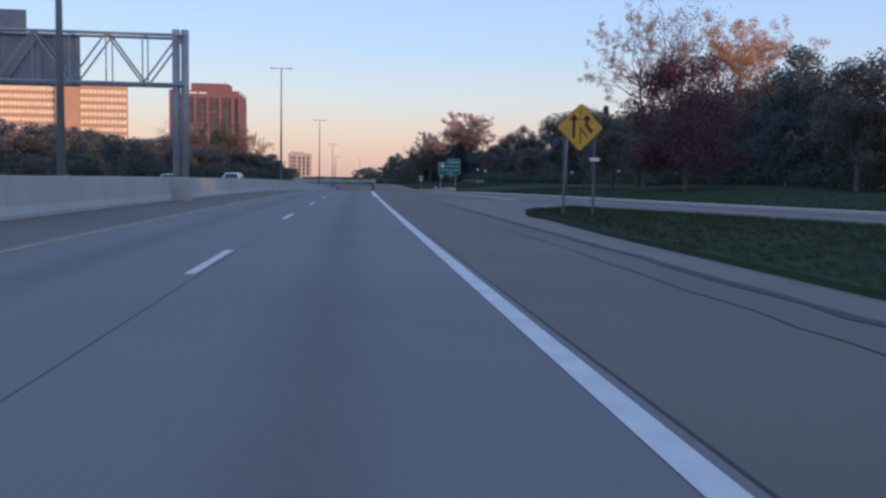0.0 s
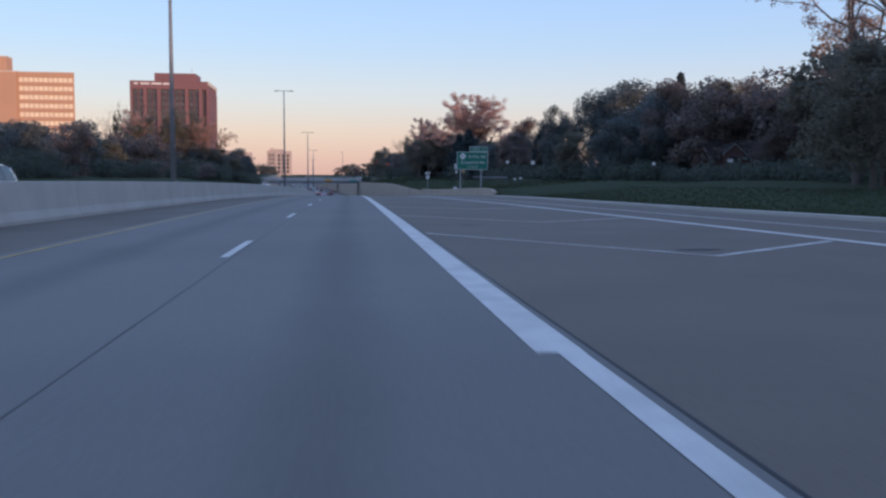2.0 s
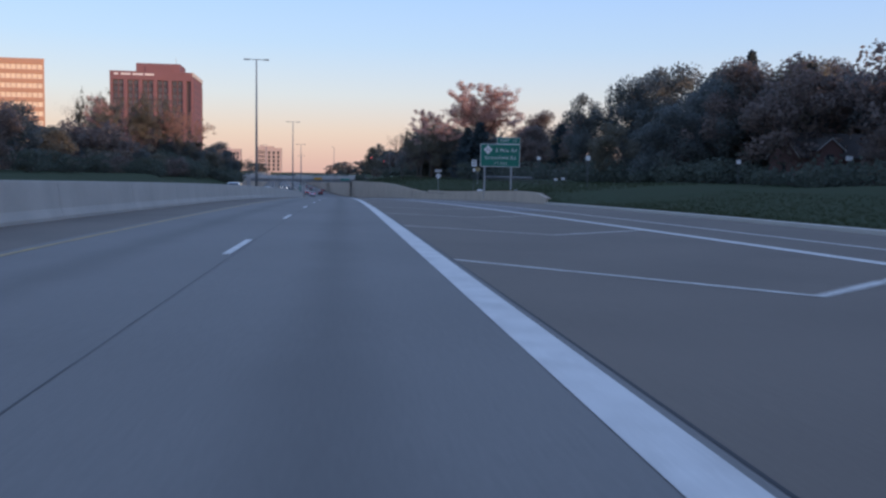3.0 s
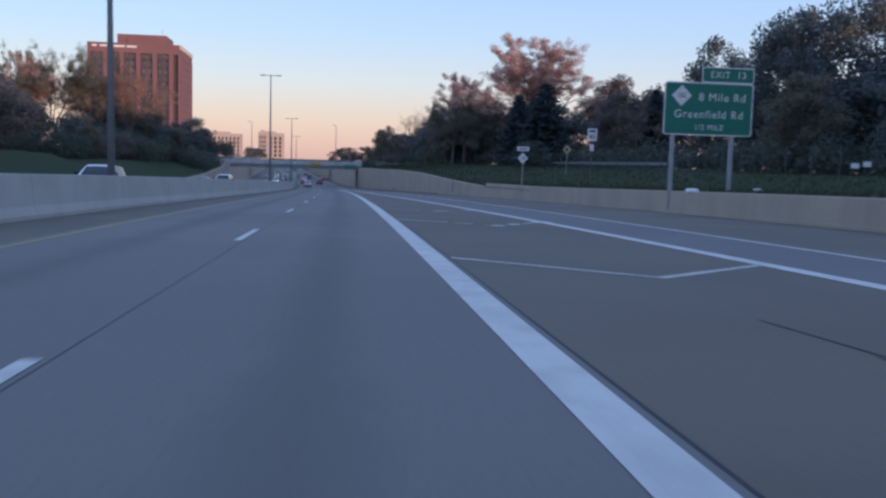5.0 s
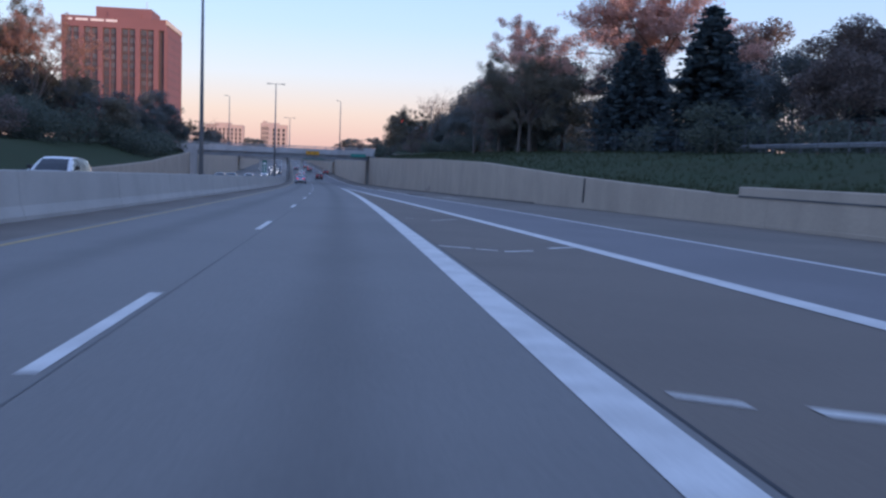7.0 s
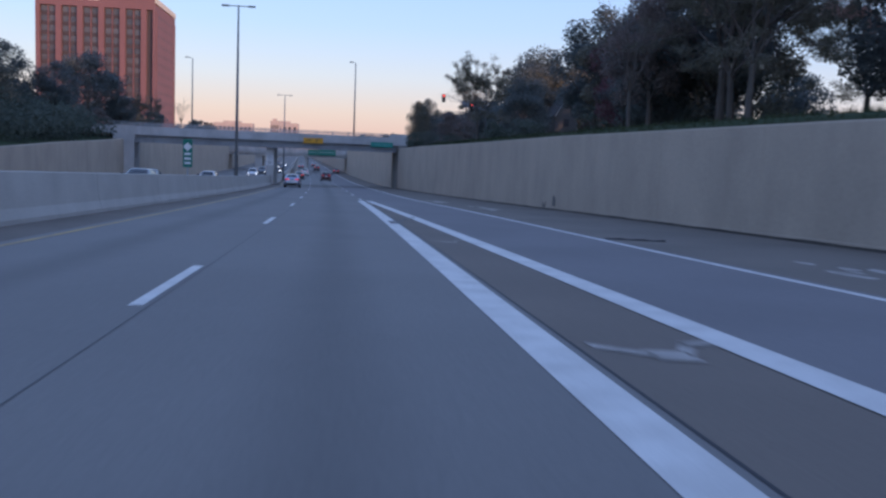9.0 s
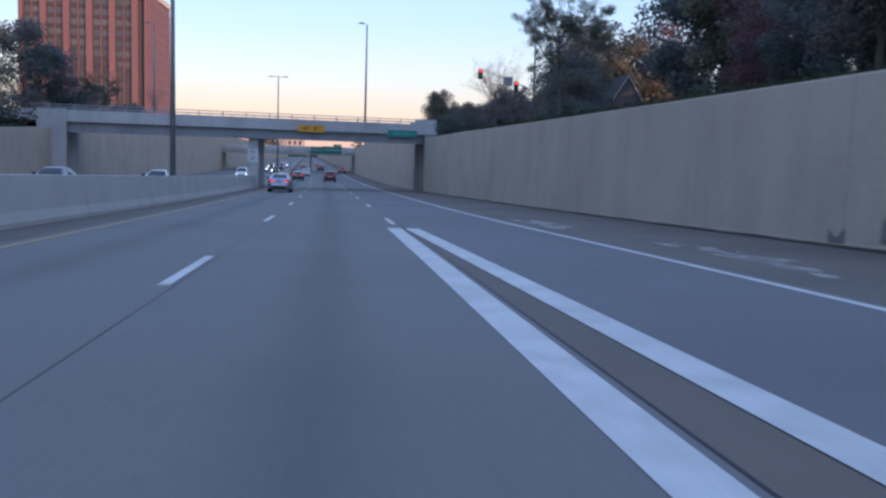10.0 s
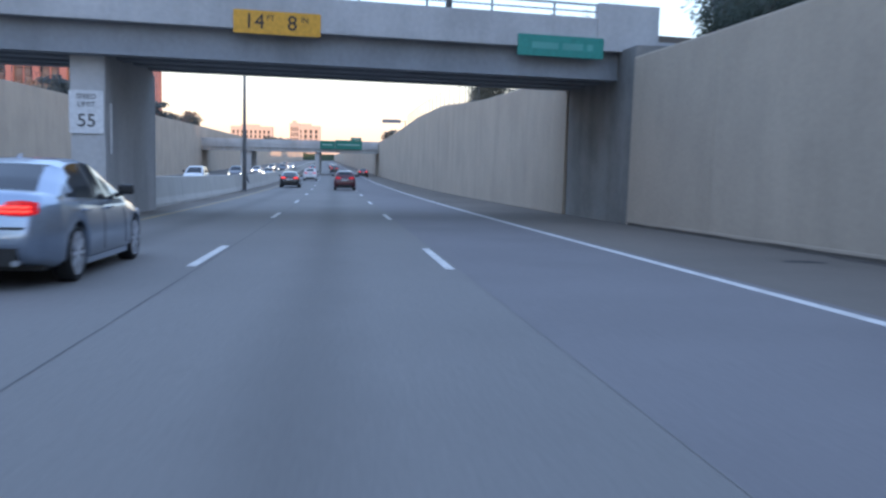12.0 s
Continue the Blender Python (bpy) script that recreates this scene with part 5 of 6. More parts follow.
# ---- trees ----
def leaf_cloud(vs, fs, ns, r, centre, radii, count, size):
    """Small leaf sprays spread through an ellipsoid, thicker towards its skin; ns gets their rounded normals."""
    for _ in range(count):
        d = Vector((r.gauss(0, 1), r.gauss(0, 1), r.gauss(0, 1)))
        d.normalize()
        k = r.random() ** 0.42
        p = Vector(centre) + Vector((d.x * radii[0], d.y * radii[1], d.z * radii[2])) * k
        a = Vector((r.gauss(0, 1), r.gauss(0, 1), r.gauss(0, 0.7))).normalized()
        b = a.orthogonal().normalized()
        b = Matrix.Rotation(r.uniform(0, 6.28), 3, a) @ b
        s = size * r.uniform(0.55, 1.3)
        i = len(vs)
        vs += [p - a * s, p + b * s * 0.5, p + a * s, p - b * s * 0.55]
        face = b.cross(a)
        out = Vector((d.x, d.y, d.z + 0.35)).normalized()
        if face.dot(out) < 0:
            face = -face
            fs.append((i, i + 3, i + 2, i + 1))
        else:
            fs.append((i, i + 1, i + 2, i + 3))
        ns += [(out + face * 0.6).normalized()] * 4


def foliage(name, vs, fs, ns, mat):
    """The mesh of a crown, shaded by the soft roundness of its clumps."""
    me = bpy.data.meshes.new(name)
    me.from_pydata([tuple(v) for v in vs], [], fs)
    me.polygons.foreach_set("use_smooth", [True] * len(fs))
    me.normals_split_custom_set_from_vertices([tuple(n) for n in ns])
    me.materials.append(mat)
    return me


def limb(bm, r, p, d, length, radius, levels, tips, spread=0.6, bend=0.25, n=5):
    """A bent tapering branch that forks; the ends of the finest ones go into tips."""
    q = p
    segs = 3
    rad = radius
    for k in range(segs):
        d = (d + Vector((r.gauss(0, bend), r.gauss(0, bend), r.gauss(0.05, bend * 0.6)))).normalized()
        nxt = q + d * (length / segs)
        r2 = radius * (1 - 0.45 * (k + 1) / segs)
        rod(bm, q, nxt, rad, r2, n, caps=False)
        if levels > 0 and k >= 1:
            for _ in range(1 if k == 1 else 2):
                side = Vector((r.gauss(0, 1), r.gauss(0, 1), r.gauss(0.25, 0.6))).normalized()
                nd = (d * (1 - spread) + side * spread).normalized()
                limb(bm, r, nxt, nd, length * r.uniform(0.55, 0.8), r2 * 0.68, levels - 1, tips, spread, bend, 4 if levels < 3 else 5)
        q, rad = nxt, r2
        if levels <= 1 and k >= 1 - levels:
            tips.append(q)


def make_tree(seed, height, width, kind, leaf_mat, leaves=3000, leaf=0.30, puff=1.6):
    """Trunk and crown of a tree of that height; kind is full, thin or spruce."""
    r = random.Random(seed)
    bm = bmesh.new()
    vs, fs, ns = [], [], []
    if kind == "spruce":
        rod(bm, (0, 0, -0.3), (0, 0, height * 0.97), height * 0.018, 0.03, 7)
        z = height * 0.06
        while z < height * 0.99:
            k = 1 - z / height
            rad = width / 2 * (k ** 0.72) * r.uniform(0.85, 1.1) + 0.1
            m = max(6, int(10 * k + 6))
            for i in range(m):
                a = 2 * math.pi * i / m + r.uniform(-0.3, 0.3)
                rr = rad * r.uniform(0.75, 1.1)
                tip = Vector((math.cos(a) * rr, math.sin(a) * rr, z - rr * 0.28))
                rod(bm, (0, 0, z), tip, 0.035, 0.01, 4, caps=False)
                leaf_cloud(vs, fs, ns, r, tip * 0.62 + Vector((0, 0, z)) * 0.38, (rr * 0.42 * abs(math.cos(a)) + 0.2, rr * 0.42 * abs(math.sin(a)) + 0.2, 0.28), int(14 + 34 * k), leaf)
            z += height * 0.035
    else:
        fork = height * (0.2 if kind == "full" else 0.36)
        lean = Vector((r.uniform(-0.05, 0.05), r.uniform(-0.05, 0.05), 1))
        rod(bm, (0, 0, -0.3), lean * fork, height * 0.024, height * 0.018, 9)
        tips = []
        deep = 3 if kind == "thin" else 2 if leaves > 9000 else 1 if leaves > 3000 else 0
        count = 4 if kind == "full" else 5
        for i in range(count):
            a = 2 * math.pi * i / count + r.uniform(-0.4, 0.4)
            d = Vector((math.cos(a) * width / height * 0.9, math.sin(a) * width / height * 0.9, r.uniform(0.75, 1.15))).normalized()
            limb(bm, r, lean * fork, d, height * (r.uniform(0.36, 0.46) if kind == "thin" else r.uniform(0.24, 0.32)), height * (0.011 if kind == "thin" else 0.0085), deep, tips, 0.55, 0.2)
        limb(bm, r, lean * fork, Vector((0, 0, 1)), height * (0.46 if kind == "thin" else 0.34), height * 0.010, deep, tips, 0.5, 0.12)
        if kind == "full":
            # crown of uneven clumps inside a loose envelope
            clumps = []
            for i in range(30):
                a, e = r.uniform(0, 6.28), r.uniform(-1.0, 1.0)
                rad = width / 2 * math.sqrt(max(0.08, 1 - e * e * 0.9 if e > 0 else 1 - e * e * 0.55)) * r.uniform(0.45, 0.9)
                clumps.append((Vector((math.cos(a) * rad, math.sin(a) * rad, height * 0.52 + e * height * 0.38)), width * r.uniform(0.13, 0.22)))
            for c, s in clumps:
                leaf_cloud(vs, fs, ns, r, c, (s, s, s * 0.75), int(leaves / 33 * r.uniform(0.7, 1.3)), leaf)
            for p in r.sample(tips, min(len(tips), 24)):
                if p.z < height * 0.93:
                    leaf_cloud(vs, fs, ns, r, p, (width * 0.1, width * 0.1, width * 0.08), int(leaves / 200), leaf)
        else:
            for p in tips:
                if r.random() < 0.9:
                    leaf_cloud(vs, fs, ns, r, p, (puff * r.uniform(0.6, 1.2), puff * r.uniform(0.6, 1.2), puff * r.uniform(0.5, 0.9)), max(2, int(leaves / max(1, len(tips)) * r.uniform(0.3, 1.6))), leaf)
    trunk = mesh_of("trunk", bm, M_BARK)
    return trunk, foliage("crown", vs, fs, ns, leaf_mat)


KINDS = {}
WORDS = {
    "green": ("tall leafy tree with dark green foliage", "tree"),
    "green_b": ("broad leafy tree with dark green foliage", "tree"),
    "olive": ("leafy tree with olive and yellowing foliage", "tree"),
    "brown": ("autumn tree with brown thinning foliage", "tree"),
    "red": ("broad tree with dark red foliage", "tree"),
    "rust": ("half-bare autumn tree with rust-coloured leaves", "tree"),
    "rust_b": ("tall thinning tree with pinkish rust leaves", "tree"),
    "pink": ("tall airy tree with pinkish autumn leaves", "tree"),
    "amber": ("tall spreading tree with glowing orange leaves", "tree"),
    "airy": ("tall open tree with olive leaves on dark limbs", "tree"),
    "bare": ("nearly bare tree with fine twigs", "tree"),
    "spruce": ("dark narrow spruce with hanging boughs", "conifer"),
    "wood_a": ("dark green woodland tree behind the verge", "tree"),
    "wood_b": ("olive woodland tree behind the verge", "tree"),
    "wood_c": ("brown autumn woodland tree behind the verge", "tree"),
    "back_a": ("far dark green woodland tree", "tree"),
    "back_b": ("far brown woodland tree", "tree"),
    "bush": ("low dense dark green bush", "bush"),
    "bush_b": ("low brownish autumn bush", "bush"),
}
SPEC = {
    "green": (11, 16, 11, "full", M_LEAF_GREEN, 13000, 0.20), "green_b": (12, 14, 13, "full", M_LEAF_GREEN, 13000, 0.21),
    "olive": (13, 13, 11, "full", M_LEAF_OLIVE, 12000, 0.19), "brown": (14, 14, 10, "full", M_LEAF_BROWN, 12000, 0.18),
    "red": (15, 14, 13, "full", M_LEAF_RED, 15000, 0.17), "rust": (31, 24, 12, "thin", M_LEAF_RUST, 24000, 0.14, 0.9), "amber": (29, 24, 14, "thin", M_LEAF_AMBER, 30000, 0.17, 1.2),
    "rust_b": (17, 24, 15, "thin", M_LEAF_RUST, 26000, 0.18, 1.2), "airy": (28, 22, 13, "thin", M_LEAF_OLIVE, 48000, 0.17, 1.35), "pink": (27, 24, 12, "thin", M_LEAF_PINK, 50000, 0.17, 1.25), "bare": (18, 20, 11, "thin", M_LEAF_BROWN, 2600, 0.16),
    "spruce": (19, 13, 6, "spruce", M_NEEDLE, 0, 0.26), "bush": (20, 3.2, 4.6, "full", M_LEAF_SHRUB, 2600, 0.12), "bush_b": (21, 3.6, 4.2, "full", M_LEAF_BROWN, 2400, 0.12),
    "wood_a": (22, 15, 13, "full", M_LEAF_GREEN, 6000, 0.33), "wood_b": (23, 14, 12, "full", M_LEAF_OLIVE, 6000, 0.31), "wood_c": (24, 15, 12, "full", M_LEAF_BROWN, 6000, 0.31),
    "back_a": (25, 15, 13, "full", M_LEAF_GREEN, 1500, 0.72), "back_b": (26, 15, 12, "full", M_LEAF_BROWN, 1500, 0.70),
}
for key, spec in SPEC.items():
    pair = make_tree(*spec)
    KINDS[key] = (pair, max(v.co.z for v in pair[1].vertices))


BACK = []


def grow(key, x, y, top, z=None, spread=1.0, seed=0):
    """Plants a tree so that its crown reaches the height top."""
    if z is None:
        dr, dl_ = x - xr(y) - edge_r(min(y, 880)), edge_l(min(y, 880)) - (x - xr(y))
        z = ground_right(max(dr, 0), min(y, 880)) if dr > dl_ else ground_left(max(dl_, 0), min(y, 880))
    (trunk, crown), h = KINDS[key]
    k = (top - z) / h
    if key.startswith("back"):
        turn = random.Random(seed * 31 + int(x * 7) + int(y * 13)).uniform(0, 6.28)
        BACK.append((key, Matrix.LocRotScale((x, y, z), Euler((0, 0, turn)), (k * spread, k * spread, k))))
        return None
    name = "spruce_tree" if key == "spruce" else "bush" if key.startswith("bush") else "tree"
    label, cat = WORDS[key]
    r = random.Random(seed * 31 + int(x * 7) + int(y * 13))
    t = new(name)
    tagged(t, label, cat)
    t.matrix_world = Matrix.LocRotScale((x, y, z), Euler((0, 0, r.uniform(0, 6.28))), (k * spread, k * spread, k))
    shared("trunk", trunk, t, (0, 0, 0))
    shared("crown", crown, t, (0, 0, 0))
    return t


# trees that stand out beside the ramp
for key, x, y, top, spread in (
    ("rust", 43.3, 114, 30, 0.85), ("bare", 45.5, 109, 30, 0.75), ("amber", 61, 126, 29.5, 0.95), ("bare", 57, 118, 24, 0.8),
    ("red", 33.8, 74, 14.3, 1.05), ("olive", 33, 96, 9.5, 1.0), ("brown", 44, 92, 12, 1.0), ("olive", 39, 104, 10, 1.1), ("green", 52, 84, 17, 1.0), ("brown", 47, 66, 13, 1.0), ("olive", 54, 68, 15, 1.1),
    ("green_b", 60, 100, 14, 1.2), ("brown", 66, 78, 17, 1.0), ("green", 70, 60, 16, 1.0), ("olive", 52, 48, 14, 1.0), ("green", 62, 40, 17, 1.0), ("brown", 58, 20, 16, 1.0), ("olive", 56, 130, 12, 1.1),
    ("brown", 59, 192, 17.8, 0.9), ("olive", 65.6, 191, 18.2, 0.8), ("brown", 73, 193, 18.7, 0.8), ("green", 80, 189, 18.7, 0.9), ("spruce", 61, 195, 19.3, 0.8), ("brown", 57, 300, 18.2, 0.9), ("brown", 63, 167, 7.5, 0.9), ("green", 66, 140, 14, 1.1), ("brown", 75.5, 196, 17.5, 1.0), ("green_b", 84, 190, 18.5, 1.0),
    ("green", 71, 260, 25, 0.75), ("green", 51.2, 240, 17.2, 0.72), ("green_b", 58.5, 238, 20.5, 0.62), ("brown", 52, 246, 14, 0.8), ("green_b", 66, 233, 22.5, 0.85), ("green_b", 29, 320, 7, 1.0), ("green", 31, 331, 8.5, 0.9), ("green", 64, 212, 19.5, 1.0), ("spruce", 66.5, 189, 17.2, 1.1), ("green_b", 52, 200, 12, 1.1), ("green", 60, 193, 17.8, 0.85), ("olive", 48, 214, 10, 1.0),
    ("spruce", 35, 264, 12.5, 1.75), ("spruce", 36.2, 287.6, 12.6, 1.6), ("spruce", 39.5, 290, 12.4, 1.5), ("green_b", 51, 280, 12, 0.9), ("green_b", 45, 310, 15, 0.8), ("green", 41, 304, 13, 1.0), ("bush", 30.5, 252, 3.8, 1.2), ("spruce", 55, 272, 13, 1.3), ("pink", 43, 300, 25.2, 1.25), ("pink", 41, 302, 21.5, 1.1), ("pink", 30.5, 311, 18.3, 1.05), ("green", 33, 318, 13, 1.1), ("olive", 35, 345, 14, 1.0),
    ("brown", 46, 262, 12, 1.1), ("green", 40, 272, 10, 1.2), ("brown", 55, 300, 15, 1.0), ("airy", 47, 320, 15, 1.1), ("brown", 60, 285, 14.2, 1.0),
    ("bare", 36, 477, 22, 0.8), ("green", 31, 542, 17, 0.8), ("bare", 46, 545, 27, 0.9), ("olive", 26.5, 509, 14, 0.7), ("brown", 34, 500, 11, 1.0), ("rust", 43, 520, 16, 0.9), ("green", 40, 490, 12, 1.0), ("brown", 52, 560, 17, 1.0), ("green", 36, 580, 16, 1.0),
    ("airy", 16.2, 330, 7.2, 1.0), ("airy", 26, 297, 13.0, 1.0), ("airy", 30, 308, 14.5, 1.1), ("olive", 38, 322, 15, 0.9), ("brown", 27.5, 317, 11.5, 0.9), ("red", 33, 336, 11.0, 0.9), ("green", 32, 326, 14, 0.9), ("green", 33.8, 354, 16, 0.95), ("brown", 36, 342, 14, 0.9), ("green_b", 39, 360, 14, 0.9),
    ("bare", 22, 305, 9, 0.8), ("rust", 33, 402, 9.5, 0.8), ("bush", 13.2, 360, 0.7, 0.9), ("bush", 14.4, 358.4, 0.8, 1.0), ("bush", 13.0, 362, 0.6, 0.8), ("green_b", 33.5, 394, 11.5, 0.9), ("bush", 27, 383, 2.4, 1.2), ("bush", 31, 382, 4, 1.5), ("green_b", 40, 413, 19, 0.8), ("green", 52, 381, 13, 1.0), ("red", 50, 413, 19, 0.9), ("green_b", 36.5, 408, 15.5, 0.8), ("green", 54, 386, 13, 1.0), ("bush_b", 19, 358, 2.6, 1.0), ("bush", 21, 350, 2.0, 1.0),
):
    grow(key, x, y, top, spread=spread)

# woodland behind them, closing the view
r = random.Random(42)
for i, y in enumerate(stations(-70, 600, 11)):
    u = (60 if y < 180 else 52 if y < 260 else 44 if y < 380 else 40) + (10 if y < 60 else 0)
    if not 366 < y < 405 and not 286 < y < 346:
        grow(r.choice(("wood_a", "wood_b", "wood_c", "wood_a")), xr(y) + u + r.uniform(4, 16), y + r.uniform(-4, 4), r.uniform(16.5, 19.5) if 110 < y < 215 else r.uniform(11, 13) if 215 <= y < 260 else r.uniform(10.5, 15.5) * (0.6 if 318 < y < 366 else 1), spread=r.uniform(0.9, 1.2), seed=i)
        grow(r.choice(("back_a", "back_b", "back_a")), xr(y) + u + r.uniform(20, 40), y + r.uniform(-4, 4), r.uniform(13, 17.5) * (0.55 if 318 < y < 366 else 1), spread=r.uniform(0.9, 1.2), seed=i + 100)
    if (70 < y < 300) or y > 420:
        grow(r.choice(("bush", "bush_b", "bush")), xr(y) + u - r.uniform(0, 5), y + r.uniform(-4, 4), ground_right(30, min(y, 880)) + r.uniform(2.2, 4.5), seed=i + 200, spread=1.4)
# Hidden rows added behind the wood to keep low sun off the barrier.
for i, y in enumerate(stations(-70, 140, 9)):
    grow("back_a", 90 + r.uniform(0, 6), y, 14, seed=i + 250, spread=1.2)
    grow("back_b", 104 + r.uniform(0, 6), y + 4, 15, seed=i + 270, spread=1.3)
# Unseen row added to block sun from the wall past the overpass.
for i, y in enumerate(stations(180, 290, 7)):
    grow("back_a", 104 + r.uniform(0, 12), y, r.uniform(17, 20), seed=i + 400, spread=1.2)
# Unseen trees behind the start, added to close the place and shade the road.
for i, y in enumerate(stations(-330, -64, 9)):
    for x in (40, 72, 98):
        grow(r.choice(("back_a", "back_b", "back_a")), x + r.uniform(0, 20), y, r.uniform(15, 20), seed=i + 300)

# left side: tall autumn trees, dark hedge-like masses, shrubs on the bank
for key, x, y, top, spread in (
    ("airy", -50, 320, 22.5, 0.85), ("airy", -43, 324, 22.5, 0.75), ("rust_b", -37, 324, 19, 0.8), ("airy", -35, 330, 13, 0.8), ("pink", -56, 326, 20.5, 0.8), ("airy", -61, 332, 23.5, 0.5), ("rust_b", -60, 342, 21, 0.8), ("brown", -47, 338, 17, 1.0), ("bare", -72, 372, 26, 0.9), ("rust", -42, 352, 16, 0.9), ("green", -56, 318, 13, 1.1), ("green_b", -64, 330, 13, 1.1),
    ("green_b", -37, 345, 10.2, 1.2), ("green", -32, 352, 8.4, 1.2), ("olive", -30, 338, 6.6, 1.2), ("green", -28.5, 356, 6.8, 1.1), ("green", -42, 340, 12, 1.1), ("green_b", -35, 332, 7.5, 1.2), ("red", -33, 330, 4.4, 1.2), ("green_b", -40, 330, 8.5, 1.2), ("green", -46, 318, 5.5, 1.0),
    ("green_b", -32.5, 385, 11.2, 1.0), ("green", -27.5, 384, 6.0, 1.0), ("bush_b", -30, 379, 2.6, 1.3), ("airy", -24.3, 386, 5.6, 0.9), ("bare", -25.5, 420, 7, 0.7), ("rust", -38, 392, 5.5, 1.1),
    ("green", -42, 300, 6.5, 1.2), ("olive", -36, 288, 5.0, 1.2), ("green", -52, 290, 9, 1.2), ("green_b", -62, 296, 11, 1.1),
):
    grow(key, x, y, top, spread=spread)
for i, y in enumerate(stations(60, 310, 10)):
    grow(r.choice(("wood_a", "wood_b", "wood_c", "wood_a")), xr(y) - r.uniform(44, 62), y + r.uniform(-4, 4), r.uniform(7.5, 11.5) - (3 if y < 130 else 0), spread=r.uniform(0.95, 1.25), seed=i + 500)
    grow(r.choice(("back_a", "back_b", "back_a")), xr(y) - r.uniform(66, 95), y + r.uniform(-4, 4), r.uniform(9, 13.5), spread=r.uniform(1, 1.3), seed=i + 600)
    grow(r.choice(("bush", "bush_b", "bush")), xr(y) - r.uniform(36, 42), y + r.uniform(-4, 4), r.uniform(2.5, 4.5), seed=i + 700, spread=1.4)
for i in range(34):
    y = r.uniform(410, 640)
    grow(r.choice(("back_a", "back_b", "back_a")), xr(y) - r.uniform(34, 110), y, r.uniform(4, 8.5), seed=i + 800, spread=1.2)
for i in range(40):
    y = r.uniform(650, 1080)
    x = xr(y) + r.choice((-1, 1)) * r.uniform(28, 130)
    grow(r.choice(("back_a", "back_b", "back_a")), x, y, r.uniform(6, 12), z=-1.5, seed=i + 900, spread=1.3)


# the farthest trees, too many to tell apart, and the unseen sun-blocking rows, as one wood
vs, fs, slots = [], [], []
mats = [M_BARK, M_LEAF_GREEN, M_LEAF_BROWN]
for key, m in BACK:
    for me, slot in zip(KINDS[key][0], (0, 1 if key == "back_a" else 2)):
        co = np.empty(len(me.vertices) * 3)
        me.vertices.foreach_get("co", co)
        a = np.array(m)
        first = len(vs)
        vs += (co.reshape(-1, 3) @ a[:3, :3].T + a[:3, 3]).tolist()
        for p in me.polygons:
            fs.append([first + i for i in p.vertices])
            slots.append(slot)
me = bpy.data.meshes.new("far_woodland")
me.from_pydata(vs, [], fs)
for m in mats:
    me.materials.append(m)
me.polygons.foreach_set("material_index", slots)
tagged(new("far_woodland", me), "far mixed woodland in green and brown autumn leaf, with unseen sun-blocking rows", "woodland", kind="stuff")


# scrub that fills the woodland's edge down to the ground
def scrub(name, spots, seed, mat, label, leaf=0.29, count=120):
    rr = random.Random(seed)
    vs, fs, ns = [], [], []
    for x, y, z, h in spots:
        leaf_cloud(vs, fs, ns, rr, (x, y, z + h * 0.5), (2.2, 2.2, h * 0.55), count, leaf)
    tagged(new(name, foliage(name, vs, fs, ns, mat)), label, "undergrowth", kind="stuff")


spots = []
for y in np.arange(-60, 600, 2.2):
    u = (62 if y < 180 else 54 if y < 260 else 46 if y < 380 else 42) + (8 if y < 60 else 0)
    if not 368 < y < 400 and not 284 < y < 350:
        x = xr(y) + u + r.uniform(-4, 6)
        spots.append((x, y, ground_right(40, y), r.uniform(2.5, 5.5)))
for y in np.arange(40, 178, 1.3):
    x = xr(y) + float(np.interp(y, (40, 100, 178), (58, 44, 50))) + r.uniform(-3, 5)
    spots.append((x, y, ground_right(30, y) - 0.2, r.uniform(1.6, 3.2)))
for y in np.arange(178, 345, 0.9):
    x = xr(y) + float(np.interp(y, (178, 230, 260, 345), (46, 40, 34, 30))) + r.uniform(-2, 7)
    if not 284 < y < 322:
        spots.append((x, y, ground_right(24, y) - 0.3, r.uniform(2.0, 4.2)))
scrub("undergrowth", spots, 8, M_LEAF_SHRUB, "dark undergrowth filling the edge of the wood")
spots = []
for y in np.arange(-60, 345, 2.4):
    x = xr(y) - 58 + r.uniform(-6, 8)
    spots.append((x, y, ground_left(30, y), r.uniform(2.5, 5.0)))
scrub("undergrowth", spots, 9, M_LEAF_BROWN, "brownish undergrowth beyond the far carriageway")
spots = []
for y in np.arange(300, 362, 0.7):
    near = 1.8 if y > 326 else 9.0
    d = near + 12 * r.random() ** 1.3
    spots.append((xr(y) + edge_l(y) - d, y, ground_left(d, y) - 0.2, r.uniform(1.6, 3.0) + 0.25 * d))
scrub("undergrowth", spots, 10, M_LEAF_SHRUB, "dense dark green shrubs above the far wall", 0.2, 330)

# ---- cars ----
def arch_floor(y, axles, radius, low):
    z = low
    for a in axles:
        if abs(y - a) < radius:
            z = max(z, 0.33 + math.sqrt(radius * radius - (y - a) ** 2))
    return z


def loft(bm, rings, close=True):
    rows = [[bm.verts.new(p) for p in ring] for ring in rings]
    n = len(rows[0])
    for a, b in zip(rows, rows[1:]):
        for i in range(n):
            j = (i + 1) % n
            bm.faces.new((a[i], a[j], b[j], b[i]))
    if close:
        bm.faces.new(rows[0][::-1])
        bm.faces.new(rows[-1])
    bmesh.ops.recalc_face_normals(bm, faces=bm.faces[:])
    return bm


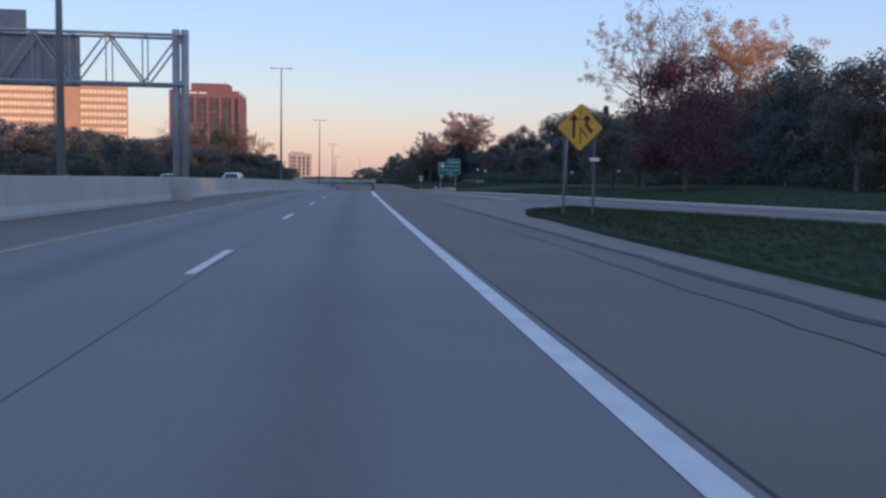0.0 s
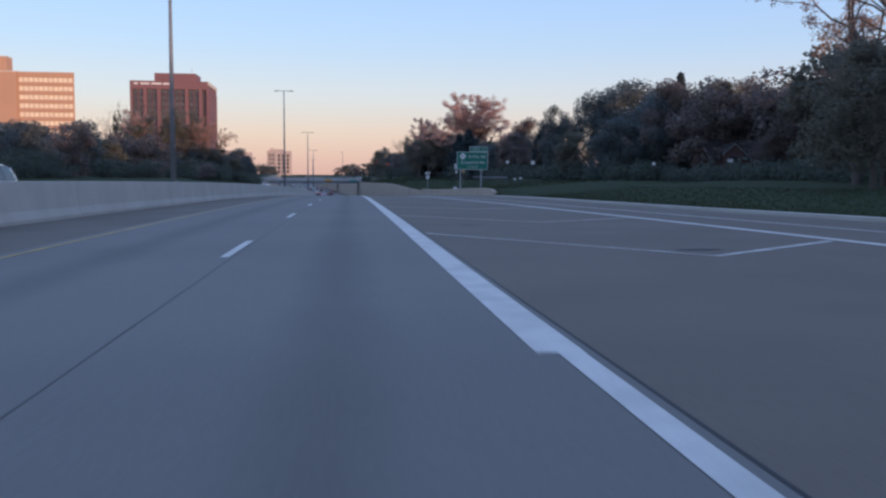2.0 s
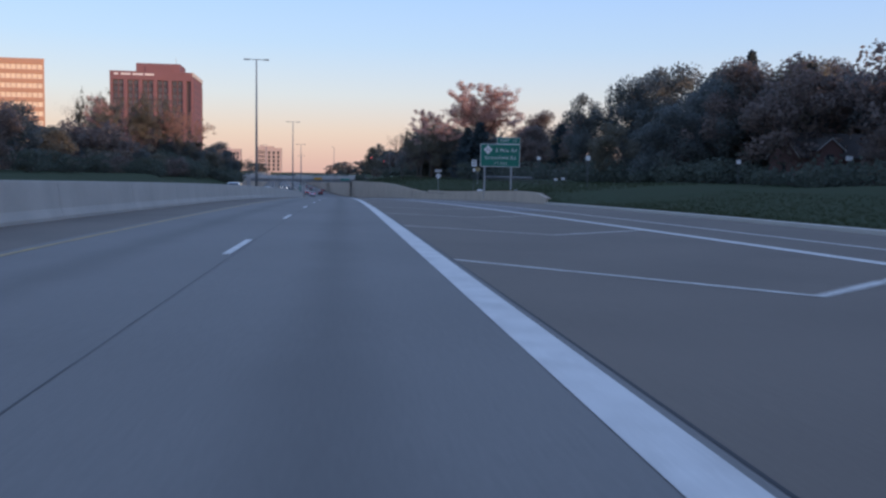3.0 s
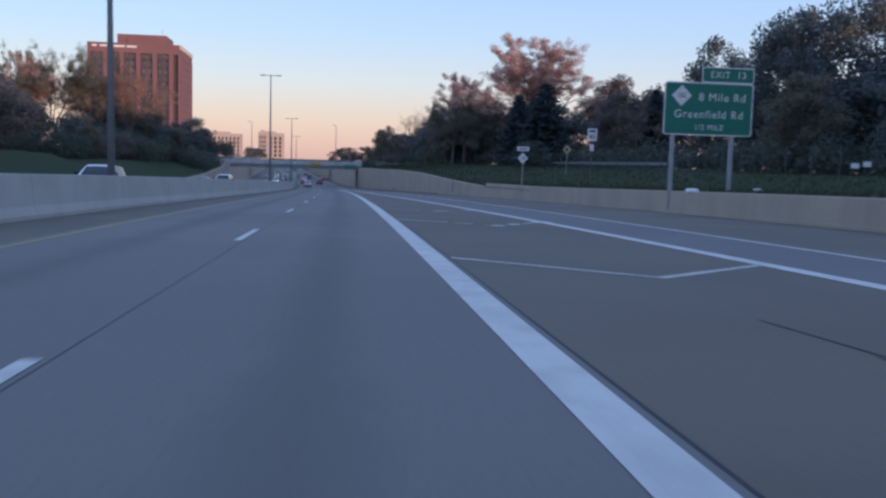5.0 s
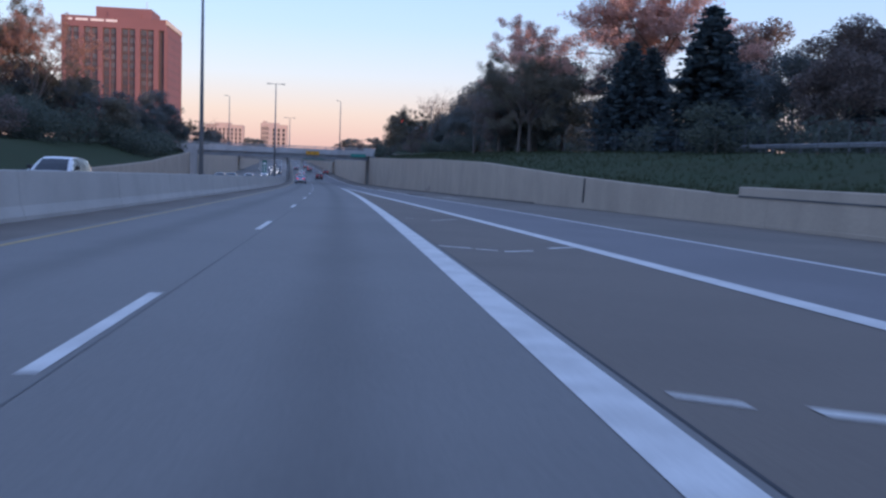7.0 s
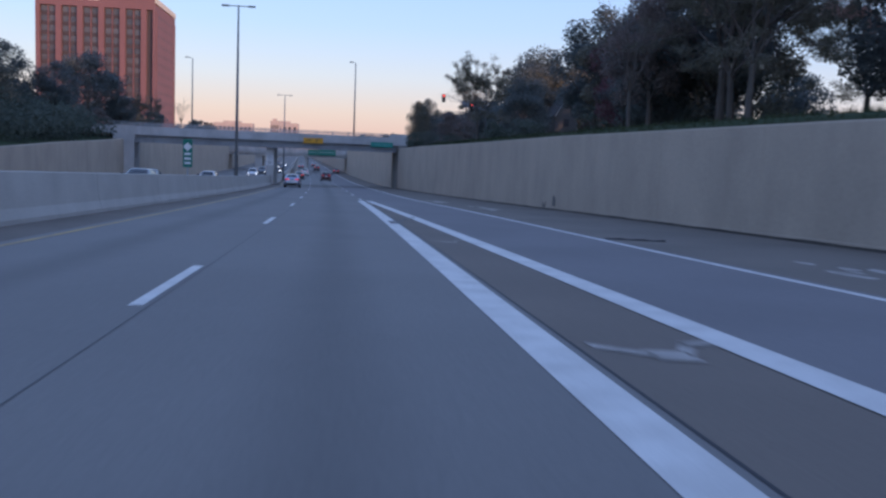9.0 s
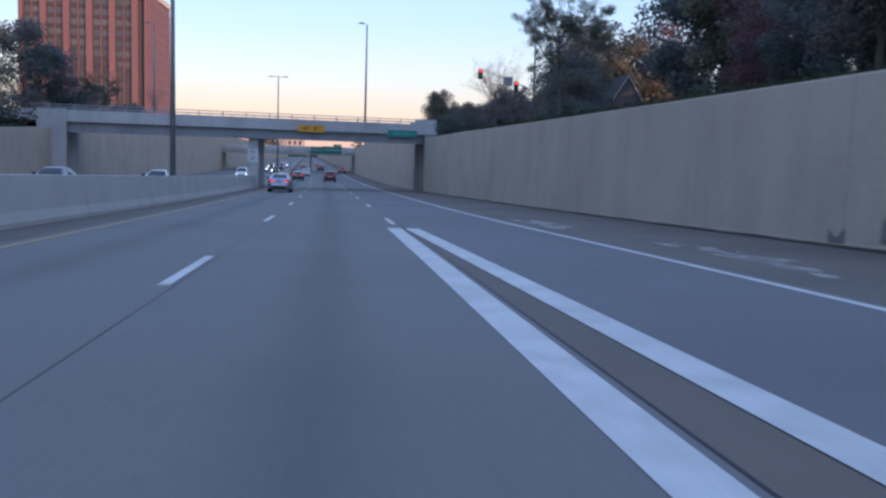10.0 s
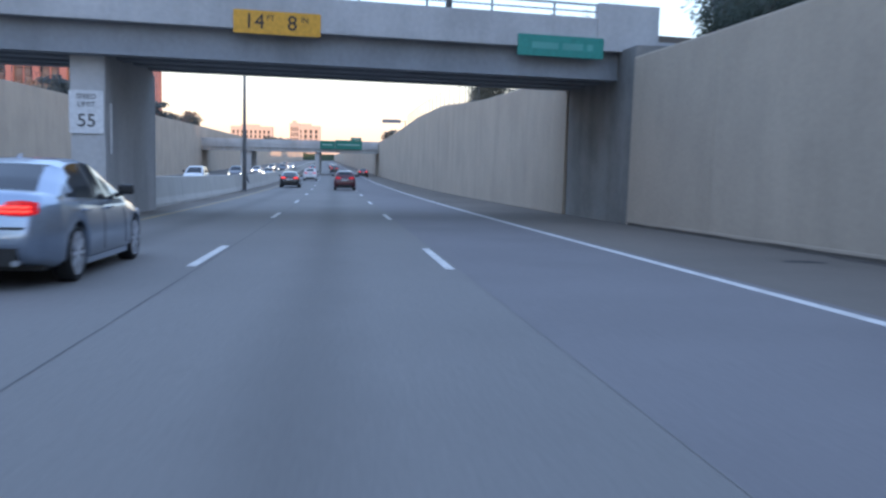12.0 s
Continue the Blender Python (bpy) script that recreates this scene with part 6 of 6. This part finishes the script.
def car(name, place, turn, label, paint, length=4.9, width=1.86, tall=1.46, style="sedan", braking=True, lights="rear", detail=True, group=""):
    """A car whose rear end lies at its origin and whose nose points along its own +y."""
    t = thing(name, place, label, "car", group, turn=turn)
    L, W, H = length, width / 2, tall
    k = L / 4.9
    ax_r, ax_f = 1.05 * k, 3.95 * k
    rear_taper = (0.68, 0.78, 0.87, 0.955) if style == "sedan" else (0.80, 0.88, 0.94, 0.985)
    deck = {"sedan": ((0, 0.62), (0.03, 0.80), (0.07, 0.97), (0.16, 1.06), (0.5, 1.07), (1.1, 1.03), (2.4, 0.985), (3.5, 0.97), (4.0, 0.90), (4.5, 0.80), (4.75, 0.70), (4.86, 0.60), (4.9, 0.52)),
            "suv": ((0, 0.75), (0.04, 0.95), (0.10, 1.10), (0.3, 1.14), (1.1, 1.12), (2.4, 1.08), (3.6, 1.08), (4.2, 1.02), (4.65, 0.90), (4.82, 0.75), (4.9, 0.62))}[style]
    dy, dz = [d[0] * k for d in deck], [d[1] * (H / (1.46 if style == "sedan" else 1.66)) for d in deck]
    half = lambda y: W * float(np.interp(y / k, (0, 0.05, 0.15, 0.5, 1.2, 3.4, 4.2, 4.6, 4.8, 4.9), (*rear_taper, 1.0, 1.0, 0.975, 0.90, 0.78, 0.62)))
    low = lambda y: float(np.interp(y / k, (0, 0.1, 0.5, 4.4, 4.8, 4.9), (0.42, 0.30, 0.22, 0.20, 0.24, 0.32)))
    rings = []
    ys = sorted(set([0, 0.03 * k, 0.07 * k, 0.12 * k] + [0.05 * i * k for i in range(4, 98)] + [4.86 * k, L]))
    for y in ys:
        w, zt = half(y), float(np.interp(y, dy, dz))
        zb = min(arch_floor(y, (ax_r, ax_f), 0.375, low(y)), zt - 0.1)
        zm = max(zb + 0.01, 0.60)
        zs = max(zm + 0.02, zt - 0.16)
        right = [(w * 0.90, zb), (w * 0.985, min(zb + 0.07, zm)), (w, zm), (w * 0.965, zs), (w * 0.90, max(zs, zt - 0.05)), (w * 0.72, zt - 0.008), (w * 0.3, zt + 0.012)]
        rings.append([(x, y, z) for x, z in right] + [(-x, y, z) for x, z in right[::-1]])
    body = part("body", loft(bmesh.new(), rings), paint, t, smooth=True)
    part("underbody", boxed(-W * 0.8, W * 0.8, 0.35, L - 0.35, 0.19, 0.5), M_TRIM, t)
    # greenhouse: glass shell, painted roof and pillars
    roof = {"sedan": ((0.58, 1.02), (0.93, 1.20), (1.33, 1.37), (1.68, 1.43), (2.18, 1.46), (2.58, 1.44), (2.83, 1.37), (3.18, 1.19), (3.56, 0.96)),
            "suv": ((0.12, 1.12), (0.22, 1.38), (0.42, 1.58), (0.9, 1.64), (1.8, 1.66), (2.6, 1.64), (2.95, 1.54), (3.3, 1.34), (3.7, 1.08))}[style]
    gy, gz = [q[0] * k for q in roof], [q[1] * (H / (1.46 if style == "sedan" else 1.66)) for q in roof]
    top = max(gz)

    def cab(y, grow_by=0.0):
        z = float(np.interp(y, gy, gz)) + grow_by
        belt = float(np.interp(y, dy, dz)) - 0.09
        f = (z - belt) / max(0.01, top - 0.95)
        wb, wt = half(y) * 0.92 + grow_by, half(y) * (0.92 - 0.28 * min(1, max(0, f))) + grow_by
        return belt, z, wb, wt

    # cells of the cabin's skin, sorted into panes and painted panels
    n_y = 56
    ys = [gy[0] + (gy[-1] - gy[0]) * i / n_y for i in range(n_y + 1)]
    rear_top, front_top = (1.30, 2.76) if style == "sedan" else (0.42, 2.86)
    rear_low, front_low = (0.90, 3.30) if style == "sedan" else (0.36, 3.42)
    posts = (2.08,) if style == "sedan" else (1.36, 2.30)
    skin = {}

    def cell_kind(y, col):
        y = y / k
        if col in (0, 1, 2, 8, 9, 10):
            v = (col if col < 3 else 10 - col) / 2.0
            lo, hi = rear_low + (rear_top + 0.12 - rear_low) * v, front_low + (front_top - 0.1 - front_low) * v
            if y < lo or y > hi:
                return ("pillar_rear_" if y < lo else "pillar_front_") + ("r" if col < 3 else "l")
            for p_ in posts:
                if abs(y - p_) < 0.045:
                    return "window_post_" + ("r" if col < 3 else "l") + str(p_)
            side = "r" if col < 3 else "l"
            return "side_window_" + side + str(sum(y > p_ for p_ in posts))
        if col in (3, 7):
            return "roof" if rear_top < y < front_top else ("pillar_rear_" if y < 2 else "pillar_front_") + ("r" if col == 3 else "l")
        if y < rear_top:
            return "rear_window" if y > gy[0] / k + 0.06 else "window_sill"
        return "windscreen" if y > front_top else "roof"

    prev = None
    for y in ys:
        b, z, wb, wt = cab(y)
        z = max(z, b + 0.02)
        e = z - 0.05 * min(1, (z - b) * 3)
        half_ring = [(wb, b), (wb + (wt - wb) * 0.36 + 0.012, b + (e - b) * 0.36), (wb + (wt - wb) * 0.72 + 0.012, b + (e - b) * 0.72), (wt, e), (wt * (0.84 if y > rear_top * k else 0.72), z - 0.008), (wt * 0.35, z + 0.008)]
        ring = [(x, y, zz) for x, zz in half_ring] + [(-x, y, zz) for x, zz in half_ring[::-1]]
        if prev:
            ym = (prev[0][1] + y) / 2
            for c in range(11):
                skin.setdefault(cell_kind(ym, c), []).append((prev[c], prev[c + 1], ring[c + 1], ring[c]))
        prev = ring
    for kind_, quads in skin.items():
        bm = bmesh.new()
        for q_ in quads:
            bm.faces.new([bm.verts.new(v_) for v_ in q_])
        bmesh.ops.remove_doubles(bm, verts=bm.verts[:], dist=0.0005)
        bmesh.ops.recalc_face_normals(bm, faces=bm.faces[:])
        glass = "window" in kind_ and not kind_.startswith("window_") or kind_ == "windscreen"
        name_ = "side_window" if kind_.startswith("side_window") else "pillar" if kind_.startswith("pillar") else "window_post" if kind_.startswith("window_post") else kind_
        part(name_, bm, M_CAR_GLASS if glass else M_TRIM if name_ == "window_post" else paint, t, "dark tinted car glass" if glass else "", smooth=True)
    part("cabin_floor", boxed(-W * 0.8, W * 0.8, gy[0] + 0.2, gy[-1] - 0.2, 0.5, 0.9), M_TRIM, t)

    for s in (-1, 1):
        # wheels
        for a in (ax_r, ax_f):
            wheel = part("wheel", bmesh.new(), M_TYRE, t)
            x1 = s * (W - 0.03)
            x0 = s * (W - 0.25)
            prof = [(x0, 0.30), (x0, 0.315), (x0 + s * 0.03, 0.333), (x1 - s * 0.03, 0.333), (x1, 0.318), (x1 + s * 0.004, 0.28), (x1 - s * 0.012, 0.252)]
            bm = bmesh.new()
            m = 28
            rows = [[bm.verts.new((x, a + math.cos(2 * math.pi * i / m) * q, 0.333 + math.sin(2 * math.pi * i / m) * q)) for x, q in prof] for i in range(m)]
            for i in range(m):
                for j in range(len(prof) - 1):
                    bm.faces.new((rows[i][j], rows[i][j + 1], rows[(i + 1) % m][j + 1], rows[(i + 1) % m][j]))
            bmesh.ops.recalc_face_normals(bm, faces=bm.faces[:])
            part("tyre", bm, M_TYRE, wheel, smooth=True)
            bm = bmesh.new()
            rod(bm, (x1 - s * 0.06, a, 0.333), (x1 - s * 0.055, a, 0.333), 0.252, 0.252, 24)
            part("brake_disc", bm, M_TRIM, wheel)
            bm = bmesh.new()
            for i in range(10 if detail else 5):
                an = 2 * math.pi * i / (10 if detail else 5)
                c, sn = math.cos(an), math.sin(an)
                rod(bm, (x1 - s * 0.012, a + c * 0.03, 0.333 + sn * 0.03), (x1 - s * 0.008, a + c * 0.25, 0.333 + sn * 0.25), 0.03, 0.02, 4)
            rod(bm, (x1 - s * 0.03, a, 0.333), (x1 - s * 0.004, a, 0.333), 0.05, 0.045, 12)
            for i in range(24):
                a0, a1 = 2 * math.pi * i / 24, 2 * math.pi * (i + 1) / 24
                rod(bm, (x1 - s * 0.008, a + math.cos(a0) * 0.248, 0.333 + math.sin(a0) * 0.248), (x1 - s * 0.008, a + math.cos(a1) * 0.248, 0.333 + math.sin(a1) * 0.248), 0.012, 0.012, 4, caps=False)
            part("rim", bm, M_RIM, wheel)
        # mirrors
        bm = bmesh.new()
        my = (3.02 if style == "sedan" else 3.22) * k
        box(bm, s * (W + 0.06) - 0.10, s * (W + 0.06) + 0.10, my - 0.05, my + 0.09, 0.99 * H / 1.46, 1.13 * H / 1.46, 0.035)
        mirror = part("mirror", bm, M_TRIM, t)
        part("mirror_foot", rodded((s * (W - 0.1), my + 0.02, 0.97 * H / 1.46), (s * (W + 0.02), my + 0.02, 1.01 * H / 1.46), 0.03), M_TRIM, mirror)
        if detail:
            for y in (1.38, 2.46):
                bm = bmesh.new()
                box(bm, s * (W * 0.985) - 0.02, s * (W * 0.985) + 0.02, y - 0.11, y + 0.11, 0.815, 0.845, 0.008)
                part("door_handle", bm, paint, t)
            for ya, yb in ((1.22, 1.42), (2.14, 2.14), (3.22, 3.28)):
                bm = bmesh.new()
                rod(bm, (s * (W * 1.002), yb, 0.30), (s * (W * 1.002), ya, 0.66), 0.0035, n=4)
                rod(bm, (s * (W * 1.002), ya, 0.66), (s * (W * 0.972), ya, 0.82), 0.0035, n=4)
                rod(bm, (s * (W * 0.972), ya, 0.82), (s * (W * 0.94), ya, 0.93), 0.0035, n=4)
                part("door_seam", bm, M_TRIM, t)
            bm = bmesh.new()
            rod(bm, (s * W * 0.93, 1.0, 0.965), (s * W * 0.935, 3.2, 0.915), 0.006, n=5)
            part("belt_moulding", bm, M_TRIM, t)
            part("side_skirt", boxed(s * W * 0.9 - 0.05, s * W * 0.9 + 0.05, 1.45, 3.5, 0.17, 0.24), paint, t)
        # lamps
        rear = lights == "rear"
        zt = 0.82 if style == "sedan" else 0.95
        bm = bmesh.new()
        rings = []
        for x, y, z0, z1 in ((0.30, 0.008, zt + 0.005, zt + 0.07), (0.44, 0.010, zt - 0.005, zt + 0.085), (0.47, 0.011, zt - 0.01, zt + 0.135), (0.61, 0.016, zt - 0.015, zt + 0.15), (0.705, 0.055, zt - 0.01, zt + 0.14), (0.765, 0.11, zt + 0.01, zt + 0.125)):
            rings.append([(s * x * W / 0.93, y * 1.0 - 0.008, z0), (s * x * W / 0.93, y - 0.012, (z0 + z1) / 2), (s * x * W / 0.93 + s * 0.004, y - 0.006, z1), (s * (x - 0.06) * W / 0.93, y + 0.12, z1), (s * (x - 0.06) * W / 0.93, y + 0.12, z0)])
        lamp = part("tail_lamp", loft(bm, rings), M_TAIL_LENS if rear else M_TAIL_DIM, t, "lit red tail lamp" if rear else "")
        if rear:
            for zz in (0.03, 0.075):
                bm = bmesh.new()
                for (xa, ya), (xb, yb) in zip(((0.33, 0.0), (0.47, 0.003), (0.61, 0.008)), ((0.47, 0.003), (0.61, 0.008), (0.70, 0.045))):
                    rod(bm, (s * xa * W / 0.93, ya - 0.006, zt + zz - 0.004), (s * xb * W / 0.93, yb - 0.006, zt + zz + 0.004), 0.014 if braking else 0.009, n=6)
                part("light_bar", bm, M_TAIL if braking else M_TAIL_DIM, lamp)
        bm = bmesh.new()
        box(bm, s * W * 0.66 - 0.17, s * W * 0.66 + 0.17, L - 0.30, L - 0.10, 0.60, 0.74, 0.03)
        part("head_lamp", bm, M_HEAD if lights == "front" else M_RIM, t)
        if detail:
            part("rear_reflector", boxed(s * 0.5 - 0.14, s * 0.5 + 0.14, 0.004, 0.06, 0.655, 0.685), M_TRIM, t)
            bm = bmesh.new()
            rod(bm, (s * 0.55, -0.02, 0.30), (s * 0.55, 0.15, 0.30), 0.035, 0.035, 12)
            part("exhaust_tip", bm, M_STEEL, t)
    part("rear_diffuser", boxed(-W * 0.62, W * 0.62, -0.004, 0.2, 0.27, 0.46), M_TRIM, t)
    p = part("number_plate", boxed(-0.26, 0.26, -0.014, 0.02, 0.68, 0.83) if style == "sedan" else boxed(-0.26, 0.26, -0.014, 0.05, 0.80, 0.95), M_SIGN_WHITE, t)
    zp = 0.73 if style == "sedan" else 0.85
    part("lettering_bar", boxed(-0.2, 0.2, -0.02, -0.0145, zp, zp + 0.06), M_CAR_GREY, p)
    part("plate_trim", boxed(-0.40, 0.40, -0.006, 0.03, zp + 0.115, zp + 0.135), M_TRIM, t)
    if detail:
        bm = bmesh.new()
        rod(bm, (0, 0.0, 0.95), (0, 0.05, 0.955), 0.04, 0.04, 16)
        part("round_badge", bm, M_TRIM, t)
        bm = bmesh.new()
        rod(bm, (-0.55, 0.01, 0.60), (0.55, 0.01, 0.60), 0.008, n=4)
        part("bumper_seam", bm, M_TRIM, t)
        bm = bmesh.new()
        rod(bm, (0, 1.75, 1.42), (0, 1.86, 1.50), 0.025, 0.01, 6)
        part("roof_antenna", bm, paint, t)
    part("rear_bumper_lip", boxed(-W * 0.64, W * 0.64, -0.012, 0.1, 0.50, 0.56), paint, t)
    part("grille", boxed(-0.5, 0.5, L - 0.08, L + 0.005, 0.42, 0.62), M_TRIM, t)
    return t


def heading(y):
    return -math.atan(float(np.interp(y, STATIONS, HEADING)))


def traffic(u, y, label, paint, name="car", away=True, **k):
    place = at(u, y, 0.003)
    ob = car(name, place, heading(y) + (0 if away else math.pi), label, paint, lights="rear" if away else "front", **k)
    ob.rotation_euler.x = math.atan(float(np.interp(y, STATIONS, GRADE))) * (1 if away else -1)
    return ob


traffic(-3.72, 347.55, "silver sedan with lit red tail lamps and alloy wheels", M_SILVER)
traffic(-3.9, 417.5, "black sedan with lit red brake lamps", M_CAR_BLACK, length=4.6, tall=1.44, detail=False)
traffic(0.9, 411.5, "dark red hatchback in the middle lane", M_CAR_RED, length=4.3, tall=1.62, style="suv", braking=False, detail=False)
traffic(-2.9, 455, "white hatchback ahead in the passing lane", M_CAR_WHITE, length=4.4, tall=1.6, style="suv", braking=False, detail=False)
traffic(5.6, 494, "dark red sedan in the outer lane", M_CAR_RED, length=4.6, detail=False)
traffic(0.9, 525, "grey off-road car in the middle lane", M_CAR_GREY, length=4.7, tall=1.7, style="suv", detail=False)
traffic(-3.8, 545, "dark grey sedan far ahead", M_CAR_GREY, length=4.7, detail=False)
traffic(1.0, 590, "black sedan far ahead", M_CAR_BLACK, length=4.7, detail=False)
for i, (u, y, style, paint, word) in enumerate((
    (-12.0, 79, "suv", M_CAR_WHITE, "white"), (-15.6, 68, "sedan", M_CAR_GREY, "grey"), (-12.5, 186, "suv", M_CAR_WHITE, "white"), (-12.2, 236, "suv", M_CAR_WHITE, "white"), (-15.8, 246, "sedan", M_CAR_GREY, "grey"),
    (-12.4, 313, "sedan", M_CAR_BLACK, "black"), (-12.4, 349, "sedan", M_CAR_WHITE, "white"), (-16.0, 336, "sedan", M_CAR_GREY, "grey"), (-12.6, 424, "suv", M_CAR_WHITE, "white"), (-12.6, 460, "suv", M_CAR_GREY, "grey"),
    (-9.6, 478, "sedan", M_CAR_BLACK, "black"), (-13.0, 500, "sedan", M_CAR_WHITE, "white"), (-9.8, 530, "suv", M_CAR_GREY, "grey"), (-13.2, 548, "sedan", M_CAR_BLACK, "black"), (-9.8, 575, "sedan", M_CAR_WHITE, "white"), (-16.4, 520, "suv", M_CAR_WHITE, "white"), (-12.8, 610, "suv", M_CAR_GREY, "grey"))):
    traffic(u, y, f"oncoming {word} {'van-like car' if style == 'suv' else 'sedan'} with lit headlamps", paint, away=False, style=style, tall=1.75 if style == "suv" else 1.46, detail=False, group="oncoming cars")
